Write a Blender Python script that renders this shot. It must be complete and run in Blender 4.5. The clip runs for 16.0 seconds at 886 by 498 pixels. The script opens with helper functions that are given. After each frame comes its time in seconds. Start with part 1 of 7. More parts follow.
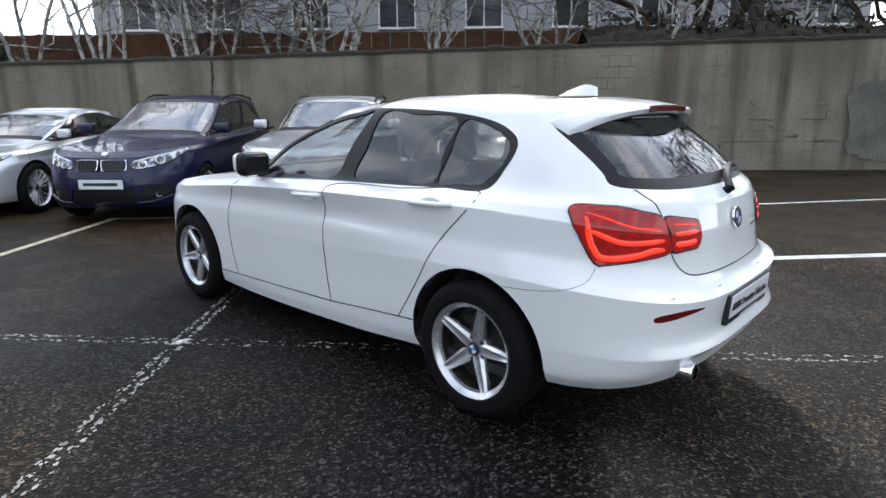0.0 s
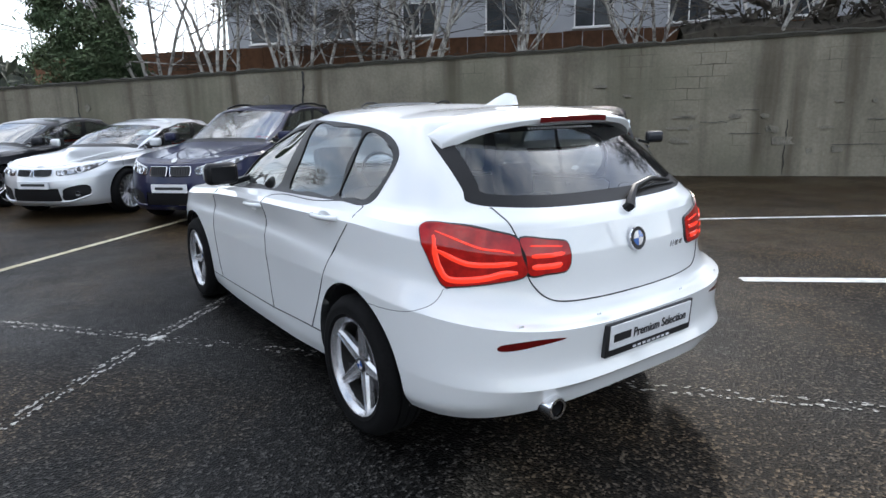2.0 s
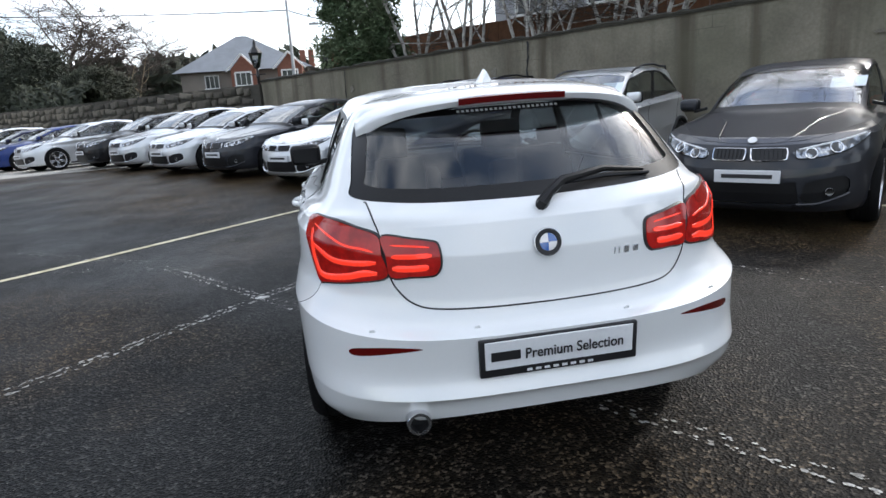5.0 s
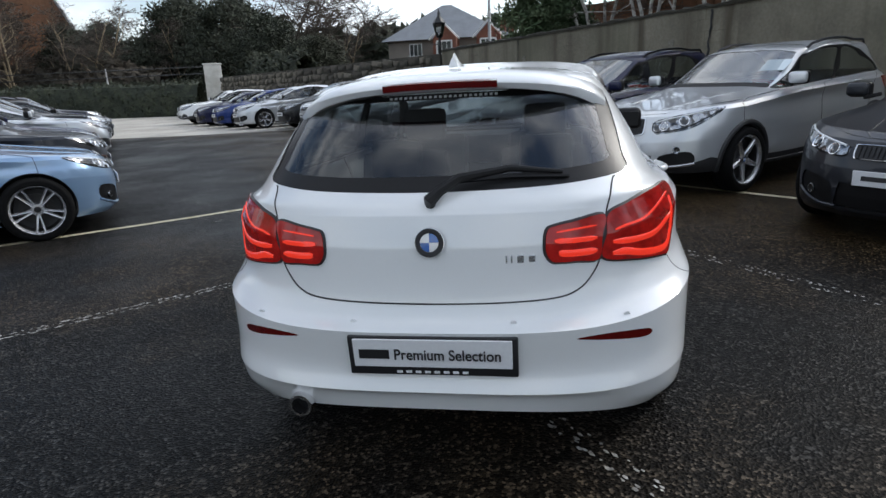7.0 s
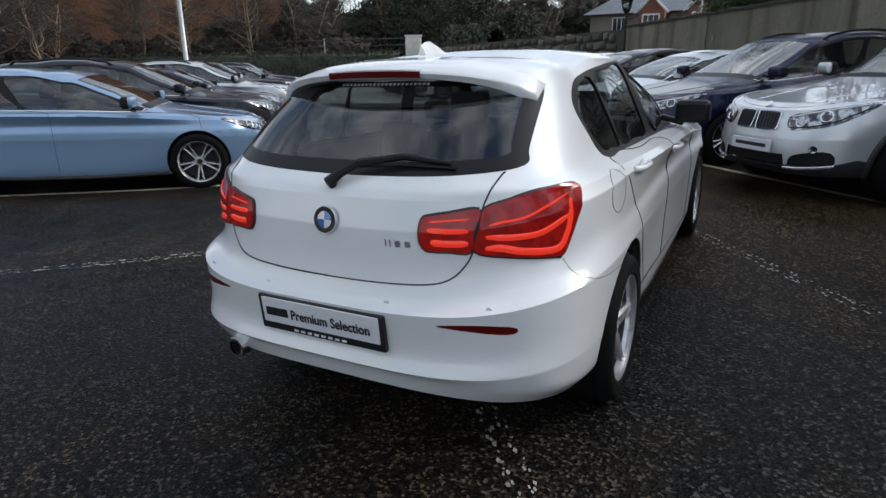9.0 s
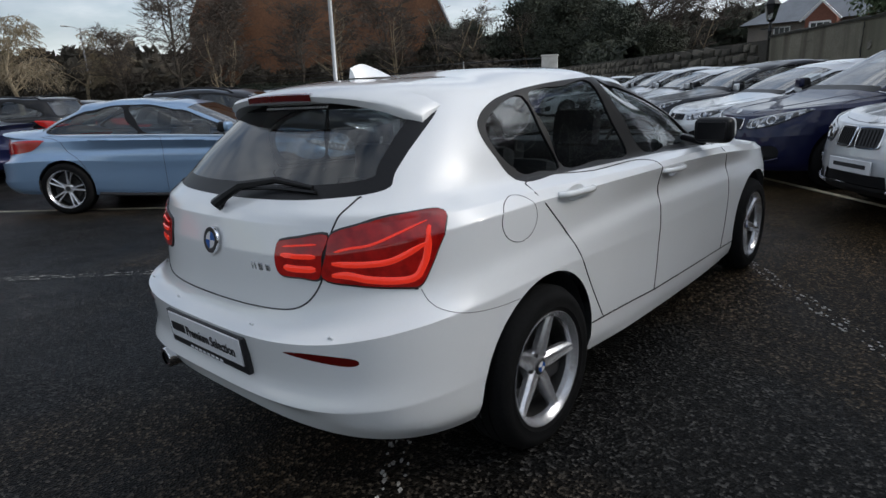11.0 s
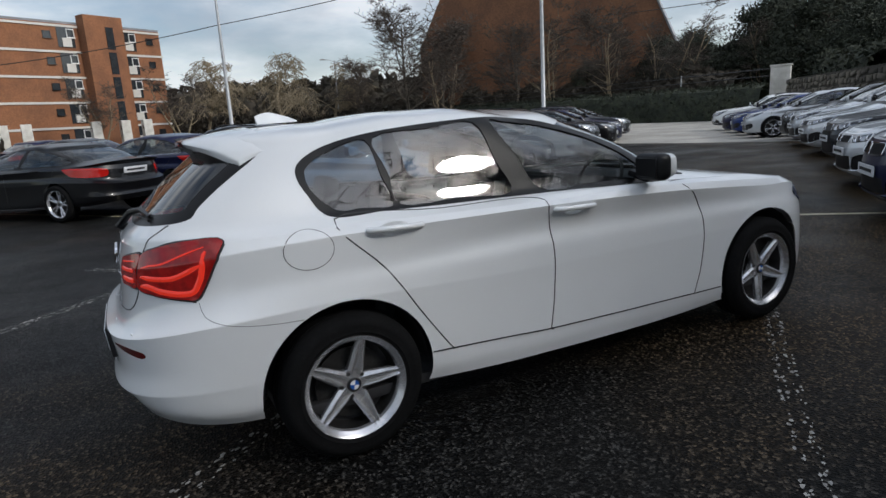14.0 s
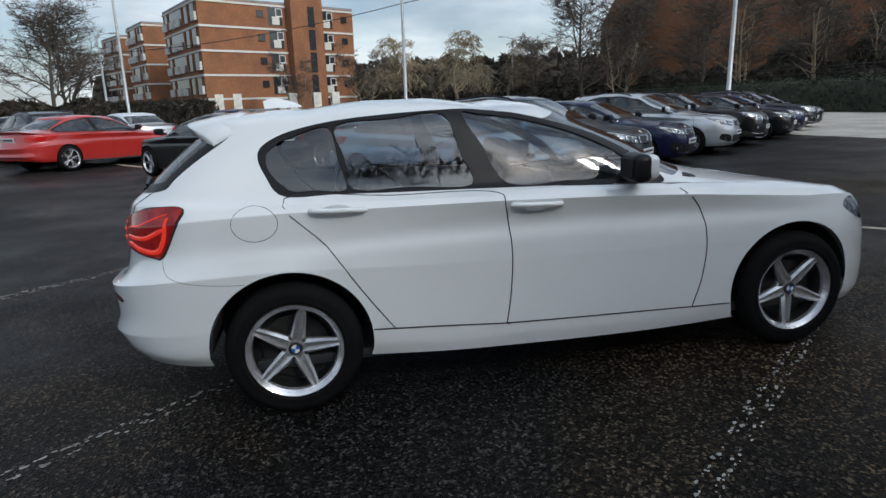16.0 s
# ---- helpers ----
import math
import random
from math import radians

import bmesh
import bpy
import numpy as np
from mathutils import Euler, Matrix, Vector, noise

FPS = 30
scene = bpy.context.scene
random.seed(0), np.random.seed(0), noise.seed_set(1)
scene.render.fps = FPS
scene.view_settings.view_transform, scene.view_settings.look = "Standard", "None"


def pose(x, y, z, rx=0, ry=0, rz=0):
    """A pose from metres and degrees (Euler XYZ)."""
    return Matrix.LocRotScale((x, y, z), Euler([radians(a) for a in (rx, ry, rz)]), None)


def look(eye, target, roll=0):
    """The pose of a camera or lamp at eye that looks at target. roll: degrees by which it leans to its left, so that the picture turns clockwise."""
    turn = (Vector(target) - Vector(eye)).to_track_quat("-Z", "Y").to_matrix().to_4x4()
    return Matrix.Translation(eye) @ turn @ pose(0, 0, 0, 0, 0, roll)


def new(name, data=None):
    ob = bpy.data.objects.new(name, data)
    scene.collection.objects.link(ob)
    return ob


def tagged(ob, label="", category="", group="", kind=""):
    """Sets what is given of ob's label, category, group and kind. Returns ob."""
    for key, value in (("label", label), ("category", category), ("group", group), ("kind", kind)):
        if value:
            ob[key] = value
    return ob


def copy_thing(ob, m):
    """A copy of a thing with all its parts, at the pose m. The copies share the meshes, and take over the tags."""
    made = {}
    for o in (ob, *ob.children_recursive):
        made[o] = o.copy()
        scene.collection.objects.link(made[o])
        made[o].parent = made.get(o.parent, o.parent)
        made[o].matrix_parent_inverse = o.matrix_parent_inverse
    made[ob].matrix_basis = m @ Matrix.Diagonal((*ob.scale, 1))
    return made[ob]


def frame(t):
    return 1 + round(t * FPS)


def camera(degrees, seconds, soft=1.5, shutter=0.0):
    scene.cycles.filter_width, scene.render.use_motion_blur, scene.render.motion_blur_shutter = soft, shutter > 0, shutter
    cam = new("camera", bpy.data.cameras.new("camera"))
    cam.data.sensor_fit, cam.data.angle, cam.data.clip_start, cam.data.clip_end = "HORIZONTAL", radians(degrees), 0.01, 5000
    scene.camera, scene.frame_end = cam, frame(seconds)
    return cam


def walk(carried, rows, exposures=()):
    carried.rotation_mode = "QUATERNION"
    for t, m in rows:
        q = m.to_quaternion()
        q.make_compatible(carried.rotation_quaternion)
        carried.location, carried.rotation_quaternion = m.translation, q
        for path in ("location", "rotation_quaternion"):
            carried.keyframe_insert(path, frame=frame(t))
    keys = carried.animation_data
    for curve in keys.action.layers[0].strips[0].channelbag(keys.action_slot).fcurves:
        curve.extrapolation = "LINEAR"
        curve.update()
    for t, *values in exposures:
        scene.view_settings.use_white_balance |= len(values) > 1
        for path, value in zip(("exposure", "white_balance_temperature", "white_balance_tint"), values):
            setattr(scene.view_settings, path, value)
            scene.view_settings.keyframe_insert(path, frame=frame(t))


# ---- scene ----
cam = camera(72.6, 16.0)
PATH = [
    (0, (-2.805, -1.648, 1.291), (-1.37, -0.316, 0.884), -0.4),
    (0.5, (-2.608, -1.796, 1.314), (-1.227, -0.411, 0.895), -0.8),
    (1, (-2.389, -2.021, 1.31), (-1.132, -0.515, 0.919), -0.3),
    (1.5, (-2.195, -2.184, 1.337), (-1.016, -0.622, 0.924), -2.1),
    (2, (-1.991, -2.276, 1.322), (-0.857, -0.677, 0.928), -1.1),
    (2.5, (-1.782, -2.358, 1.339), (-0.729, -0.715, 0.902), -0.2),
    (3, (-1.576, -2.46, 1.333), (-0.652, -0.747, 0.874), -1.2),
    (3.5, (-1.348, -2.597, 1.347), (-0.545, -0.821, 0.898), 0.9),
    (4, (-1.152, -2.659, 1.336), (-0.473, -0.831, 0.892), -1.3),
    (6.5, (0.131, -2.665, 1.337), (-0.112, -0.744, 0.838), -2.0),
    (7, (0.331, -2.596, 1.353), (0.005, -0.694, 0.83), -2.2),
    (7.5, (0.608, -2.581, 1.342), (0.118, -0.699, 0.874), -1.4),
    (8, (0.849, -2.55, 1.379), (0.207, -0.728, 0.861), -1.2),
    (10.5, (1.815, -1.986, 1.39), (0.615, -0.483, 0.84), -1.0),
    (11, (1.964, -1.815, 1.37), (0.677, -0.373, 0.854), -2.1),
    (11.5, (2.128, -1.638, 1.384), (0.763, -0.268, 0.875), -2.0),
    (12, (2.384, -1.463, 1.379), (0.901, -0.22, 0.873), -2.1),
    (12.5, (2.628, -1.31, 1.41), (1.081, -0.156, 0.884), -2.3),
    (13, (2.764, -1.142, 1.389), (1.155, -0.051, 0.918), -2.5),
    (13.5, (2.921, -0.942, 1.42), (1.267, 0.088, 0.972), -2.1),
    (14, (3.112, -0.728, 1.409), (1.376, 0.167, 0.98), -3.4),
    (14.5, (3.308, -0.516, 1.437), (1.521, 0.254, 0.973), -2.6),
    (15, (3.383, -0.311, 1.414), (1.563, 0.367, 0.934), -1.7),
    (15.5, (3.448, -0.058, 1.439), (1.584, 0.475, 0.946), -0.8),
    (16, (3.546, 0.175, 1.429), (1.639, 0.549, 0.956), -1.7),
]
walk(cam, [(t, look(eye, target, roll)) for t, eye, target, roll in PATH],
     ((0, 1.07, 6500, 10), (4.2, 0.99, 6500, 10), (6.3, 0.36, 6450, 9), (8.2, 0.2, 6450, 9), (10.3, -0.15, 6450, 9), (12.5, -0.36, 6450, 9), (14, -0.36, 6400, 9), (16, -0.26, 6200, 6)))

# ---- axes of the car park: P towards the long wall, Q along it ----
PX, PY = 0.743, 0.669


def lot(p, q):
    """World x, y of a place in the car park."""
    return PX * p + PY * q, PY * p - PX * q


def ground_z(x, y):
    """The tarmac: it climbs gently towards the wall and is level elsewhere."""
    v, u = 0.642 * x + 0.767 * y, 0.767 * x - 0.642 * y
    s = v if v >= -1 else (-1.5 + 0.5 * max(0.0, v + 2) ** 2)
    k = min(1.0, max(0.0, (u + 26) / 14))
    return 0.0279 * min(s, 12.0) * k * k * (3 - 2 * k)


# ---- world and sun ----
SUN_AZ, SUN_EL = 54.0, 33.0          # degrees: from +y clockwise, and above the horizon
world = bpy.data.worlds.new("sky")
scene.world = world
world.use_nodes = True
wn, wl = world.node_tree.nodes, world.node_tree.links
wn.clear()
w_out, w_bg = wn.new("ShaderNodeOutputWorld"), wn.new("ShaderNodeBackground")
w_sky = wn.new("ShaderNodeTexSky")
w_sky.sky_type, w_sky.sun_disc = "NISHITA", False
w_sky.sun_elevation, w_sky.sun_rotation = radians(SUN_EL), radians(SUN_AZ)
w_sky.air_density, w_sky.dust_density = 1.0, 1.2
w_tc, w_map = wn.new("ShaderNodeTexCoord"), wn.new("ShaderNodeMapping")
w_map.inputs["Scale"].default_value = (1.0, 1.0, 3.2)
w_noise, w_ramp, w_mix = wn.new("ShaderNodeTexNoise"), wn.new("ShaderNodeValToRGB"), wn.new("ShaderNodeMix")
w_noise.inputs["Scale"].default_value, w_noise.inputs["Detail"].default_value = 2.3, 7.0
w_noise.inputs["Roughness"].default_value = 0.6
w_ramp.color_ramp.elements[0].position, w_ramp.color_ramp.elements[1].position = 0.34, 0.66
w_shade, w_shade_ramp = wn.new("ShaderNodeTexNoise"), wn.new("ShaderNodeValToRGB")
w_shade.inputs["Scale"].default_value, w_shade.inputs["Detail"].default_value = 3.7, 6.0
w_shade_ramp.color_ramp.elements[0].position, w_shade_ramp.color_ramp.elements[1].position = 0.36, 0.66
w_shade_ramp.color_ramp.elements[0].color = (4.9, 5.3, 6.0, 1)
w_shade_ramp.color_ramp.elements[1].color = (9.9, 10.2, 10.6, 1)
w_mix.data_type = "RGBA"
wl.new(w_tc.outputs["Generated"], w_map.inputs["Vector"])
wl.new(w_map.outputs["Vector"], w_noise.inputs["Vector"])
wl.new(w_map.outputs["Vector"], w_shade.inputs["Vector"])
wl.new(w_noise.outputs["Fac"], w_ramp.inputs["Fac"])
wl.new(w_shade.outputs["Fac"], w_shade_ramp.inputs["Fac"])
wl.new(w_ramp.outputs["Color"], w_mix.inputs["Factor"])
wl.new(w_sky.outputs["Color"], w_mix.inputs["A"])
wl.new(w_shade_ramp.outputs["Color"], w_mix.inputs["B"])
w_dot, w_glow, w_mul = wn.new("ShaderNodeVectorMath"), wn.new("ShaderNodeMapRange"), wn.new("ShaderNodeVectorMath")
w_dot.operation, w_mul.operation = "DOT_PRODUCT", "SCALE"
a, e = radians(SUN_AZ), radians(SUN_EL)
w_dot.inputs[1].default_value = (math.sin(a) * math.cos(e), math.cos(a) * math.cos(e), math.sin(e))
w_glow.inputs["From Min"].default_value, w_glow.inputs["From Max"].default_value = -0.5, 1.0
w_glow.inputs["To Min"].default_value, w_glow.inputs["To Max"].default_value = 0.95, 1.35
wl.new(w_tc.outputs["Generated"], w_dot.inputs[0])
wl.new(w_dot.outputs["Value"], w_glow.inputs["Value"])
w_near, w_pow, w_add = wn.new("ShaderNodeMath"), wn.new("ShaderNodeMath"), wn.new("ShaderNodeMath")
w_near.operation, w_pow.operation, w_add.operation = "MAXIMUM", "POWER", "MULTIPLY_ADD"
w_near.inputs[1].default_value, w_pow.inputs[1].default_value, w_add.inputs[1].default_value = 0.0, 9.0, 1.6
wl.new(w_dot.outputs["Value"], w_near.inputs[0])
wl.new(w_near.outputs[0], w_pow.inputs[0])
wl.new(w_pow.outputs[0], w_add.inputs[0])
wl.new(w_glow.outputs["Result"], w_add.inputs[2])
wl.new(w_mix.outputs["Result"], w_mul.inputs[0])
wl.new(w_add.outputs[0], w_mul.inputs["Scale"])
wl.new(w_mul.outputs["Vector"], w_bg.inputs["Color"])
w_bg.inputs["Strength"].default_value = 0.133
wl.new(w_bg.outputs["Background"], w_out.inputs["Surface"])

sun = new("sun", bpy.data.lights.new("sun", "SUN"))
sun.data.energy, sun.data.angle, sun.data.color = 1.8, radians(6), (1.0, 0.97, 0.92)
a, e = radians(SUN_AZ), radians(SUN_EL)
sun.matrix_world = look((0, 0, 30), (-30 * math.sin(a) * math.cos(e), -30 * math.cos(a) * math.cos(e), 30 - 30 * math.sin(e)))


# ---- materials ----
def material(name, base, rough=0.5, metal=0.0, coat=0.0, vary=0.15, scale=6.0, fine=90.0, bump=0.0, bump_scale=120.0, second=None, spread=(0.4, 0.62), rand=0.0, spec=0.5):
    """A surface with variation at two sizes, in the thing's own metres. second: a colour that patches of it take."""
    m = bpy.data.materials.new(name)
    m.use_nodes = True
    nt = m.node_tree
    n, l = nt.nodes, nt.links
    b = n["Principled BSDF"]
    b.inputs["Roughness"].default_value, b.inputs["Metallic"].default_value = rough, metal
    b.inputs["Coat Weight"].default_value, b.inputs["Coat Roughness"].default_value = coat, 0.03
    b.inputs["Specular IOR Level"].default_value = spec
    b.inputs["Coat IOR"].default_value = 1.7 if coat > .6 else 1.5
    tc = n.new("ShaderNodeTexCoord")
    big, small = n.new("ShaderNodeTexNoise"), n.new("ShaderNodeTexNoise")
    for node, s in ((big, scale), (small, fine)):
        node.inputs["Scale"].default_value, node.inputs["Detail"].default_value = s, 5.0
        l.new(tc.outputs["Object"], node.inputs["Vector"])
    ramp = n.new("ShaderNodeValToRGB")
    ramp.color_ramp.elements[0].position, ramp.color_ramp.elements[1].position = spread
    ramp.color_ramp.elements[0].color = (*base, 1)
    ramp.color_ramp.elements[1].color = (*(second or [c * (1 - vary) for c in base]), 1)
    l.new(big.outputs["Fac"], ramp.inputs["Fac"])
    hsv = n.new("ShaderNodeHueSaturation")
    mul = n.new("ShaderNodeMapRange")
    mul.inputs["From Min"].default_value, mul.inputs["From Max"].default_value = 0.3, 0.7
    mul.inputs["To Min"].default_value, mul.inputs["To Max"].default_value = 1 - vary, 1 + vary
    l.new(small.outputs["Fac"], mul.inputs["Value"])
    last = mul.outputs["Result"]
    if rand:
        info, rmap, prod = n.new("ShaderNodeObjectInfo"), n.new("ShaderNodeMapRange"), n.new("ShaderNodeMath")
        rmap.inputs["To Min"].default_value, rmap.inputs["To Max"].default_value = 1 - rand, 1 + rand
        l.new(info.outputs["Random"], rmap.inputs["Value"])
        prod.operation = "MULTIPLY"
        l.new(last, prod.inputs[0])
        l.new(rmap.outputs["Result"], prod.inputs[1])
        last = prod.outputs[0]
    l.new(last, hsv.inputs["Value"])
    l.new(ramp.outputs["Color"], hsv.inputs["Color"])
    l.new(hsv.outputs["Color"], b.inputs["Base Color"])
    if bump:
        bn, bp = n.new("ShaderNodeTexNoise"), n.new("ShaderNodeBump")
        bn.inputs["Scale"].default_value, bn.inputs["Detail"].default_value = bump_scale, 6.0
        l.new(tc.outputs["Object"], bn.inputs["Vector"])
        l.new(bn.outputs["Fac"], bp.inputs["Height"])
        bp.inputs["Strength"].default_value, bp.inputs["Distance"].default_value = bump, 0.01
        l.new(bp.outputs["Normal"], b.inputs["Normal"])
    return m


def glass(name, tint, rough=0.0, ior=1.5):
    """A tinted pane: what lies behind shows through, and the sky mirrors in it."""
    m = bpy.data.materials.new(name)
    m.use_nodes = True
    n, l = m.node_tree.nodes, m.node_tree.links
    n.clear()
    out, mix, tr, gl, lw, pw, ma = (n.new("ShaderNode" + k) for k in ("OutputMaterial", "MixShader", "BsdfTransparent", "BsdfGlossy", "LayerWeight", "Math", "Math"))
    tr.inputs["Color"].default_value = (*tint, 1)
    gl.inputs["Roughness"].default_value, lw.inputs["Blend"].default_value = rough, 0.5
    f0 = ((ior - 1) / (ior + 1)) ** 2
    pw.operation, ma.operation = "POWER", "MULTIPLY_ADD"
    pw.inputs[1].default_value, ma.inputs[1].default_value, ma.inputs[2].default_value = 4.2, 1 - f0, f0
    l.new(lw.outputs["Facing"], pw.inputs[0])
    l.new(pw.outputs[0], ma.inputs[0])
    l.new(ma.outputs[0], mix.inputs["Fac"])
    l.new(tr.outputs["BSDF"], mix.inputs[1])
    l.new(gl.outputs["BSDF"], mix.inputs[2])
    l.new(mix.outputs["Shader"], out.inputs["Surface"])
    return m


def paint(name, base, metal=0.0, rough=0.35, coat=1.0):
    return material(name, base, rough, metal, coat=coat, vary=0.02, scale=1.5, fine=400, spec=0.15 if max(base) < .2 else 0.5)


M = {
    "white": paint("white_paint", (0.77, 0.785, 0.79)),
    "silver": paint("silver_paint", (0.62, 0.64, 0.66), 0.6, 0.34),
    "bright": paint("bright_silver_paint", (0.66, 0.68, 0.70), 0.55, 0.34),
    "grey": paint("grey_paint", (0.024, 0.026, 0.032), 0.3, 0.35, coat=0.6),
    "black": paint("black_paint", (0.004, 0.004, 0.005), coat=0.6),
    "navy": paint("navy_paint", (0.008, 0.0105, 0.042), 0.25, coat=0.6),
    "blue": paint("light_blue_paint", (0.24, 0.37, 0.55), 0.5, 0.3),
    "deepblue": paint("deep_blue_paint", (0.015, 0.035, 0.15), 0.3, coat=0.6),
    "red": paint("red_paint", (0.36, 0.018, 0.014)),
    "rubber": material("tyre_rubber", (0.007, 0.007, 0.0073), 0.85, vary=0.25, scale=8, bump=0.15, bump_scale=200, spec=0.12),
    "trim": material("black_trim", (0.008, 0.008, 0.009), 0.40, vary=0.1, spec=0.25),
    "plastic": material("grey_plastic", (0.022, 0.022, 0.024), 0.6, vary=0.15),
    "alloy": material("silver_alloy", (0.62, 0.62, 0.64), 0.26, 0.75, coat=0.3, vary=0.06, scale=20),
    "chrome": material("chrome", (0.8, 0.8, 0.82), 0.08, 1.0, vary=0.02),
    "steel": material("brake_steel", (0.035, 0.034, 0.033), 0.5, 0.6, vary=0.2, scale=30),
    "seat": material("dark_cloth", (0.035, 0.036, 0.04), 0.9, vary=0.2, scale=20),
    "lens": material("red_lens", (0.40, 0.010, 0.007), 0.10, coat=.5, vary=0.05, spec=0.4),
    "lens_dark": material("dark_red_lens", (0.10, 0.003, 0.003), 0.12, coat=.5, vary=0.05, spec=.3),
    "lens_clear": material("headlamp", (0.42, 0.44, 0.47), 0.10, 0.7, coat=1.0, vary=0.3, scale=14, second=(0.012, 0.013, 0.015), spread=(0.45, 0.52)),
    "plate": material("plate_white", (0.72, 0.73, 0.75), 0.35, coat=0.3, vary=0.03),
    "ink": material("black_ink", (0.012, 0.012, 0.014), 0.5, vary=0.05),
    "badge_blue": material("badge_blue", (0.03, 0.12, 0.42), 0.2, coat=1.0, vary=0.03),
    "badge_white": material("badge_white", (0.78, 0.78, 0.78), 0.2, coat=1.0, vary=0.02),
    "paper": material("paper_sheet", (0.72, 0.80, 0.84), 0.7, vary=0.04),
    "pane": glass("tinted_pane", (0.58, 0.62, 0.62), ior=1.95),
    "pane_dark": glass("dark_pane", (0.34, 0.38, 0.39), ior=1.95),
    "screen": glass("windscreen_pane", (0.72, 0.77, 0.77), ior=3.2),
}
LED = material("lit_red_lens", (0.60, 0.02, 0.012), 0.15, coat=.4, vary=0.05, spec=.3)
lb = LED.node_tree.nodes["Principled BSDF"]
lb.inputs["Emission Color"].default_value, lb.inputs["Emission Strength"].default_value = (1.0, 0.055, 0.025, 1), 0.42
M["led"] = LED
LIT = material("glowing_lens", (0.27, 0.006, 0.005), 0.12, coat=.5, vary=0.15, scale=18, second=(0.14, 0.003, 0.003), spec=0.35)
lb = LIT.node_tree.nodes["Principled BSDF"]
lb.inputs["Emission Color"].default_value, lb.inputs["Emission Strength"].default_value = (1.0, 0.02, 0.01, 1), 0.06
M["lens_lit"] = LIT


# ---- mesh helpers ----
def mesh_of(bm, name, mats, smooth=True, sharp=40):
    me = bpy.data.meshes.new(name)
    bm.normal_update()
    bm.to_mesh(me)
    bm.free()
    for mm in mats if isinstance(mats, (list, tuple)) else [mats]:
        me.materials.append(mm)
    if smooth:
        me.polygons.foreach_set("use_smooth", [True] * len(me.polygons))
        me.set_sharp_from_angle(angle=radians(sharp))
    return me


def thing(name, label, category, m=None, group="", kind="", me=None):
    ob = new(name, me)
    if m is not None:
        ob.matrix_world = m
    return tagged(ob, label, category, group, kind)


def part(name, bm, mat, parent, label="", smooth=True, m=None, sharp=40):
    ob = new(name, bm if isinstance(bm, bpy.types.Mesh) else mesh_of(bm, name, mat, smooth, sharp))
    ob.parent = parent
    if m is not None:
        ob.matrix_basis = m
    return tagged(ob, label)


def box(bm, sx, sy, sz, m=Matrix(), bevel=0.0, seg=2):
    """Adds a box of that size round the pose m, its edges rounded."""
    r = bmesh.ops.create_cube(bm, size=1.0, matrix=m @ Matrix.Diagonal((sx, sy, sz, 1)))
    if bevel:
        edges = {e for v in r["verts"] for e in v.link_edges}
        bmesh.ops.bevel(bm, geom=list(edges), offset=bevel, segments=seg, affect="EDGES", profile=0.6)
    return bm


def new_box(sx, sy, sz, m=Matrix(), bevel=0.0, seg=2):
    return box(bmesh.new(), sx, sy, sz, m, bevel, seg)


def lathe(bm, profile, steps, m=Matrix(), a0=0.0, a1=2 * math.pi):
    """Turns a profile of (radius, height) round the z axis of m."""
    full = abs(a1 - a0 - 2 * math.pi) < 1e-6
    rings = []
    for i in range(steps if full else steps + 1):
        a = a0 + (a1 - a0) * i / steps
        rings.append([bm.verts.new(m @ Vector((r * math.cos(a), r * math.sin(a), z))) for r, z in profile])
    for i in range(steps):
        u, w = rings[i], rings[(i + 1) % len(rings)]
        for j in range(len(profile) - 1):
            bm.faces.new((u[j], w[j], w[j + 1], u[j + 1]))
    return bm


def tube(bm, pts, radius, sides=6, taper=None, cap=True):
    """A round bar along points. taper: the radius at each point."""
    pts = [Vector(p) for p in pts]
    rings, side = [], None
    for i, p in enumerate(pts):
        d = (pts[min(i + 1, len(pts) - 1)] - pts[max(i - 1, 0)]).normalized()
        if side is None:
            side = d.orthogonal().normalized()
        side = (side - d * side.dot(d))
        side = side.normalized() if side.length > 1e-6 else d.orthogonal().normalized()
        up, r = d.cross(side), taper[i] if taper else radius
        rings.append([bm.verts.new(p + r * (math.cos(2 * math.pi * k / sides) * side + math.sin(2 * math.pi * k / sides) * up)) for k in range(sides)])
    for u, w in zip(rings, rings[1:]):
        for k in range(sides):
            bm.faces.new((u[k], u[(k + 1) % sides], w[(k + 1) % sides], w[k]))
    if cap and sides > 2:
        bm.faces.new(rings[0][::-1])
        bm.faces.new(rings[-1])
    return bm


def prism(bm, outline, depth, m=Matrix()):
    """A plate: a 2D outline in the x, y plane of m, carried depth along z."""
    low = [bm.verts.new(m @ Vector((x, y, 0))) for x, y in outline]
    top = [bm.verts.new(m @ Vector((x, y, depth))) for x, y in outline]
    bm.faces.new(low[::-1])
    bm.faces.new(top)
    for i in range(len(low)):
        j = (i + 1) % len(low)
        bm.faces.new((low[i], low[j], top[j], top[i]))
    return bm


def rounded(pts, per=5, closed=True):
    """A smooth polyline through 2D or 3D points."""
    p = np.array(pts, float)
    n, out = len(p), []
    for i in range(n if closed else n - 1):
        a, b, c, d = (p[(i + k) % n] if closed else p[min(max(i + k, 0), n - 1)] for k in (-1, 0, 1, 2))
        for t in np.arange(per) / per:
            out.append(0.5 * (2 * b + (c - a) * t + (2 * a - 5 * b + 4 * c - d) * t * t + (3 * b - a - 3 * c + d) * t**3))
    if not closed:
        out.append(p[-1])
    return np.array(out)


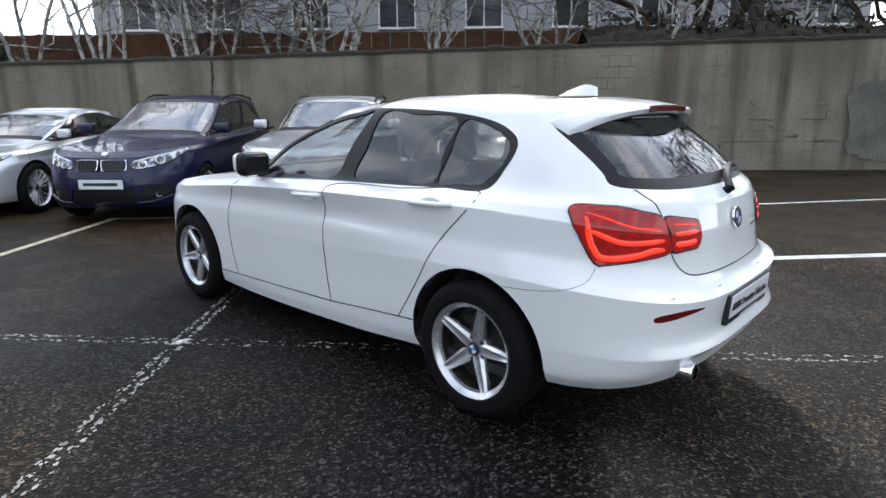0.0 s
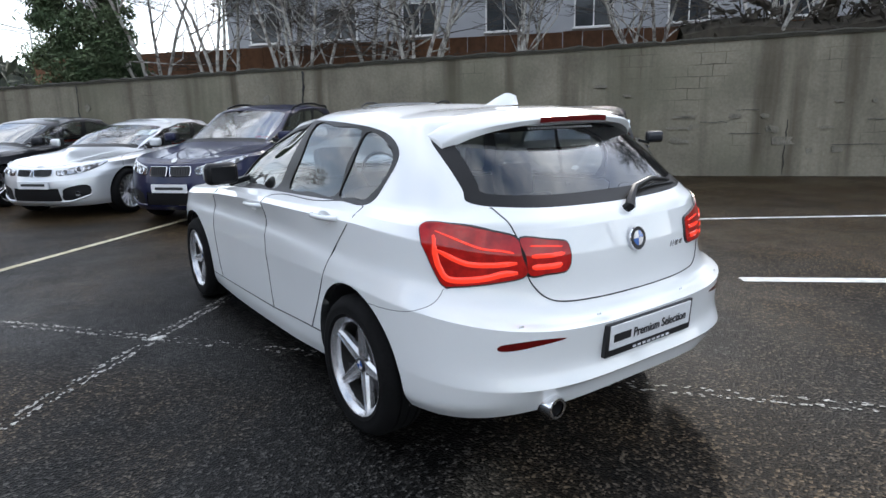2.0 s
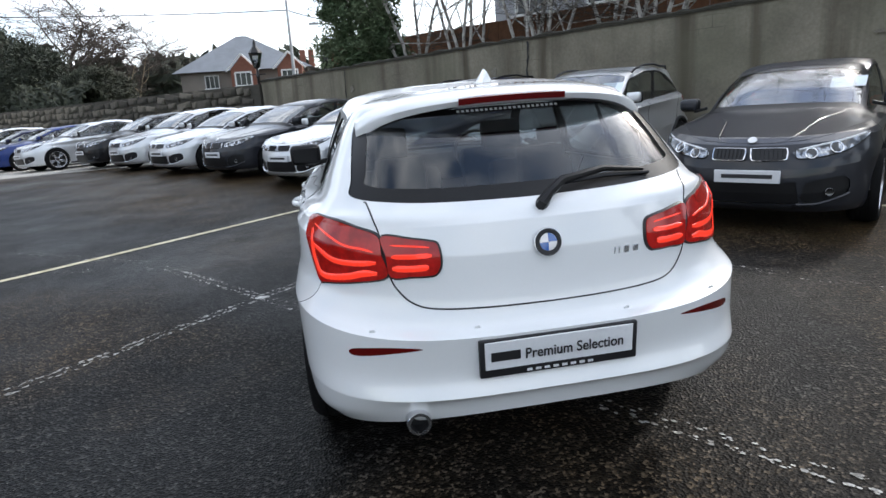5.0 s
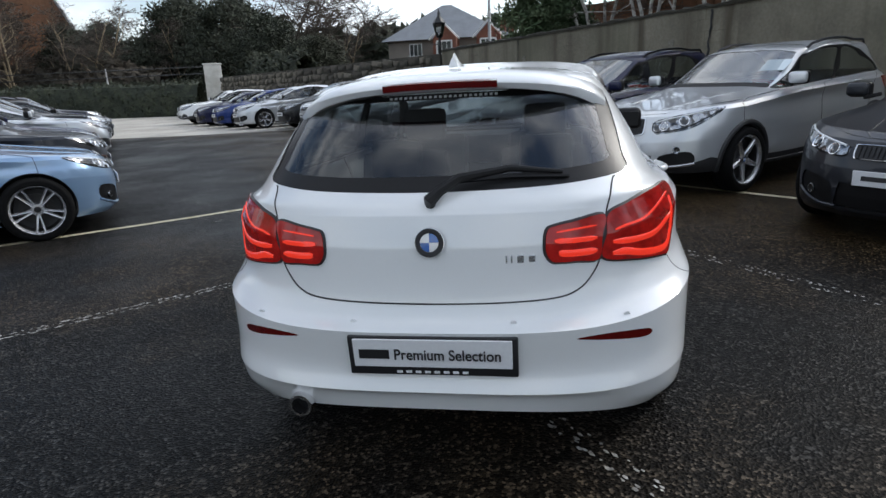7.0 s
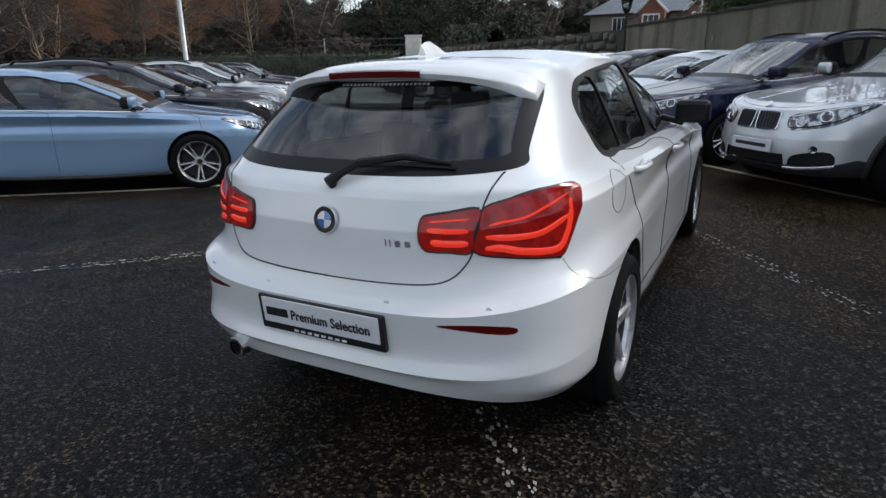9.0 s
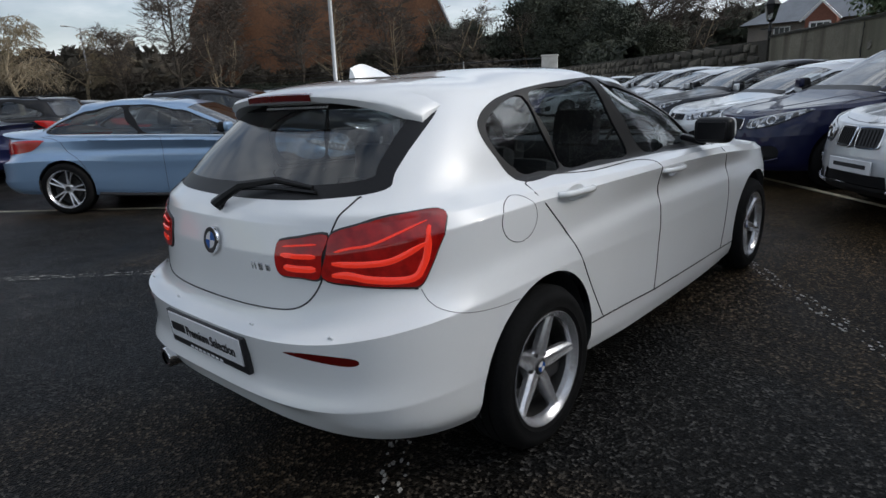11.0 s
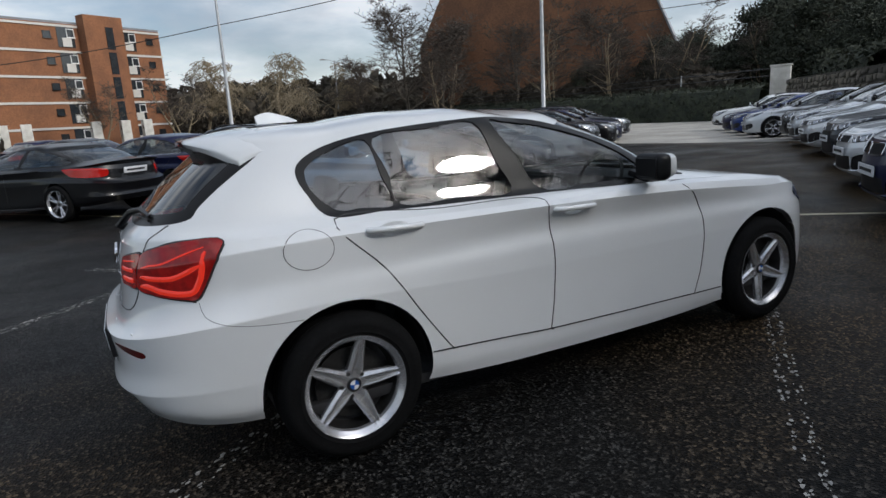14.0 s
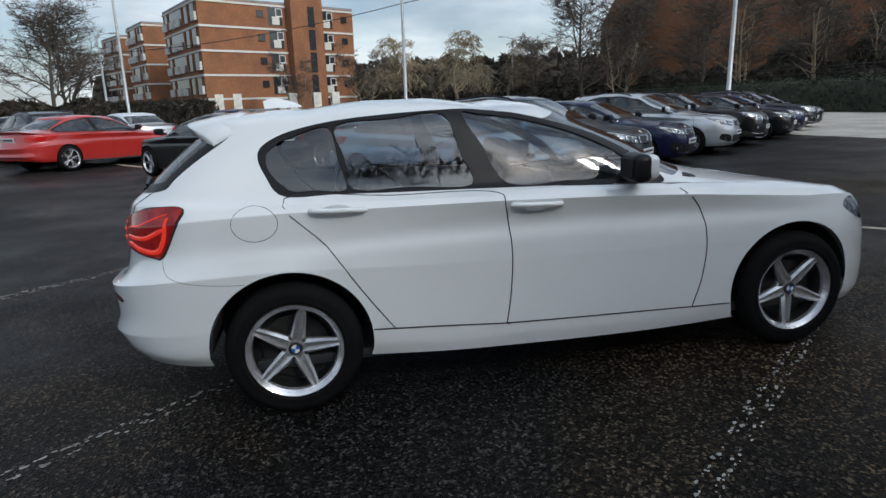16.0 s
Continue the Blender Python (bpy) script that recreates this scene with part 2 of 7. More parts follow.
# ---- car bodies: a skin between level lines, from the sills up to the roof ----
def pchip(x, y, xs):
    """Smooth interpolation without overshoot; y may have more axes."""
    x, y = np.asarray(x, float), np.asarray(y, float)
    h, d = np.diff(x), np.diff(y, axis=0) / np.diff(x).reshape(-1, *[1] * (y.ndim - 1))
    s = np.zeros_like(y)
    both = d[:-1] * d[1:] > 0
    s[1:-1] = np.where(both, 2 * d[:-1] * d[1:] / np.where(both, d[:-1] + d[1:], 1), 0)
    s[0], s[-1] = d[0], d[-1]
    i = np.clip(np.searchsorted(x, xs, "right") - 1, 0, len(x) - 2)
    return i, h, s


class Skin:
    """Levels go from the sill up. Each has heights and half widths at four places along the side between back and front, the
    place of its line on the centre at the rear and at the nose, and how square its corners are."""

    def __init__(self, sharp=()):
        self.levels, self.grids, self.sharp = [], {}, sharp

    def level(self, z, w, rear, nose, back, front, nr=3.5, nf=3.0):
        self.levels.append((np.array(z, float), np.array(w, float), rear, nose, back, front, nr, nf))

    def lines(self, s):
        """The places on all levels at s: 0 rear centre, 1 side by the rear wheel, 2 side by the front wheel, 3 nose."""
        s = np.asarray(s, float)
        out = np.zeros((len(self.levels), len(s), 3))
        knots = np.array([0, 1 / 3, 2 / 3, 1])
        for k, (z, w, rear, nose, back, front, nr, nf) in enumerate(self.levels):
            t = np.clip(s - 1, 0, 1)
            i, h, sz = pchip(knots, z, t)
            _, _, sw = pchip(knots, w, t)
            u = (t - knots[i]) / h[i]

            def run(v, sl):
                return ((1 + 2 * u) * (1 - u) ** 2 * v[i] + u * (1 - u) ** 2 * h[i] * sl[i] + u * u * (3 - 2 * u) * v[i + 1] + u * u * (u - 1) * h[i] * sl[i + 1])

            x, zz, y = run(w, sw), run(z, sz), back + (front - back) * t
            for zone, end, n, c0, sign in ((s < 1, rear, nr, back, 1), (s > 2, nose, nf, front, -1)):
                th = np.clip((1 - s) if sign > 0 else (s - 2), -0.2, 1) * math.pi / 2
                c, q = np.maximum(np.cos(th), 0), np.sin(th)
                cn, qn = c ** (2 / n), np.sign(q) * np.abs(q) ** (2 / n)
                w0, z0 = (w[0], z[0]) if sign > 0 else (w[-1], z[-1])
                x = np.where(zone, w0 * cn, x)
                y = np.where(zone, c0 + (end[0] - c0) * qn, y)
                zz = np.where(zone, z0 + (end[1] - z0) * q * q, zz)
            over = np.where(s < 0, s, np.where(s > 3, 3 - s, 0))
            out[k] = np.stack([x + over, y, zz], -1)
        return out

    def at(self, s, r):
        """Places on the skin at s round it and r levels up."""
        s, r = np.asarray(s, float), np.asarray(r, float)
        p = self.lines(s)
        k = np.clip(np.floor(r).astype(int), 0, len(p) - 2)
        d = np.diff(p, axis=0)
        sl = np.zeros_like(p)
        both = d[:-1] * d[1:] > 0
        sl[1:-1] = np.where(both, 2 * d[:-1] * d[1:] / np.where(both, d[:-1] + d[1:], 1), 0)
        sl[0] = d[0]
        sl[-1, :, :2] = d[-1, :, :2]
        below, above = sl.copy(), sl
        for c in self.sharp:          # a crease: the slope changes at once
            below[c], above[c] = d[c - 1], d[c]
        j, u = np.arange(len(s)), (r - k)[:, None]
        return (1 + 2 * u) * (1 - u) ** 2 * p[k, j] + u * (1 - u) ** 2 * above[k, j] + u * u * (3 - 2 * u) * p[k + 1, j] + u * u * (u - 1) * below[k + 1, j]

    def find(self, pts, weights, s_range, r_range=None):
        """The s, r of the places on the skin nearest to points, by a weighted distance."""
        top = len(self.levels) - 1
        lo, hi = r_range or (0, top)
        key = (s_range, lo, hi)
        if key not in self.grids:
            S, R = np.meshgrid(np.linspace(*s_range, 120), np.linspace(lo, hi, 120), indexing="ij")
            self.grids[key] = (S.ravel(), R.ravel(), self.at(S.ravel(), R.ravel()))
        S, R, grid = self.grids[key]
        wt = np.array(weights, float)
        pts = np.asarray(pts, float)
        best = [int((((grid - p) * wt) ** 2).sum(1).argmin()) for p in pts]
        s, r = S[best].copy(), R[best].copy()
        for _ in range(14):          # damped Gauss-Newton steps
            e = 1e-4
            p = self.at(s, r)
            js, jr = (self.at(s + e, r) - p) / e * wt, (self.at(s, np.where(r + e > hi, r - e, r + e)) - p) / np.where(r + e > hi, -e, e)[:, None] * wt
            d = (pts - p) * wt
            a, b, c = (js * js).sum(1) * 1.001 + 1e-9, (js * jr).sum(1), (jr * jr).sum(1) * 1.001 + 1e-9
            u, v = (js * d).sum(1), (jr * d).sum(1)
            det = np.maximum(a * c - b * b, 1e-12)
            s = np.clip(s + np.clip((c * u - b * v) / det, -.03, .03), s_range[0], s_range[1])
            r = np.clip(r + np.clip((a * v - b * u) / det, -.25, .25), lo, hi)
        return np.stack([s, r], -1)


def inside(poly, q):
    """Which of the points q lie in the polygon."""
    x, y, hit = q[:, 0], q[:, 1], np.zeros(len(q), bool)
    for (x0, y0), (x1, y1) in zip(poly, np.roll(poly, -1, 0)):
        cross = (y0 > y) != (y1 > y)
        with np.errstate(divide="ignore", invalid="ignore"):
            hit ^= cross & (x < (x1 - x0) * (y - y0) / (y1 - y0) + x0)
    return hit


class Sheet:
    """The skin's right half laid flat, to be cut along outlines and then bent to shape."""

    def __init__(self, skin, s_lines, r_lines):
        self.skin, self.bm = skin, bmesh.new()
        v = [[self.bm.verts.new((s, r, 0)) for r in r_lines] for s in s_lines]
        self.bins = {}
        for i in range(len(s_lines) - 1):
            for j in range(len(r_lines) - 1):
                self.put(self.bm.faces.new((v[i][j], v[i + 1][j], v[i + 1][j + 1], v[i][j + 1])))

    @staticmethod
    def cells(lo, hi):
        return [(i, j) for i in range(int(math.floor(lo[0] * 12)), int(math.floor(hi[0] * 12)) + 1) for j in range(int(math.floor(lo[1] * 3)), int(math.floor(hi[1] * 3)) + 1)]

    def put(self, f):
        c = [v.co for v in f.verts]
        for cell in self.cells((min(p.x for p in c), min(p.y for p in c)), (max(p.x for p in c), max(p.y for p in c))):
            self.bins.setdefault(cell, set()).add(f)

    def cut(self, poly, closed=True):
        """Cuts the sheet along the outline."""
        n = len(poly)
        for i in range(n if closed else n - 1):
            a, b = poly[i], poly[(i + 1) % n]
            d = b - a
            if np.hypot(*d) < 1e-7:
                continue
            lo, hi = np.minimum(a, b) - 1e-4, np.maximum(a, b) + 1e-4
            faces = set()
            for cell in self.cells(lo, hi):
                for f in list(self.bins.get(cell, ())):
                    if not f.is_valid:
                        self.bins[cell].discard(f)
                        continue
                    c = [v.co for v in f.verts]
                    if min(p.x for p in c) <= hi[0] and max(p.x for p in c) >= lo[0] and min(p.y for p in c) <= hi[1] and max(p.y for p in c) >= lo[1]:
                        faces.add(f)
            if faces:
                geom = list(faces) + list({e for f in faces for e in f.edges}) + list({v for f in faces for v in f.verts})
                got = bmesh.ops.bisect_plane(self.bm, geom=geom, dist=1e-6, plane_co=(*a, 0), plane_no=(-d[1], d[0], 0))
                for f in got["geom"]:
                    if isinstance(f, bmesh.types.BMFace) and f.is_valid:
                        self.put(f)
        return self

    def sort(self, zones):
        """Gives each face to the first zone, a name and an outline, that it lies in; the rest to "body"."""
        faces = list(self.bm.faces)
        mid = np.array([f.calc_center_median()[:2] for f in faces])
        owner = np.full(len(faces), "body", dtype=object)
        for name, poly in reversed(zones):
            owner[inside(poly, mid)] = name
        self.owner = dict(zip(faces, owner))

    def take(self, name, mirror=0, lift=0.0, edge=0.0):
        """The faces of one zone, bent to shape: the right half, the left (mirror 1) or both (2). lift: out from the skin. edge: the depth of the folded rim."""
        faces = [f for f in self.bm.faces if self.owner[f] == name]
        verts = list({v for f in faces for v in f.verts})
        if not verts:
            return bmesh.new()
        sr = np.array([v.co[:2] for v in verts])
        p = self.skin.at(sr[:, 0], sr[:, 1])
        if lift:
            e = 1e-3
            a = self.skin.at(sr[:, 0] + e, sr[:, 1]) - self.skin.at(sr[:, 0] - e, sr[:, 1])
            b = self.skin.at(sr[:, 0], np.minimum(sr[:, 1] + e, len(self.skin.levels) - 1)) - self.skin.at(sr[:, 0], sr[:, 1] - e)
            nrm = np.cross(a, b)
            p = p + lift * nrm / np.maximum(np.linalg.norm(nrm, axis=1, keepdims=True), 1e-9)
        out = bmesh.new()
        at = {v: i for i, v in enumerate(verts)}
        for side in ((0,), (1,), (0, 1))[mirror]:
            sign = -1 if side else 1
            made = [out.verts.new((sign * x, y, z)) for x, y, z in p]
            for f in faces:
                ring = [made[at[v]] for v in f.verts]
                try:
                    out.faces.new(ring[::-1] if side else ring)
                except ValueError:
                    pass
        bmesh.ops.remove_doubles(out, verts=out.verts, dist=2e-5)
        if edge:
            out.normal_update()
            rim = [e for e in out.edges if e.is_boundary and not all(abs(v.co.x) < 1e-4 for v in e.verts)]
            got = bmesh.ops.extrude_edge_only(out, edges=rim)
            for v in got["geom"]:
                if isinstance(v, bmesh.types.BMVert):
                    src = [e.other_vert(v) for e in v.link_edges if e.other_vert(v).normal.length > 0]
                    base = [o for o in src if (o.co - v.co).length < 1e-7]
                    v.co -= edge * (base[0].normal if base else Vector((0, 0, 0)))
        return out


def car_skin(L=2.69, ro=0.875, fo=0.765, W=0.875, H=1.44, belt=1.02, cowl=2.22, screen_top=1.42, glass_top=-0.36, glass_foot=-0.70, deck=None, bonnet=0.955, low=0.0, rail=0.60, mid=0.555, gb=0.0, nz=0.0, crown=0.33, sharp=(2, 4, 7, 8)):
    """The skin of a car whose rear axle is at y = 0. deck: the place and height of a boot lid's edge, for a saloon.
    gb: how far the roof's back end lies ahead of a hatchback's. nz: 1 for a high, blunt nose."""
    k, hb, hn, fe = Skin(sharp), belt - 1.02, bonnet - .955, .22 * nz
    N, R, W5 = L + fo, -ro, W - .005
    top = H - 1.44
    a = k.level
    a((.265 + low, .20 + low, .18 + low, .20 + low), (W - .055, W - .046, W - .046, W - .06), (R + .046, .336 + low), (N - .09, .19 + low), 0, L, 3.6, 2.9 + fe)
    a((.33 + low, .275 + low, .255 + low, .27 + low), (W - .022, W - .030, W - .030, W - .025), (R + .022, .402 + low), (N - .02, .25 + low), 0, L, 3.9, 2.6 + fe)
    a((.44, .385, .365, .40), (W - .008, W - .026, W - .026, W - .01), (R - .010, .428 + low / 2), (N - .004, .33 + .02 * nz), 0, L, 3.7, 2.5 + fe)
    a((.56, .52, .51, .52), (W - .002, W - .024, W - .024, W - .002), (R + .012, .50), (N, .41 + .05 * nz), 0, L, 3.6, 2.4 + fe)
    a((.70, .65, .63, .62), (W + .003, W - .017, W - .019, W), (R - .006, .632), (N - .012, .49 + .065 * nz + hn * .3), 0, L, 3.4, 2.4 + fe)
    a((.755, .74, .72, .70 + hn * .5), (W - .012, W - .018, W - .021, W - .004), (R + .044, .656), (N - .018 - .01 * nz, .56 + .06 * nz + hn * .5), 0, L, 3.1, 2.35 + fe)
    a((.82 + hb, .82 + hb, .80 + hb, .765 + hn), (W - .028, W - .034, W - .036, W - .018), (R + .068, .725), (N - .03 - .02 * nz, .63 + .06 * nz + hn * .7), 0, L, 2.95, 2.3 + fe)
    a((.955 + hb, .938 + hb, .90 + hb, .825 + hn), (W - .034, W - .003, W - .005, W - .022), (R + .085, .88), (N - .085 - .01 * nz, .705 + .05 * nz + hn), 0, L, 2.95, 2.2 + fe)
    a((.99 + hb, .960 + hb, .932 + hb, .862 + hn), (W - .062, W - .028, W - .030, W - .055), (R + .11, .98 + hb / 2), (N - .26 + .05 * nz, .79 + .02 * nz + hn), 0, L, 3.0, 2.2 + fe)
    if deck:
        a((1.005 + hb, .977 + hb, .953 + hb, .90 + hn), (W - .10, W - .075, W - .075, W - .115), (deck[0], deck[1] - .012), (L - .05, bonnet - .05), 0, L - .15, 4.0, 2.6)
        a((1.02 + hb, 1.0 + hb, .98 + hb, .945 + hb), (W - .15, W - .13, W - .13, W - .145), (glass_foot, deck[1] + .015), (cowl, bonnet + .035), .02 + gb * .3, cowl - .42 + .12 * nz, 3.6, 3.4 + 1.4 * nz)
    else:
        a((1.005 + hb, .977 + hb, .953 + hb, .90 + hn), (W - .090, W - .066, W - .066, W - .115), (glass_foot - .04, 1.01 + hb), (L - .05, bonnet - .05), 0, L - .15, 3.4, 2.6)
        a((1.030 + hb, 1.005 + hb, .983 + hb, .945 + hb), (W - .128, W - .115, W - .115, W - .145), (glass_foot, 1.045 + hb), (cowl, bonnet + .035), .02, cowl - .42 + .12 * nz, 3.6, 3.4 + 1.4 * nz)
    f = screen_top
    gm = (glass_top + glass_foot) / 2
    a((1.17 + hb, 1.18 + hb * .7, 1.17 + hb * .7, 1.13 + hb * .7), (W - .20, W - .185, W - .185, W - .205), (gm, (1.34 + top + (deck[1] if deck else 1.045 + hb)) / 2 + .01), ((cowl + f) / 2 + .02, 1.19 + top * .6), .04 + gb * .7, f - .02 + .12 * nz, 3.6, 3.4 + 1.4 * nz)
    a((1.315 + top, 1.36 + top, 1.358 + top, 1.29 + top), (rail - .008, rail + .005, rail + .003, rail - .03), (glass_top, 1.335 + top), (f + .06, 1.345 + top), .10 + gb, f - .28 + .12 * nz, 3.6, 3.2 + 1.4 * nz)
    a((1.365 + top, 1.40 + top, 1.395 + top, 1.345 + top), (mid - .01, mid, mid - .005, mid - .03), (glass_top + .03, 1.375 + top), (f - .02, 1.375 + top), .12 + gb, f - .32, 3.6, 3.0)
    a((1.405 + top, 1.432 + top, 1.43 + top, 1.39 + top), (crown, crown + .005, crown, crown - .02), (glass_top + .16, 1.40 + top), (f - .14, 1.40 + top), .15 + gb, f - .38, 3.0, 2.6)
    a((1.415 + top, 1.44 + top, 1.437 + top, 1.405 + top), (.0, .0, .0, .0), (glass_top + .28, 1.413 + top), (f - .22, 1.41 + top), .18 + gb, f - .42, 3.0, 2.6)
    return k


BELT, RAIL = 10, 12          # the numbers of the belt line and of the window tops


def circle(cx, cy, r, n=40, ry=None):
    return [(cx + r * math.cos(2 * math.pi * i / n), cy + (ry or r) * math.sin(2 * math.pi * i / n)) for i in range(n)]


WHEELS = {}


def wheel_meshes(tyre_r, rim_r, width, face):
    """The meshes of one kind of wheel, whose outer side looks along +z: made once and shared."""
    key = (tyre_r, rim_r, width, face)
    if key in WHEELS:
        return WHEELS[key]
    hw, hub_r, rim_in, got = width / 2, 0.055, rim_r - .008, {}
    bm = bmesh.new()
    lip = .024 if face == "star" else .018
    lathe(bm, [(rim_r - lip - .004, hw - .040), (rim_r - lip, hw - .022), (rim_r - lip * .5, hw - .011), (rim_r - .004, hw - .003), (rim_r, hw - .001), (rim_r + .002, hw - .008)], 48)
    lathe(bm, [(0.002, hw - .043), (hub_r, hw - .045), (hub_r + .012, hw - .06), (hub_r + .012, -.02)], 32)
    got["rim"] = mesh_of(bm, "wheel", M["alloy"], True, 30)
    # the alloy barrel takes the dark steel to paint shade between the spokes
    got["barrel"] = mesh_of(lathe(bmesh.new(), [(rim_r - lip - .004, hw - .040), (rim_r - .040, .0), (rim_r - .034, -hw)], 40), "barrel", M["steel"])
    if face == "star":
        rows = [(0.03, .032, hw - .042), (.07, .034, hw - .034), (.12, .029, hw - .027), (.16, .025, hw - .022), (rim_in - .010, .0185, hw - .014)]
    elif face == "double":
        rows = [(0.03, .018, hw - .045), (.1, .014, hw - .035), (rim_in, .013, hw - .012)]
    else:
        rows = [(0.03, .012, hw - .045), (.1, .009, hw - .035), (rim_in, .010, hw - .012)]
    bm = bmesh.new()
    prev = None
    for rad, half, z in rows:
        ring = [bm.verts.new(q) for q in ((rad, -half, z - .035), (rad, -half, z - .014), (rad, -half * .62, z - .002), (rad, -half * .10, z - .008), (rad, half * .10, z - .008), (rad, half * .62, z - .002), (rad, half, z - .014), (rad, half, z - .035))]
        if prev:
            for p, q, c, d in zip(prev, ring, ring[1:], prev[1:]):
                bm.faces.new((p, q, c, d))
        prev = ring
    got["spoke"] = mesh_of(bm, "spoke", M["alloy"], True, 24)
    bm = bmesh.new()
    s = tyre_r - rim_r
    prof = [(rim_r - .012, hw - .015), (rim_r + .004, hw - .004), (rim_r + s * .18, hw + .004), (rim_r + s * .22, hw + .002), (rim_r + s * .45, hw + .007), (rim_r + s * .66, hw + .004), (rim_r + s * .84, hw - .012), (tyre_r - .004, hw - .032)]
    for g in (.045, .0, -.045):
        prof += [(tyre_r, g + .018), (tyre_r, g + .005), (tyre_r - .008, g + .003), (tyre_r - .008, g - .003), (tyre_r, g - .005), (tyre_r, g - .018)]
    prof += [(tyre_r - .004, -hw + .032), (rim_r + s * .6, -hw), (rim_r - .02, -hw + .01)]
    got["tyre"] = mesh_of(lathe(bmesh.new(), prof, 56), "tyre", M["rubber"], True, 50)
    got["cap"] = mesh_of(lathe(bmesh.new(), [(0.001, hw - .036), (.028, hw - .037), (.032, hw - .041), (.032, hw - .05)], 24), "hub_cap", M["ink"])
    got["disc"] = mesh_of(lathe(bmesh.new(), [(0.05, .015), (.155, .015), (.155, .0), (.05, .0)], 40), "brake_disc", M["steel"])
    got["shield"] = mesh_of(lathe(bmesh.new(), [(.001, -.012), (.14, -.012), (rim_r - .034, -.004)], 32), "brake_shield", M["ink"])
    for nm, mat, a0 in (("blue", M["badge_blue"], 0), ("pale", M["badge_white"], math.pi / 2)):
        bm = bmesh.new()
        for k in (0, math.pi):
            lathe(bm, [(0.001, hw - .034), (.020, hw - .0345), (.020, hw - .037)], 6, a0=a0 + k, a1=a0 + k + math.pi / 2)
        got[nm] = mesh_of(bm, "emblem", mat)
    got["bolt"] = mesh_of(lathe(bmesh.new(), [(0.002, hw - .044), (.008, hw - .044), (.010, hw - .048), (.012, hw - .062)], 8), "wheel_bolt", M["steel"])
    WHEELS[key] = got
    return got


def wheel(parent, m, tyre_r=0.316, rim_r=0.222, width=0.205, spokes=5, label="", face="star"):
    """A wheel: rim with hub, spokes, tyre, hub cap, bolts and brake disc."""
    got = wheel_meshes(tyre_r, rim_r, width, face)
    rim = part("wheel", got["rim"], None, parent, label, m=m)
    part("barrel", got["barrel"], None, rim, "inside of the alloy rim, darkened for the shade behind the spokes")
    part("tyre", got["tyre"], None, rim, "black rubber tyre with grooved tread")
    part("hub_cap", got["cap"], None, rim, "black and silver hub cap")
    part("brake_disc", got["disc"], None, rim, "grey steel brake disc")
    part("brake_shield", got["shield"], None, rim, "dark shield behind the brake disc")
    for i in range(spokes):
        for off in ((-.16, .16) if face == "double" else (0.0,)):
            part("spoke", got["spoke"], None, rim, m=Matrix.Rotation(2 * math.pi * i / spokes + math.pi / 2 + off, 4, "Z"))
    if face == "star":
        part("emblem", got["blue"], None, rim, "blue quarters of the hub cap")
        part("emblem", got["pale"], None, rim, "white quarters of the hub cap")
        for i in range(spokes):
            a1 = 2 * math.pi * (i + .5) / spokes + math.pi / 2
            part("wheel_bolt", got["bolt"], None, rim, m=Matrix.Translation((.052 * math.cos(a1), .052 * math.sin(a1), 0)))
    return rim


def set_wheels(root, L, track, r, **kw):
    for y in (0, L):
        for sign in (1, -1):
            m = Matrix.Translation((sign * (track - .1), y, r)) @ Matrix.Rotation(sign * math.pi / 2, 4, "Y") @ Matrix.Rotation(math.pi / 2 * sign, 4, "Z") @ Matrix.Rotation(-.25 + y * .3, 4, "Z")
            wheel(root, m, tyre_r=r, **kw)


def arch_liner(root, y, W, r=0.35, cz=0.33):
    """The dark inside of a wheel arch, one for each side."""
    for sign in (1, -1):
        bm = bmesh.new()
        lathe(bm, [(r, 0.0), (r, -.34), (.05, -.34)], 20, Matrix.Translation((sign * (W - .045), y, cz)) @ Matrix.Rotation(sign * math.pi / 2, 4, "Y"), 0, 2 * math.pi)
        for f in [f for f in bm.faces if f.calc_center_median().z < .285]:
            bm.faces.remove(f)
        part("wheel_arch_liner", bm, M["plastic"], root, "dark wheel arch liner")


def seats(root, ys, mat=None, z0=0.28, headroom=1.18):
    for y in ys:
        for x in (-.36, .36):
            bm = bmesh.new()
            box(bm, .48, .5, .17, pose(x, y, z0 + .12, 8), .06)
            box(bm, .46, .14, .62, pose(x, y - .30, z0 + .45, -18), .06)
            seat = part("seat", bm, mat or M["seat"], root, "dark cloth seat")
            bm = new_box(.25, .10, .19, pose(x, y - .42, headroom - .02, -12), .04)
            part("headrest", bm, mat or M["seat"], seat)


def hub_mirror(root, skin, x, y, z, mat):
    for sign in (1, -1):
        bm = new_box(.204, .095, .138, Matrix.Translation((sign * x, y - .014, z)) @ pose(0, 0, 0, 0, 0, sign * -8), .045, 5)
        mir = part("side_mirror", bm, M["trim"], root, "black side mirror housing")
        bm = new_box(.190, .080, .122, Matrix.Translation((sign * (x + .005), y + .034, z + .004)) @ pose(0, 0, 0, 0, 0, sign * -8), .045, 4)
        part("mirror_cap", bm, mat, mir, "painted mirror cap")
        bm = new_box(.16, .008, .095, Matrix.Translation((sign * x, y - .064, z)) @ pose(0, 0, 0, 0, 0, sign * -8), .003, 1)
        part("mirror_glass", bm, M["trim"], mir, "mirror glass")
        bm = new_box(.14, .05, .035, Matrix.Translation((sign * (x - .12), y + .02, z - .055)) @ pose(0, 0, 0, 0, sign * 14, 0), .012)
        part("mirror_arm", bm, M["trim"], mir)


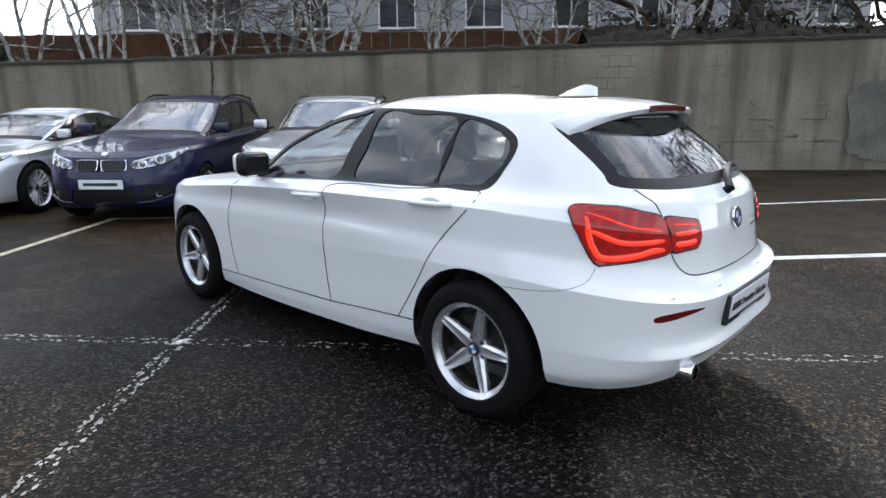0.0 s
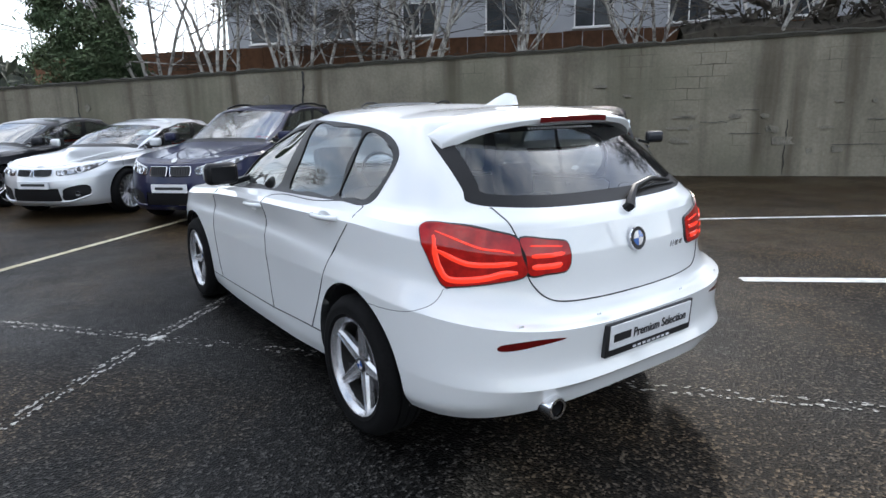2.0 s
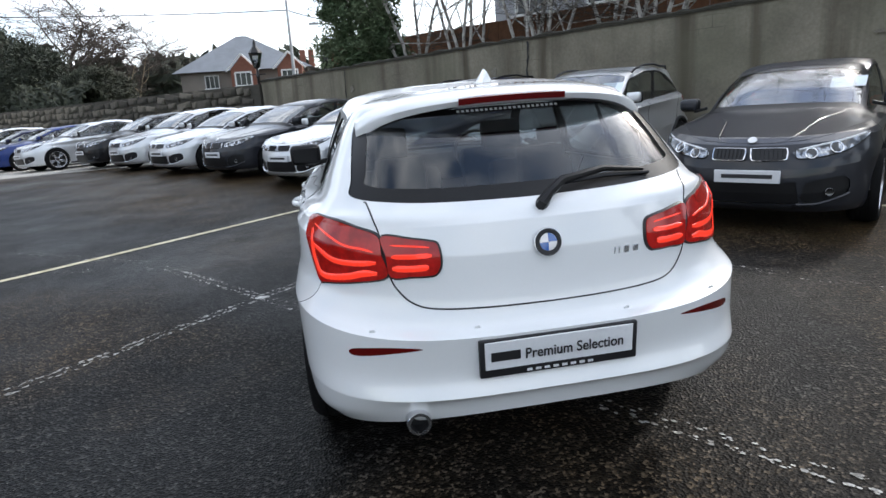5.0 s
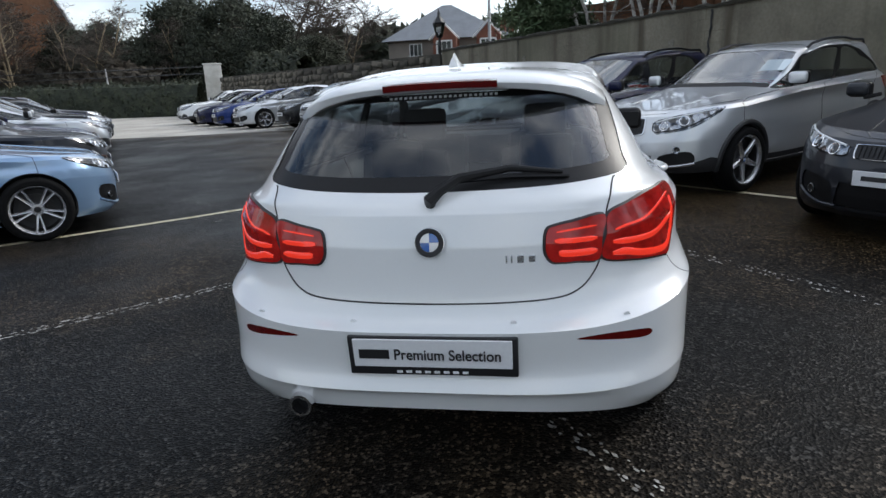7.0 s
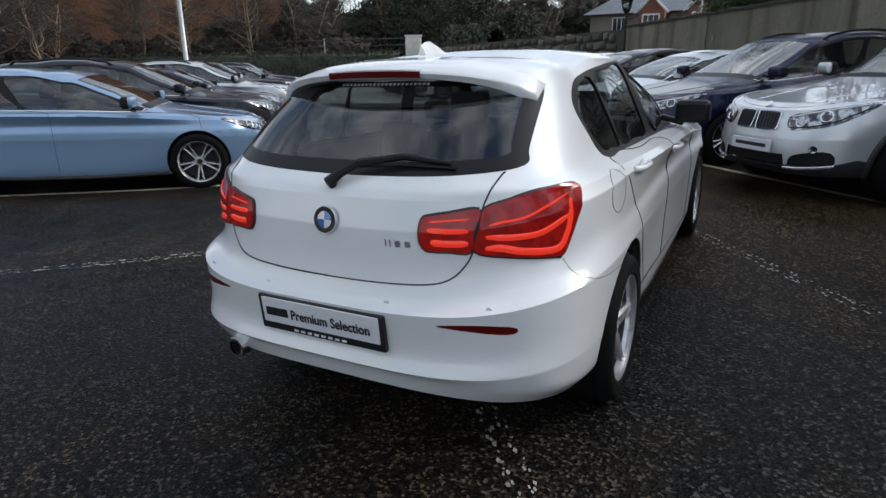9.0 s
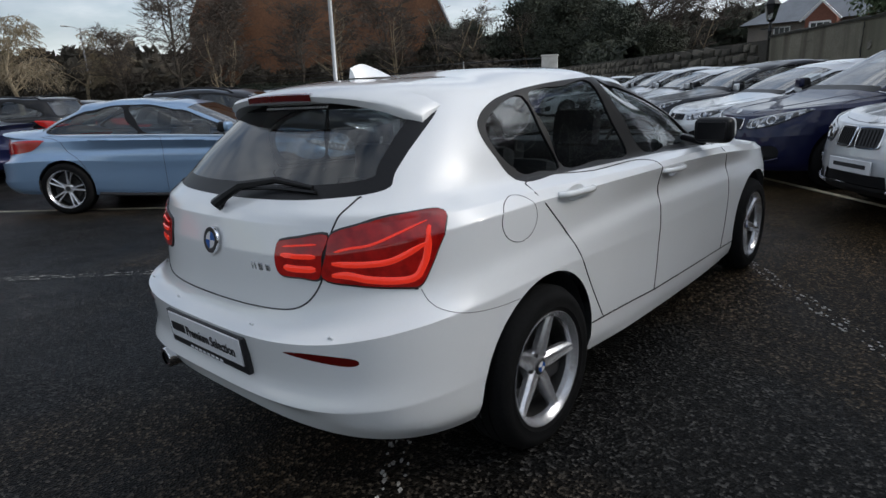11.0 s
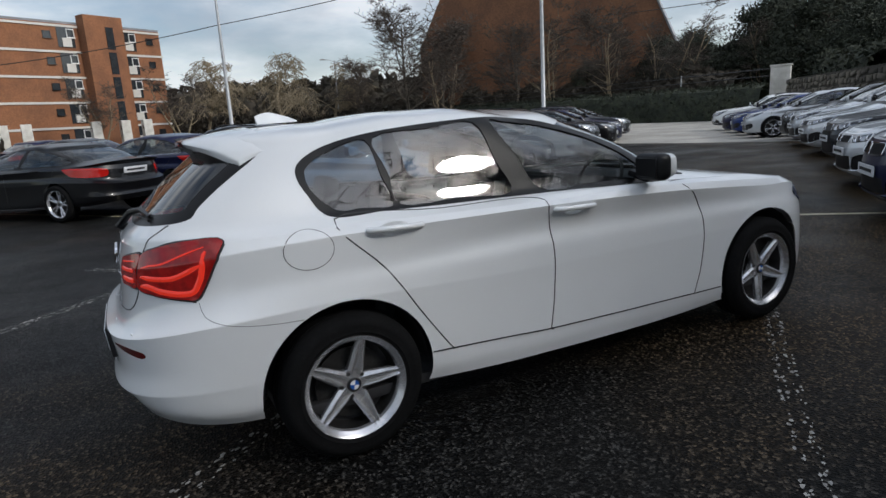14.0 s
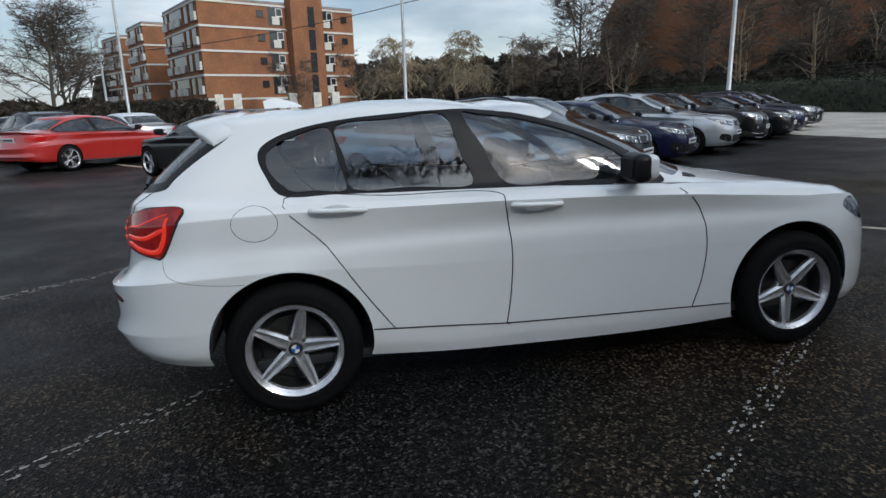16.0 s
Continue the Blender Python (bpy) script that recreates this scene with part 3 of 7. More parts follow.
def seam(root, skin, pts, sides=(1, -1), radius=0.0030):
    """A shut line between panels along s, r points."""
    p = skin.at(pts[:, 0], pts[:, 1])
    for sign in sides:
        bm = bmesh.new()
        tube(bm, [(sign * x, y, z) for x, y, z in p], radius, 5)
        part("panel_gap", bm, M["ink"], root, "dark shut line between panels")


# ---- the white hatchback in the middle ----
CAR_NORMAL = Vector((-0.0179, -0.0214, 1)).normalized()
CAR_POSE = Vector((0, 0, 1)).rotation_difference(CAR_NORMAL).to_matrix().to_4x4()


def hatchback():
    root = thing("hatchback_car", "white five-door hatchback with red rear lights on wet tarmac", "car", CAR_POSE)
    W = .875
    sk = car_skin()
    sh = Sheet(sk, np.concatenate([np.linspace(0, 1, 46), np.linspace(1, 2, 70)[1:], np.linspace(2, 3, 36)[1:]]), np.array(sorted(set(np.linspace(0, 15, 61)) | {c + o for c in sk.sharp for o in (-.05, .06)})))

    def side(pts, per=5, r=None, closed=True):
        q = rounded(pts, per, closed) if per else np.array(pts, float)
        return sk.find([(0.7, y, z) for y, z in q], (.0, 1, 1), (.35, 2.75), r)

    def rear(pts, per=5, r=None, closed=True):
        q = rounded(pts, per, closed) if per else np.array(pts, float)
        return sk.find([(x, -.7, z) for x, z in q], (1, .05, 1), (-.02, 1.0), r)

    def solid(pts, per=5, r=None):
        return sk.find(rounded(pts, per), (1, .7, 1), (-.02, 1.3), r)

    dlo = side([(.015, 1.022), (.25, 1.013), (.49, 1.003), (.98, .986), (1.4, .97), (1.7, .957), (1.93, .945), (1.86, 1.04), (1.69, 1.16), (1.48, 1.25), (1.21, 1.326), (.99, 1.358), (.84, 1.366), (.55, 1.36), (.28, 1.342), (.07, 1.305), (-.05, 1.255), (-.085, 1.20), (-.06, 1.12)], 6)
    quarter = side([(.05, 1.042), (.16, 1.036), (.30, 1.031), (.275, 1.16), (.245, 1.312), (.09, 1.285), (-.02, 1.235), (-.05, 1.19), (-.03, 1.12)], 4)
    rear_pane = side([(.335, 1.028), (.6, 1.02), (.90, 1.009), (.86, 1.16), (.80, 1.345), (.55, 1.338), (.285, 1.320), (.31, 1.17)], 4)
    front_pane = side([(1.085, .999), (1.4, .990), (1.84, .972), (1.79, 1.035), (1.65, 1.135), (1.46, 1.225), (1.2, 1.303), (1.0, 1.335), (.90, 1.342), (.98, 1.18)], 4)
    door_r = side([(.02, 1.012), (.19, .79), (.33, .57), (.45, .395), (.478, .363), (.478, .363), (.60, .353), (.80, .338), (1.026, .320), (1.026, .320), (1.036, .38), (1.053, .50), (1.060, .70), (1.032, .91), (.975, .975), (.5, .992)], 5)
    door_f = side([(.985, .972), (1.040, .91), (1.068, .70), (1.061, .50), (1.044, .38), (1.034, .3195), (1.034, .3195), (1.5, .302), (2.04, .285), (2.04, .285), (2.055, .33), (2.09, .45), (2.105, .63), (2.065, .81), (1.93, .935), (1.5, .957)], 5)
    cap = side(circle(-.115, .917, .100, 36, .078), 0, (5, 10.2))
    arch_r, arch_f = side(circle(-.005, .335, .372, 64, .358), 0, (0, 7)), side(circle(2.630, .335, .366, 64, .360), 0, (0, 7))
    glass_poly = rear([(-.2, 1.042), (0, 1.04), (.3, 1.046), (.50, 1.056), (.618, 1.072), (.612, 1.12), (.597, 1.22), (.580, 1.292), (.555, 1.318), (.50, 1.328), (.3, 1.334), (0, 1.336), (-.2, 1.336)], 5, (9, 12.2))
    glass_poly[:, 1] = np.clip(glass_poly[:, 1], 0, 12)
    glass_poly[glass_poly[:, 0] <= 0.002, 0] = -.05
    clear_poly = rear([(-.2, 1.088), (0, 1.086), (.3, 1.089), (.50, 1.099), (.566, 1.112), (.560, 1.14), (.545, 1.22), (.532, 1.280), (.51, 1.304), (.47, 1.312), (.3, 1.316), (0, 1.318), (-.2, 1.318)], 5, (9, 12.2))
    clear_poly[clear_poly[:, 0] <= 0.002, 0] = -.05
    lamp_out = solid([(.75, -.41, .985), (.70, -.55, 1.005), (.62, -.65, .985), (.548, -.70, .958), (.541, -.72, .90), (.53, -.73, .828), (.63, -.68, .806), (.745, -.555, .786), (.745, -.555, .786), (.757, -.525, .80), (.76, -.46, .89)], 5, (5, 10))
    lamp_in = rear([(.532, .955), (.44, .944), (.386, .935), (.362, .926), (.355, .895), (.357, .855), (.374, .830), (.40, .826), (.45, .826), (.515, .826), (.524, .89)], 4, (5, 10))
    gate = rear([(-.1, .702), (0, .702), (.2, .705), (.38, .714), (.455, .735), (.50, .78), (.523, .83), (.533, .89), (.541, .96), (.550, 1.0), (.556, 1.035), (.3, 1.02), (0, 1.015), (-.1, 1.015)], 5, (4, 10))
    gate[gate[:, 0] <= 0.004, 0] = -.05
    reflector = rear([(.445, .607), (.55, .593), (.655, .580), (.682, .590), (.66, .607), (.55, .616)], 4, (2, 6))
    screen = np.array([(2.28, 10.12), (3.05, 10.12), (3.05, 11.96), (2.22, 11.96)])
    bonnet = np.array([(2.10, 8.75), (2.4, 8.5), (2.75, 7.6), (3.05, 7.45), (3.05, 9.96), (2.3, 9.96), (2.06, 9.6)])
    headlamp = sk.find([(.7, y, z) for y, z in rounded([(2.95, .735), (3.08, .665), (3.20, .645), (3.27, .66), (3.26, .72), (3.10, .775), (2.97, .785)], 5)], (0, 1, 1), (2.0, 2.85), (4.5, 9))
    side_intake = sk.find([(.7, y, z) for y, z in rounded([(3.27, .36), (3.33, .34), (3.36, .42), (3.33, .47), (3.28, .45)], 4)], (0, 1, 1), (2.2, 2.95), (0, 5))
    zones = [("arch", arch_r), ("arch", arch_f), ("quarter", quarter), ("rear_pane", rear_pane), ("front_pane", front_pane), ("frame", dlo), ("cap", cap), ("door_r", door_r), ("door_f", door_f),
             ("lamp_out", lamp_out), ("lamp_in", lamp_in), ("glass", clear_poly), ("frit", glass_poly), ("reflector", reflector), ("gate", gate), ("screen", screen), ("headlamp", headlamp), ("side_intake", side_intake), ("bonnet", bonnet)]
    for _, poly in zones:
        sh.cut(poly)
    sh.sort(zones)
    white = M["white"]
    body = sh.take("body", 2)
    for which in ("cap",):
        extra = sh.take(which, 1)
        me = bpy.data.meshes.new("left_wing")
        extra.to_mesh(me)
        extra.free()
        body.from_mesh(me)
        bpy.data.meshes.remove(me)
    bmesh.ops.remove_doubles(body, verts=body.verts, dist=2e-5)
    part("body", body, white, root, "glossy white painted body shell", sharp=35)
    part("fuel_flap", sh.take("cap", 0, .0008, .004), white, root, "round white fuel flap")
    for sgn in (0, 1):
        for key in ("door_r", "door_f"):
            door = part("door", sh.take(key, sgn, 0, .012), white, root, "white car door", sharp=35)
            y0 = .255 if key == "door_r" else 1.19
            s2 = -1 if sgn else 1
            zc = .952 if key == "door_r" else .905
            hx = sk.at(*(sk.find([(0, y0, zc)], (0, 1, 1), (.4, 2.6))).T)[0][0]
            bm = bmesh.new()
            pts = [(s2 * (hx + dx), y0 + dy, zc + dz) for dx, dy, dz in ((-.006, -.125, .004), (.014, -.105, .004), (.026, -.05, .002), (.026, .05, -.002), (.014, .105, -.006), (-.006, .122, -.008))]
            tube(bm, rounded(pts, 4, False), .0125, 10, taper=None)
            hnd = part("door_handle", bm, white, door, "white bar door handle")
            bm = bmesh.new()
            lathe(bm, [(.001, .0), (.03, .001), (.042, .004), (.046, .002)], 20, Matrix.Translation((s2 * (hx - .004), y0 - .01, zc - .004)) @ Matrix.Rotation(s2 * math.pi / 2, 4, "Y") @ Matrix.Diagonal((.7, 1.6, 1, 1)))
            part("handle_recess", bm, white, door)
        for key, nm in (("quarter", "quarter_window"), ("rear_pane", "rear_door_window"), ("front_pane", "front_door_window")):
            part(nm, sh.take(key, sgn, -.004), M["pane"], root, "tinted side window")
        part("window_frame", sh.take("frame", sgn, .0015, .012), M["trim"], root, "black gloss window surround", sharp=35)
        lamp = part("tail_lamp", sh.take("lamp_out", sgn, .010, .014), M["lens_lit"], root, "red tail lamp lens", sharp=35)
        lamp2 = part("boot_lamp", sh.take("lamp_in", sgn, .010, .014), M["lens_lit"], root, "red inner tail lamp lens", sharp=35)
        part("rear_reflector", sh.take("reflector", sgn, .001, .006), M["lens_dark"], root, "dark red bumper reflector")
        part("headlamp", sh.take("headlamp", sgn, .003, .01), M["lens_clear"], root, "clear headlamp")
        part("air_intake", sh.take("side_intake", sgn, -.008), M["trim"], root, "black bumper air intake")
        s2 = -1 if sgn else 1

        def band(pp, half, par):
            """A broad glowing band that lies on the lens along a line of places."""
            q = sk.find(rounded(pp, 6, False), (1, .5, 1), (0, 1.25), (5, 10))
            p3, n = sk.at(q[:, 0], q[:, 1]), len(q)
            e = 1e-3
            na = np.cross(sk.at(q[:, 0] + e, q[:, 1]) - sk.at(q[:, 0] - e, q[:, 1]), sk.at(q[:, 0], q[:, 1] + e) - sk.at(q[:, 0], q[:, 1] - e))
            na /= np.linalg.norm(na, axis=1, keepdims=True)
            bm, prev = bmesh.new(), None
            for i in range(n):
                d = p3[min(i + 1, n - 1)] - p3[max(i - 1, 0)]
                w = np.cross(na[i], d / np.linalg.norm(d))
                h = half * min(1.0, .45 + 4 * i / n, .45 + 4 * (n - 1 - i) / n)
                ring = [bm.verts.new((s2 * c[0], c[1], c[2])) for c in (p3[i] + na[i] * .0095 - w * h, p3[i] + na[i] * .0128 - w * h * .6, p3[i] + na[i] * .0128 + w * h * .6, p3[i] + na[i] * .0095 + w * h)]
                if prev:
                    for a1, b1, c1, d1 in zip(prev, ring, ring[1:], prev[1:]):
                        bm.faces.new((a1, b1, c1, d1))
                prev = ring
            bmesh.ops.recalc_face_normals(bm, faces=bm.faces)
            part("light_band", bm, M["led"], par, "glowing red light band")

        band([(.742, -.455, .955), (.748, -.475, .90), (.748, -.505, .85), (.735, -.555, .812), (.66, -.655, .820), (.60, -.69, .836), (.556, -.71, .836)], .0125, lamp)
        band([(.744, -.475, .915), (.70, -.585, .875), (.64, -.655, .868), (.556, -.705, .872)], .0105, lamp)
        band([(.730, -.45, .968), (.66, -.605, .925), (.60, -.67, .915), (.562, -.69, .905)], .0045, lamp)
        band([(.508, -.73, .853), (.44, -.745, .851), (.392, -.755, .854)], .0115, lamp2)
        band([(.508, -.73, .892), (.44, -.745, .890), (.380, -.755, .890)], .0085, lamp2)
        band([(.508, -.73, .928), (.44, -.745, .922), (.385, -.755, .916)], .0035, lamp2)
    part("tailgate", sh.take("gate", 2, 0, .012), white, root, "white tailgate panel", sharp=35)
    part("rear_window", sh.take("glass", 2, -.004), M["pane_dark"], root, "dark tinted rear window")
    part("window_border", sh.take("frit", 2, -.003), M["trim"], root, "black border of the rear window")
    part("windscreen", sh.take("screen", 2, -.003), M["screen"], root, "windscreen")
    part("bonnet", sh.take("bonnet", 2, 0, .01), white, root, "white bonnet with fine rain drops", sharp=35)
    seam(root, sk, np.vstack([door_r, door_r[:1]]))
    seam(root, sk, side([(2.04, .285), (2.055, .33), (2.09, .45), (2.105, .63), (2.065, .81), (1.93, .935)], 5, None, False))
    for poly in (lamp_out, lamp_in):
        seam(root, sk, np.vstack([poly, poly[:1]]), radius=.0085)
    seam(root, sk, np.vstack([cap, cap[:1]]), (1,), .0018)
    seam(root, sk, rear([(0.0, .702), (.2, .705), (.38, .714), (.455, .735), (.50, .78), (.523, .83), (.533, .89), (.541, .96), (.552, 1.0), (.566, 1.045), (.574, 1.064)], 5, (4, 10.2), False))
    seam(root, sk, side([(-.535, .775), (-.52, .72), (-.44, .685), (-.31, .664), (-.18, .655)], 5, (3, 8), False), radius=.0012)
    seam(root, sk, side([(.37, .371), (.478, .363), (.80, .338), (1.03, .320), (1.5, .302), (2.04, .285), (2.26, .280)], 5, (0, 4), False), radius=.004)
    # the spoiler over the rear window
    bm = bmesh.new()
    rows = []
    for i in range(25):
        x = -.572 + 1.144 * i / 24
        k = abs(x) / .572
        yb, ye = -.13 + .01 * k * k, -.452 + .17 * k ** 3.4
        z0, ze = 1.414 - .052 * k ** 2.4 - .055 * k ** 9, 1.372 - .058 * k ** 2.6 - .035 * k ** 9
        rows.append([bm.verts.new(q) for q in ((x, yb, z0 - .012), (x, yb - .05, z0 + .003), (x, (yb + ye) / 2, (z0 + ze) / 2 + .012), (x, ye, ze + .004), (x, ye - .006, ze - .006), (x, ye + .006, ze - .024 - .02 * k ** 4), (x, ye + .09, ze - .034 - .03 * k ** 4), (x, yb - .04, z0 - .05))])
    for u, w in zip(rows, rows[1:]):
        for j in range(7):
            bm.faces.new((u[j], u[j + 1], w[j + 1], w[j]))
    bm.faces.new(rows[0])
    bm.faces.new(rows[-1][::-1])
    bmesh.ops.recalc_face_normals(bm, faces=bm.faces)
    part("spoiler", bm, white, root, "white roof spoiler", sharp=50)
    bm = bmesh.new()
    prev = None
    for x in np.linspace(-.20, .20, 13):
        k = abs(x) / .548
        ye, ze = -.452 + .14 * k ** 3, 1.372 - .058 * k ** 2.6
        ring = [bm.verts.new(q) for q in ((x, ye + .004, ze + .006), (x, ye - .009, ze + .001), (x, ye - .006, ze - .021), (x, ye + .008, ze - .021))]
        for j in range(4 if prev else 0):
            bm.faces.new((prev[j], prev[(j + 1) % 4], ring[(j + 1) % 4], ring[j]))
        prev = ring
    bmesh.ops.recalc_face_normals(bm, faces=bm.faces)
    part("brake_light", bm, M["lens_dark"], root, "dark red high brake light")
    # roof fin
    bm = bmesh.new()
    rows = []
    for i in range(9):
        t = i / 8
        y, h, w = .12 - .20 * t, .047 * min(1.0, t / .62) ** .8 * (1 if t < .8 else 1 - 1.6 * (t - .8)), .021 * (1 - .25 * t) + .004
        y2 = y - .006 * t
        rows.append([bm.verts.new(q) for q in ((w, y, 1.424), (w * .45, (y + y2) / 2, 1.43 + h * .6), (0, y2, 1.432 + h), (-w * .45, (y + y2) / 2, 1.43 + h * .6), (-w, y, 1.424))])
    for u, w in zip(rows, rows[1:]):
        for j in range(4):
            bm.faces.new((u[j], u[j + 1], w[j + 1], w[j]))
    bm.faces.new(rows[-1])
    bmesh.ops.recalc_face_normals(bm, faces=bm.faces)
    part("roof_fin", bm, white, root, "white roof aerial fin", sharp=50)
    hub_mirror(root, sk, .888, 1.70, 1.045, white)
    set_wheels(root, 2.638, .872, .316, label="silver five-spoke alloy wheel")
    arch_liner(root, -.005, W, .364, .335)
    arch_liner(root, 2.630, W, .360, .335)
    seats(root, (.75,), headroom=1.03)
    seats(root, (1.55,), headroom=1.13)
    bm = new_box(1.3, .12, .5, pose(0, .28, .68, -14), .05)
    part("seat", bm, M["seat"], root, "dark cloth rear bench backrest")
    bm = new_box(1.38, .34, .22, pose(0, 2.0, .86), .06)
    part("dashboard", bm, M["plastic"], root, "dark dashboard")
    bm = lathe(bmesh.new(), [(.175, -.012), (.187, 0), (.175, .012), (.163, 0), (.175, -.012)], 24, pose(.36, 1.80, .94, 65))
    part("steering_wheel", bm, M["plastic"], root, "dark steering wheel")
    bm = new_box(1.62, 3.2, .05, pose(0, 1.3, .24), .01)
    part("floor_pan", bm, M["plastic"], root, "dark underside")
    # plate with its holder
    ry = -.882
    bm = new_box(.54, .02, .135, pose(0, ry + .008, .555, 4), .006)
    holder = part("plate_holder", bm, M["ink"], root, "black number plate holder")
    bm = new_box(.505, .006, .098, pose(0, ry - .004, .566, 4), .002, 1)
    plate = part("plate", bm, M["plate"], holder, "white dealer plate with black words")
    words(plate, "Premium Selection", .052, pose(-.118, ry - .0085, .546, 94), M["ink"], .335)
    bm = new_box(.098, .002, .032, pose(-.184, ry - .0085, .5635, 4), .0)
    part("brand_bar", bm, M["ink"], plate, "plain bar in place of a brand word")
    for i, xx in enumerate(np.linspace(-.105, .105, 8)):
        part("print_bar", new_box(.018, .002, .008, pose(xx, ry - .0035, .502, 4)), M["plate"], holder)
    # round badge, model letters as plain bars
    bp = sk.at([0.0], [7.1])[0]
    bp = (0, bp[1] - .004, .900)
    face = Matrix.Translation(bp) @ pose(0, 0, 0, 80)
    bm = lathe(bmesh.new(), [(.030, .010), (.034, .011), (.046, .010), (.048, .004), (.048, 0)], 40, face)
    badge = part("badge", bm, M["chrome"], root, "round badge with blue and white quarters")
    part("badge_ring", lathe(bmesh.new(), [(.0295, .0105), (.0335, .0118), (.0445, .0112), (.0455, .0095)], 40, face), M["ink"], badge)
    for i, mm in enumerate(("badge_blue", "badge_white", "badge_blue", "badge_white")):
        part("badge_quarter", lathe(bmesh.new(), [(.0005, .012), (.029, .011), (.0295, .009)], 6, face, i * math.pi / 2, (i + 1) * math.pi / 2), M[mm], badge)
    for xx, w, h in ((.236, .005, .026), (.252, .005, .026), (.279, .020, .026), (.314, .020, .022)):
        zz = .842
        yy = sk.at(*sk.find([(xx, 0, zz)], (1, 0, 1), (0, .9), (4, 9)).T)[0][1]
        part("model_bar", new_box(w, .004, h, pose(xx, yy - .002, zz, 8, 0, 6), .001, 1), M["alloy"], root, "silver bar in place of model letters")
    # small print along the top of the rear window, as plain bars
    for xx in np.linspace(-.19, .19, 22):
        q = sk.at(*sk.find([(abs(xx), -.4, 1.322)], (1, .1, 1), (0, .9), (10.5, 12)).T)[0]
        part("print_bar", new_box(.010, .002, .010, pose(xx, q[1] - .004, q[2] + .002, -48)), M["plate"], root, "white print on the rear window")
    # exhaust
    bm = lathe(bmesh.new(), [(.030, .0), (.040, .0), (.043, -.006), (.043, -.16), (.03, -.16)], 28, Matrix.Translation((-.478, -.846, .340)) @ pose(0, 0, 0, 90))
    ex = part("exhaust_tip", bm, M["chrome"], root, "polished exhaust tip")
    part("exhaust_pipe", lathe(bmesh.new(), [(.001, -.05), (.032, -.05), (.032, -.01)], 20, Matrix.Translation((-.478, -.846, .340)) @ pose(0, 0, 0, 90)), M["ink"], ex, "dark exhaust inside")
    # parking sensors
    for xx, zz in ((-.26, .648), (.255, .648), (-.60, .66), (.60, .66)):
        q = sk.at(*sk.find([(abs(xx), -.8, zz)], (1, .1, 1), (0, 1), (3, 6)).T)[0]
        out = Vector((xx * .35, -1, 0)).normalized()
        m3 = Matrix.Translation((math.copysign(q[0], xx), q[1], q[2])) @ out.to_track_quat("Z", "Y").to_matrix().to_4x4()
        part("parking_sensor", lathe(bmesh.new(), [(.001, .0), (.0085, .0), (.0093, -.0018), (.0103, .0), (.0103, -.004)], 16, m3), M["white"], root, "round parking sensor")
    # wiper
    bm = tube(bmesh.new(), [(0.0, -.735, 1.01), (.0, -.755, 1.025), (.03, -.735, 1.05), (.09, -.705, 1.085), (.25, -.665, 1.105), (.41, -.640, 1.085)], .012, 8, taper=[.020, .022, .017, .015, .012, .007])
    wip = part("rear_wiper", bm, M["trim"], root, "black rear wiper")
    part("wiper_blade", tube(bmesh.new(), [(.08, -.70, 1.072), (.25, -.675, 1.08), (.43, -.645, 1.072)], .006, 5), M["trim"], wip)
    return root


def words(parent, text, size, m, mat, width=None):
    """Flat raised lettering in the built-in font."""
    cu = bpy.data.curves.new("words", "FONT")
    cu.body, cu.size, cu.extrude, cu.offset = text, size, .0006, .0008
    ob = new("words", cu)
    bpy.context.view_layer.update()
    me = bpy.data.meshes.new_from_object(ob.evaluated_get(bpy.context.evaluated_depsgraph_get()))
    bpy.data.objects.remove(ob)
    xs = [v.co.x for v in me.vertices]
    if width and xs:
        k = width / (max(xs) - min(xs))
        for v in me.vertices:
            v.co.x = (v.co.x - min(xs)) * k
    me.materials.append(mat)
    ob = new("lettering", me)
    ob.parent, ob.matrix_basis = parent, m
    return tagged(ob, "black printed words")


hatch = hatchback()


# ---- parked cars ----
KINDS = {
    "saloon": dict(L=2.81, ro=1.03, fo=.80, W=.895, H=1.43, belt=1.0, cowl=2.36, screen_top=1.55, glass_top=.08, glass_foot=-.50, deck=(-.96, 1.065), bonnet=.945, gb=.28, nz=1.0, rail=.635, mid=.60, crown=.40),
    "coupe": dict(L=2.81, ro=1.03, fo=.80, W=.905, H=1.375, belt=.975, cowl=2.36, screen_top=1.50, glass_top=.12, glass_foot=-.55, deck=(-.96, 1.04), bonnet=.92, gb=.36, nz=1.0, rail=.625, mid=.585, crown=.39),
    "suv": dict(L=2.76, ro=.82, fo=.90, W=.90, H=1.545, belt=1.10, cowl=2.15, screen_top=1.40, glass_top=-.46, glass_foot=-.64, bonnet=1.03, low=.07, rail=.655, mid=.62, crown=.42, nz=1.0),
    "people_carrier": dict(L=2.72, ro=.80, fo=.88, W=.90, H=1.56, belt=1.06, cowl=2.38, screen_top=1.42, glass_top=-.46, glass_foot=-.66, bonnet=1.0, low=.02, rail=.65, mid=.61, crown=.41, nz=1.0),
}
SHEETS = {}


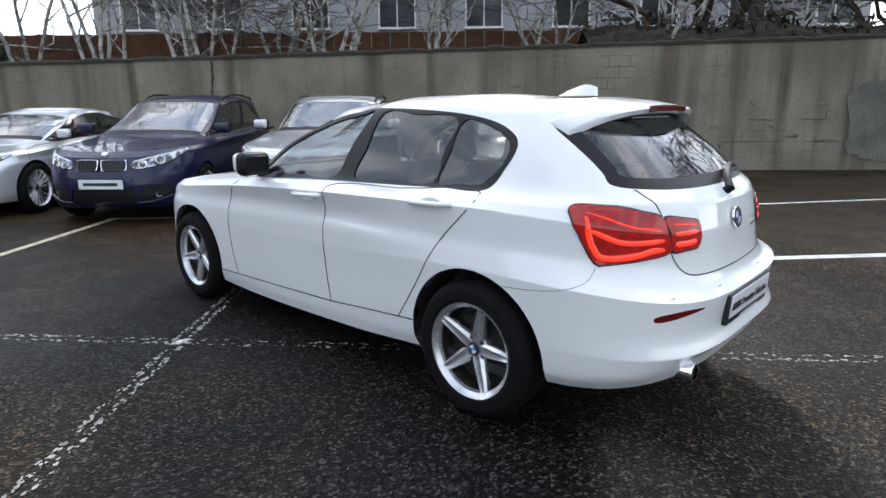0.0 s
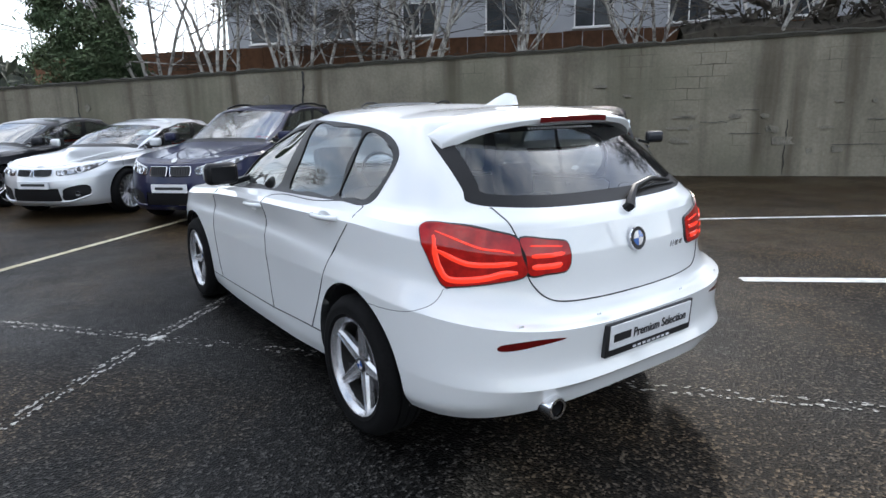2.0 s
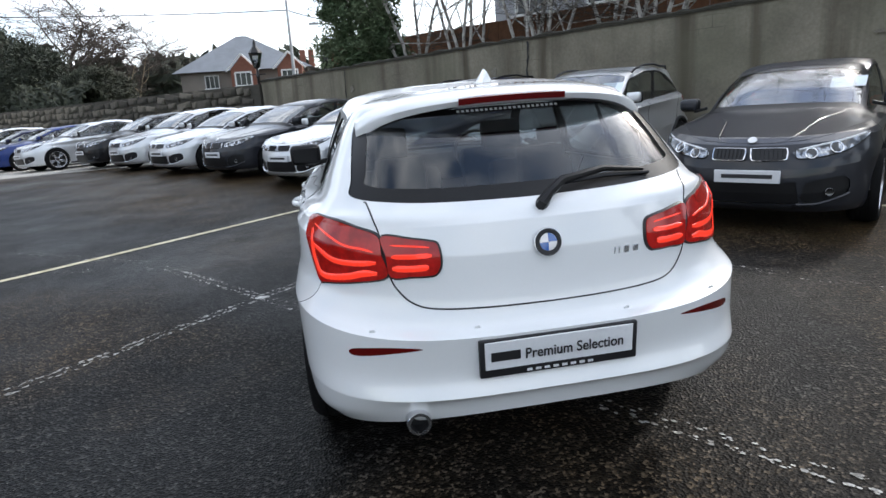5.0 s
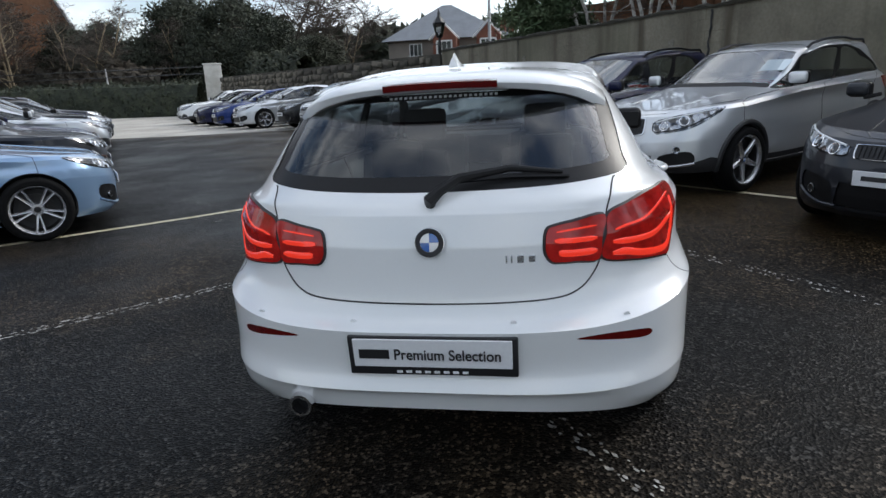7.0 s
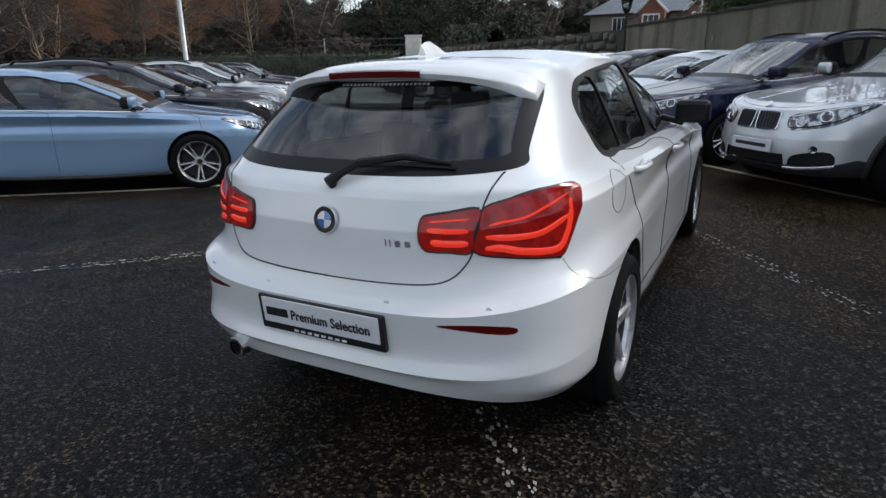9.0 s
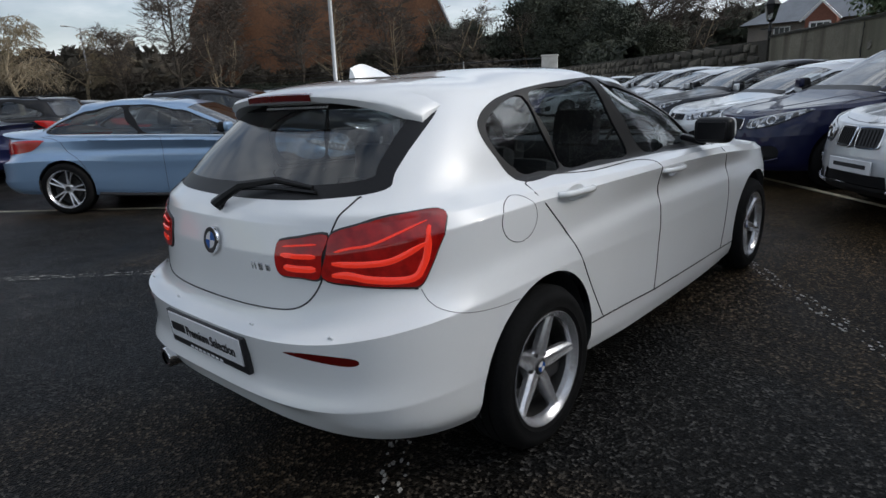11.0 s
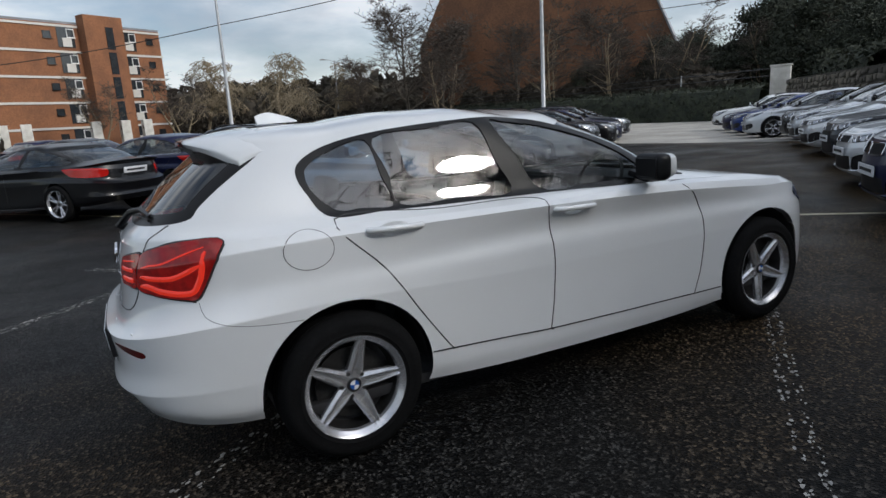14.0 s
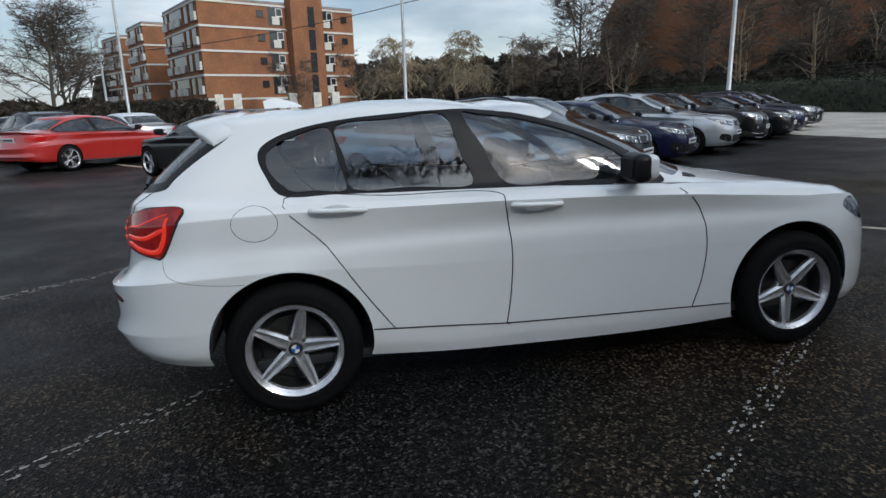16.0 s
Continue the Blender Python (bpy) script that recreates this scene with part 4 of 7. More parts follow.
def sheet_for(kind):
    """The cut skin of one kind of car, worked out once."""
    if kind in SHEETS:
        return SHEETS[kind]
    d = KINDS[kind]
    sk = car_skin(**d)
    sh = Sheet(sk, np.concatenate([np.linspace(0, 1, 24), np.linspace(1, 2, 30)[1:], np.linspace(2, 3, 26)[1:]]), np.array(sorted(set(np.linspace(0, 15, 46)) | {c + o for c in sk.sharp for o in (-.07, .08)})))
    r = .375 if kind == "suv" else .36
    arch = [sk.find([(0, y, z) for y, z in circle(yy, .34, r, 40)], (0, 1, 1), (.3, 2.8), (0, 7)) for yy in (0, d["L"])]
    lo = .62 if kind in ("saloon", "coupe") else .80
    lamp = [(2.24, 7.18), (2.34, 6.35), (2.50, 5.55), (2.70, 5.25), (2.795, 5.35), (2.80, 6.3), (2.68, 6.75), (2.50, 7.05), (2.34, 7.4), (2.25, 7.45)]
    if kind == "suv":
        lamp = [(2.22, 7.35), (2.30, 6.2), (2.48, 5.3), (2.70, 5.0), (2.79, 5.1), (2.795, 6.4), (2.68, 6.85), (2.50, 7.2), (2.34, 7.55), (2.24, 7.6)]
    frame = rounded([(lo, 10.25), (1.05, 10.06), (1.6, 10.03), (2.1, 10.04), (2.42, 10.1), (2.22, 11.0), (2.05, 11.85), (1.5, 11.96), (1.05, 11.94), (lo + .16, 11.5), (lo - .02, 10.7)], 4)
    back = rounded([(lo + .06, 10.32), (1.05, 10.2), (1.44, 10.17), (1.40, 11.0), (1.36, 11.78), (1.08, 11.76), (lo + .2, 11.35), (lo + .05, 10.75)], 4)
    front = rounded([(1.53, 10.17), (1.9, 10.17), (2.33, 10.2), (2.18, 10.95), (2.02, 11.68), (1.7, 11.78), (1.46, 11.78), (1.49, 11.0)], 4)
    zones = [("arch", arch[0]), ("arch", arch[1]), ("side_back", back), ("side_front", front), ("frame", frame),
             ("screen", np.array([(2.50, 10.12), (3.05, 10.12), (3.05, 11.95), (2.30, 11.95)])), ("rear_glass", np.array([(-.05, 10.15), (.52, 10.2), (.60, 11.9), (-.05, 11.9)])),
             ("headlamp", rounded(lamp, 3)),
             ("tail", rounded([(.33, 6.35), (.33, 7.2), (.6, 7.5), (.86, 7.6), (.94, 7.2), (.82, 6.25), (.55, 6.15)], 4)),
             ("intake", rounded([(2.44, 2.2), (2.52, 1.4), (2.76, 1.3), (2.765, 2.1), (2.74, 2.75), (2.60, 3.05), (2.48, 2.95)], 2)),
             ("grille", np.array([(2.785, 1.2), (3.05, 1.2), (3.05, 2.85), (2.80, 2.85)])),
             ("bonnet", rounded([(2.10, 8.75), (2.4, 8.4), (2.75, 7.5), (3.08, 7.3), (3.08, 8.6), (3.08, 9.96), (2.6, 9.96), (2.2, 9.95), (2.06, 9.5)], 3))]
    zones.insert(5, ("gasket", rounded([(2.455, 10.04), (2.6, 10.0), (2.8, 10.0), (3.08, 10.0), (3.08, 10.12), (3.08, 10.25), (2.8, 10.25), (2.52, 10.28)], 3)))
    if kind == "suv":
        zones.insert(2, ("cladding", np.array([(-.1, -.1), (3.1, -.1), (3.1, 1.9), (2.5, 1.9), (2.3, 2.3), (2.0, 1.6), (1.0, 1.6), (.7, 2.3), (.4, 1.9), (-.1, 1.9)])))
    for _, poly in zones:
        sh.cut(poly)
    sh.sort(zones)
    meshes = {}
    for key, mirror, lift, edge in (("body", 2, 0, 0), ("bonnet", 2, .001, .006), ("frame", 0, .001, .008), ("frame", 1, .001, .008), ("side_back", 0, -.004, 0), ("side_back", 1, -.004, 0), ("side_front", 0, -.004, 0), ("side_front", 1, -.004, 0),
                                    ("screen", 2, -.004, 0), ("rear_glass", 2, -.004, 0), ("headlamp", 0, .004, .01), ("headlamp", 1, .004, .01), ("tail", 0, .005, .01), ("tail", 1, .005, .01), ("intake", 0, -.01, 0), ("intake", 1, -.01, 0), ("grille", 2, -.012, 0), ("gasket", 2, .002, .006), ("cladding", 2, 0, 0)):
        bm = sh.take(key, mirror, lift, edge)
        if len(bm.faces):
            meshes[key, mirror] = mesh_of(bm, key, [], True, 38)
        else:
            bm.free()
    SHEETS[kind] = (sk, d, meshes)
    return SHEETS[kind]


def stand(x, y, rz):
    """A pose on the tarmac at x, y, leaning with it, turned by rz degrees."""
    e = 1.3
    n = Vector((-(ground_z(x + e, y) - ground_z(x - e, y)) / (2 * e), -(ground_z(x, y + e) - ground_z(x, y - e)) / (2 * e), 1)).normalized()
    return Matrix.Translation((x, y, ground_z(x, y))) @ Vector((0, 0, 1)).rotation_difference(n).to_matrix().to_4x4() @ pose(0, 0, 0, 0, 0, rz)


def skin_frame(sk, s, r, sign=1):
    """A pose on the skin at s, r whose z looks outwards."""
    p, a, b = (Vector(v) for v in sk.at([s, s + .02, s], [r, r, r + .15]))
    n = (a - p).cross(b - p).normalized()
    if n.dot(Vector((p.x, p.y - 1.3, 0))) < 0:
        n = -n
    n.x, p.x = n.x * sign, p.x * sign
    return Matrix.Translation(p) @ n.to_track_quat("Z", "Y").to_matrix().to_4x4()


def parked_car(kind, color, words_for, m, face="double", spokes=5, paper=False, group="", near=False):
    sk, d, meshes = sheet_for(kind)
    root = thing(kind + "_car", words_for, "car", m, group)
    body = M[color]
    look_of = {"body": ("body", body, ""), "bonnet": ("bonnet", body, ""), "frame": ("window_frame", M["trim"], "black window surround"), "side_back": ("rear_side_window", M["pane"], "tinted side window"),
               "side_front": ("front_side_window", M["pane"], "tinted side window"), "screen": ("windscreen", M["screen"], "windscreen reflecting the sky"), "rear_glass": ("rear_window", M["pane"], "tinted rear window"),
               "headlamp": ("headlamp", M["lens_clear"], "clear headlamp"), "tail": ("tail_lamp", M["lens"], "red tail lamp"), "intake": ("air_intake", M["trim"], "black air intake"), "grille": ("lower_grille", M["trim"], "black lower grille"),
               "gasket": ("screen_gasket", M["trim"], "black band at the windscreen's foot"), "cladding": ("cladding", M["plastic"], "grey plastic lower cladding")}
    made = {}
    for (key, mirror), me in meshes.items():
        nm, mat, lab = look_of[key]
        me2 = me.copy()
        me2.materials.append(mat)
        made[key, mirror] = part(nm, me2, None, root, lab)
    # twin grilles, badge and plate on the nose
    nose = sk.at([3.0, 3.0, 3.0, 3.0], [5.0, 6.55, 3.3, 7.6])
    tilt = math.degrees(math.atan2(nose[0][1] - nose[1][1], nose[1][2] - nose[0][2]))
    gz, gy, gh = (nose[0][2] + nose[1][2]) / 2 + .012, (nose[0][1] + nose[1][1]) / 2, (nose[1][2] - nose[0][2]) * (1.35 if kind == "suv" else 1.1)
    for sign in (1, -1):
        fm = Matrix.Translation((sign * (.138 if kind == "suv" else .155), gy + .006, gz)) @ pose(0, 0, 0, 90 + tilt, 0, -sign * 9) @ Matrix.Rotation(math.pi, 4, "Y")
        kw = .82 if kind == "suv" else .94
        out = rounded([(-.150, gh * .34), (-.128, gh * .49), (.10, gh * .50), (.145, gh * .40), (.148, -gh * .2), (.115, -gh * .47), (-.105, -gh * .5), (-.146, -gh * .30)], 3) * np.array([kw, 1])
        bm = bmesh.new()
        n = len(out)
        rings = [[bm.verts.new(fm @ Vector((x * k, y * k, z))) for x, y in out] for k, z in ((1.0, .0), (1.0, .012), (.93, .014), (.91, .004))]
        for u, w in zip(rings, rings[1:]):
            for i in range(n):
                bm.faces.new((u[i], u[(i + 1) % n], w[(i + 1) % n], w[i]))
        bmesh.ops.recalc_face_normals(bm, faces=bm.faces)
        fr = part("grille_frame", bm, M["chrome"], root, "chrome grille surround")
        part("grille_insert", prism(bmesh.new(), out * .92, .006, fm), M["ink"], fr, "black grille")
        if near:
            for xx in np.linspace(-.10, .10, 7):
                part("grille_slat", new_box(.006, gh * .76, .012, fm @ Matrix.Translation((xx, 0, .006))), M["trim"], fr)
    for sign in (1, -1):
        lamp = made["headlamp", 0 if sign > 0 else 1]
        for s, r, rad in ((2.715, 5.80, .046), (2.555, 6.15, .052)):
            lm = skin_frame(sk, s, r, sign)
            ring = part("lamp_ring", lathe(bmesh.new(), [(rad * .80, .004), (rad * .86, .010), (rad, .012), (rad * 1.04, .008), (rad * 1.04, 0)], 20, lm), M["chrome"], lamp, "bright lamp ring")
            part("lamp_bulb", lathe(bmesh.new(), [(.001, .013), (rad * .5, .011), (rad * .82, .005)], 16, lm), M["lens_clear"], ring, "lamp lens")
        rows = sk.at([2.30, 2.42, 2.52, 2.64, 2.78], [7.32, 7.08, 6.90, 6.70, 6.32])
        part("light_band", tube(bmesh.new(), [(sign * x, y + .006, z + .003) for x, y, z in rows], .009, 6), M["plate"], lamp, "pale light band")
        fm3 = skin_frame(sk, 2.60, 3.25 if kind == "suv" else 2.0, sign)
        part("fog_lamp", lathe(bmesh.new(), [(.001, .006), (.026, .005), (.032, .008), (.036, .004), (.036, -.01)], 18, fm3), M["lens_clear"], root, "round fog lamp")
        edge = np.array(rounded([(2.24, 7.18), (2.34, 6.35), (2.50, 5.55), (2.70, 5.25), (2.795, 5.35), (2.80, 6.3)], 4, False))
        p6 = sk.at(edge[:, 0], edge[:, 1])
        part("lamp_bezel", tube(bmesh.new(), [(sign * x, y, z) for x, y, z in p6], .008, 5), M["trim"], lamp, "black lamp edge")
        p7 = sk.at(np.linspace(2.86, 2.66, 12), np.linspace(7.5, 9.8, 12))
        part("bonnet_crease", tube(bmesh.new(), [(sign * x, y, z - .004) for x, y, z in p7], .011, 8, taper=[.006 + .005 * math.sin(math.pi * i / 11) for i in range(12)]), body, made["bonnet", 2], "raised crease of the bonnet")
        p8 = sk.at(np.linspace(2.44, 2.80, 10), np.concatenate([np.linspace(1.75, 1.15, 7), np.full(3, 1.12)]))
        part("bumper_blade", tube(bmesh.new(), [(sign * x, y + .004, z) for x, y, z in p8], .014, 6), M["alloy"] if kind == "suv" else body, root, "blade under the air intake")
        p5 = sk.at([2.10, 2.24, 2.42, 2.58, 2.75, 2.9, 3.0], [8.75, 8.55, 8.36, 7.95, 7.5, 7.36, 7.3])
        part("panel_gap", tube(bmesh.new(), [(sign * x, y, z) for x, y, z in p5], .0035, 5), M["ink"], root, "dark shut line of the bonnet")
    bz = nose[3]
    part("badge", lathe(bmesh.new(), [(.001, .006), (.034, .005), (.038, 0)], 20, Matrix.Translation((0, bz[1] + .01, bz[2] + .012)) @ pose(0, 0, 0, -38)), M["badge_white"], root, "round white and blue badge")
    pb = nose[2]
    pl = part("plate", new_box(.52, .012, .11, Matrix.Translation((0, pb[1] + .012, pb[2] + .01)), .004, 1), M["plate"], root, "white plate with plain bars")
    part("print_bar", new_box(.40, .003, .034, Matrix.Translation((0, pb[1] + .019, pb[2] + .012))), M["plastic"], pl)
    tail = sk.at([0.0, 0.0], [6.6, 3.3])
    pl = part("plate", new_box(.52, .012, .11, Matrix.Translation((0, tail[0][1] - .008, tail[0][2] + .03)) @ pose(0, 0, 0, 12), .004, 1), M["plate"], root, "white rear plate with plain bars")
    part("print_bar", new_box(.40, .003, .034, Matrix.Translation((0, tail[0][1] - .016, tail[0][2] + .03)) @ pose(0, 0, 0, 12)), M["plastic"], pl)
    # shut lines, sills' handles, mirrors, wheels, inside
    for s in (1.46, 2.03):
        seam(root, sk, np.stack([np.full(24, s), np.linspace(.9, 9.9, 24)], -1), radius=.003)
    seam(root, sk, np.stack([np.linspace(.93, 1.12, 16), np.linspace(9.8, 2.6, 16)], -1), radius=.003)
    for sign in (1, -1):
        for s in (1.13, 1.56):
            p = sk.at([s, s + .045, s + .09], [7.3, 7.3, 7.28])
            pts = [(sign * (p[0][0] - .004), p[0][1], p[0][2]), (sign * (p[1][0] + .035), p[1][1], p[1][2]), (sign * (p[2][0] - .004), p[2][1], p[2][2])]
            part("door_handle", tube(bmesh.new(), rounded(pts, 5, False), .012, 6), body, root)
    p = sk.at([2.2], [10.1])[0]
    hub_mirror(root, sk, d["W"] + .03, p[1] - .06, p[2] + .10, body)
    r = .345 if kind == "suv" else .33
    set_wheels(root, d["L"], d["W"] + .004, r, rim_r=r - .085, width=.225, face=face, spokes=spokes, label="silver alloy wheel")
    for y in (0, d["L"]):
        arch_liner(root, y, d["W"], r + .03, .34)
    seats(root, (d["L"] * .56,), headroom=d["H"] - .25)
    part("floor_pan", new_box(1.6, d["L"] + .5, .05, pose(0, d["L"] / 2, .27), .01), M["plastic"], root, "dark underside")
    part("dashboard", new_box(1.3, .3, .2, pose(0, d["cowl"] - .35, d["bonnet"] - .08), .05), M["plastic"], root, "dark dashboard")
    if kind == "suv":
        for yy in (0, d["L"]):
            a2 = sk.find([(0, yy + .40 * math.cos(t), .34 + .40 * math.sin(t)) for t in np.linspace(-.25, math.pi + .25, 22)], (0, 1, 1), (.3, 2.8), (0, 7))
            q = sk.at(a2[:, 0], a2[:, 1])
            for sign in (1, -1):
                part("arch_trim", tube(bmesh.new(), [(sign * (x - .006), y, z) for x, y, z in q], .030, 8), M["plastic"], root, "grey plastic arch trim")
    if kind == "people_carrier" or color in ("bright", "blue", "navy"):
        for sign in (1, -1):
            q = sk.at(np.linspace(.80, 2.40, 30), np.interp(np.linspace(.80, 2.40, 30), (.8, 1.05, 1.6, 2.1, 2.4), (10.13, 10.05, 10.02, 10.03, 10.08)))
            part("chrome_strip", tube(bmesh.new(), [(sign * (x + .004), y, z) for x, y, z in q], .0065, 5), M["chrome"], root, "chrome strip under the side windows")
    for sign in (1, -1):
        q = sk.at(np.linspace(1.14, 1.87, 20), np.full(20, .30))
        part("sill", tube(bmesh.new(), [(sign * (x - .012), y, z) for x, y, z in q], .028, 6), M["plastic"], root, "dark sill strip")
    if kind in ("suv", "people_carrier"):
        for sign in (1, -1):
            q = sk.at(np.linspace(.75, 2.1, 14), np.full(14, 12.95))
            bm = tube(bmesh.new(), [(sign * x, y, z + (.045 if 0 < i < 13 else -.005)) for i, (x, y, z) in enumerate(q)], .016, 8)
            part("roof_rail", bm, M["trim"] if color != "silver" else M["plastic"], root, "roof rail")
    if paper:
        c, e = sk.at([2.66, 2.66], [10.85, 11.55])
        mid = (Vector(c) + Vector(e)) / 2
        lean = math.degrees(math.atan2(c[1] - e[1], e[2] - c[2]))
        part("price_sheet", new_box(.30, .003, .22, Matrix.Translation((-mid.x, mid.y - .03, mid.z - .01)) @ pose(0, 0, 0, lean)), M["paper"], root, "printed sheet behind the windscreen")
    return root


def at_lot(p, q, facing_wall, kind):
    """The pose of a car whose front axle stands at p, q."""
    L, rz = KINDS[kind]["L"], (-48.0 if facing_wall else 132.0)
    x, y = lot(p - (L / 2 if facing_wall else -L / 2), q)
    return stand(x, y, rz) @ Matrix.Translation((0, -L / 2, 0))


ROWS_OF_CARS = (
    # front axle p, centre q, facing the wall, kind, paint, label, wheel face, spokes, sheet
    (4.2, .33, False, "saloon", "grey", "dark grey metallic saloon with a sheet in its windscreen", "double", 5, True),
    (4.65, -2.4, False, "suv", "silver", "silver compact off-roader with grey lower cladding and roof rails", "star", 5, True),
    (4.65, -4.72, False, "people_carrier", "navy", "dark navy compact people carrier with chrome twin grille", "double", 5, False),
    (4.85, -7.1, False, "coupe", "bright", "pale silver coupe with multi-spoke alloy wheels", "plain", 18, True),
    (5.2, -9.7, False, "saloon", "grey", "dark grey saloon parked between silver cars", "double", 5, False),
    (5.3, -12.2, False, "coupe", "bright", "pale silver coupe in the row along the wall", "double", 5, False),
    (5.5, -14.8, False, "saloon", "bright", "silver saloon in the row along the wall", "double", 5, False),
    (5.7, -17.5, False, "saloon", "black", "black saloon in the row along the wall", "double", 5, False),
    (5.0, -20.4, False, "saloon", "silver", "silver saloon near the stone wall", "double", 5, False),
    (4.9, -23.3, False, "saloon", "deepblue", "deep blue saloon near the stone wall", "double", 5, False),
    (4.8, -26.2, False, "saloon", "navy", "navy saloon near the stone wall", "double", 5, False),
    (4.7, -29.2, False, "suv", "white", "white off-roader by the gate pillar", "double", 5, False),
    (-1.72, -6.0, True, "saloon", "blue", "light blue metallic saloon with ten-spoke alloy wheels", "double", 5, False),
    (-1.65, -8.6, True, "people_carrier", "grey", "dark grey people carrier beside the light blue saloon", "double", 5, False),
    (-1.5, -11.2, True, "saloon", "navy", "dark navy saloon in the row of parked cars", "double", 5, False),
    (-1.2, -13.8, True, "people_carrier", "silver", "silver compact people carrier with roof rails", "double", 5, False),
    (-1.0, -16.4, True, "suv", "black", "black off-roader in the row of parked cars", "double", 5, False),
    (-.6, -19.2, True, "saloon", "black", "black saloon with large alloy wheels", "plain", 14, False),
    (-.6, -21.8, True, "saloon", "navy", "dark saloon in the row of parked cars", "double", 5, False),
    (-.6, -24.4, True, "suv", "grey", "dark grey off-roader at the end of the row", "double", 5, False),
    (-.6, -27.2, True, "saloon", "black", "black saloon at the far end of the row", "double", 5, False),
    (-11.05, -5.85, False, "coupe", "black", "black coupe backed up to the light blue saloon's row", "double", 5, False),
    (-11.0, -8.5, False, "saloon", "navy", "dark navy saloon beside the black coupe", "double", 5, False),
    (-11.0, -11.1, False, "suv", "black", "black off-roader beside the navy saloon", "double", 5, False),
    (-11.0, -13.8, False, "saloon", "grey", "dark grey saloon in the second row", "double", 5, False),
    (-14.1, -12.0, True, "saloon", "black", "black saloon in the third row", "double", 5, False),
    (-20.5, -5.6, False, "suv", "grey", "dark grey off-roader behind the red saloon", "double", 5, False),
    (-20.5, -8.4, False, "saloon", "bright", "pale silver saloon behind the red saloon", "double", 5, False),
)
for p, q, facing, kind, color, lab, face, spokes, sheet in ROWS_OF_CARS:
    parked_car(kind, color, lab, at_lot(p, q, facing, kind), face, spokes, sheet, "cars parked in rows", -8 < q and p > 0)
for x, y, rz, kind, color, lab in ((-14.5, -6.95, 54, "saloon", "red", "red saloon with silver alloy wheels"), (-19.6, -10.6, 42, "saloon", "grey", "dark grey saloon beside the red one"), (-22.0, -13.2, 42, "suv", "silver", "silver off-roader beside the dark grey saloon"),
                                  (-24.5, -4.0, 42, "saloon", "navy", "dark blue saloon beyond the red one")):
    parked_car(kind, color, lab, stand(x, y, rz), "double", 5, False, "cars parked in rows")


# ---- ground ----
def ground_sheet():
    bm = bmesh.new()
    ring = list(np.arange(-30, 30.1, 0.5))
    xs = [-900, -400, -200, -120, -80, -60, -48, -40, -34] + ring + [34, 40, 60, 100, 200, 400, 900]
    ys = [-900, -400, -200, -100, -60, -40, -34] + ring + [34, 38, 44, 52, 64, 80, 120, 200, 400, 900]
    v = [[bm.verts.new((x, y, ground_z(x, y))) for y in ys] for x in xs]
    for i in range(len(xs) - 1):
        for j in range(len(ys) - 1):
            bm.faces.new((v[i][j], v[i + 1][j], v[i + 1][j + 1], v[i][j + 1]))
    return bm


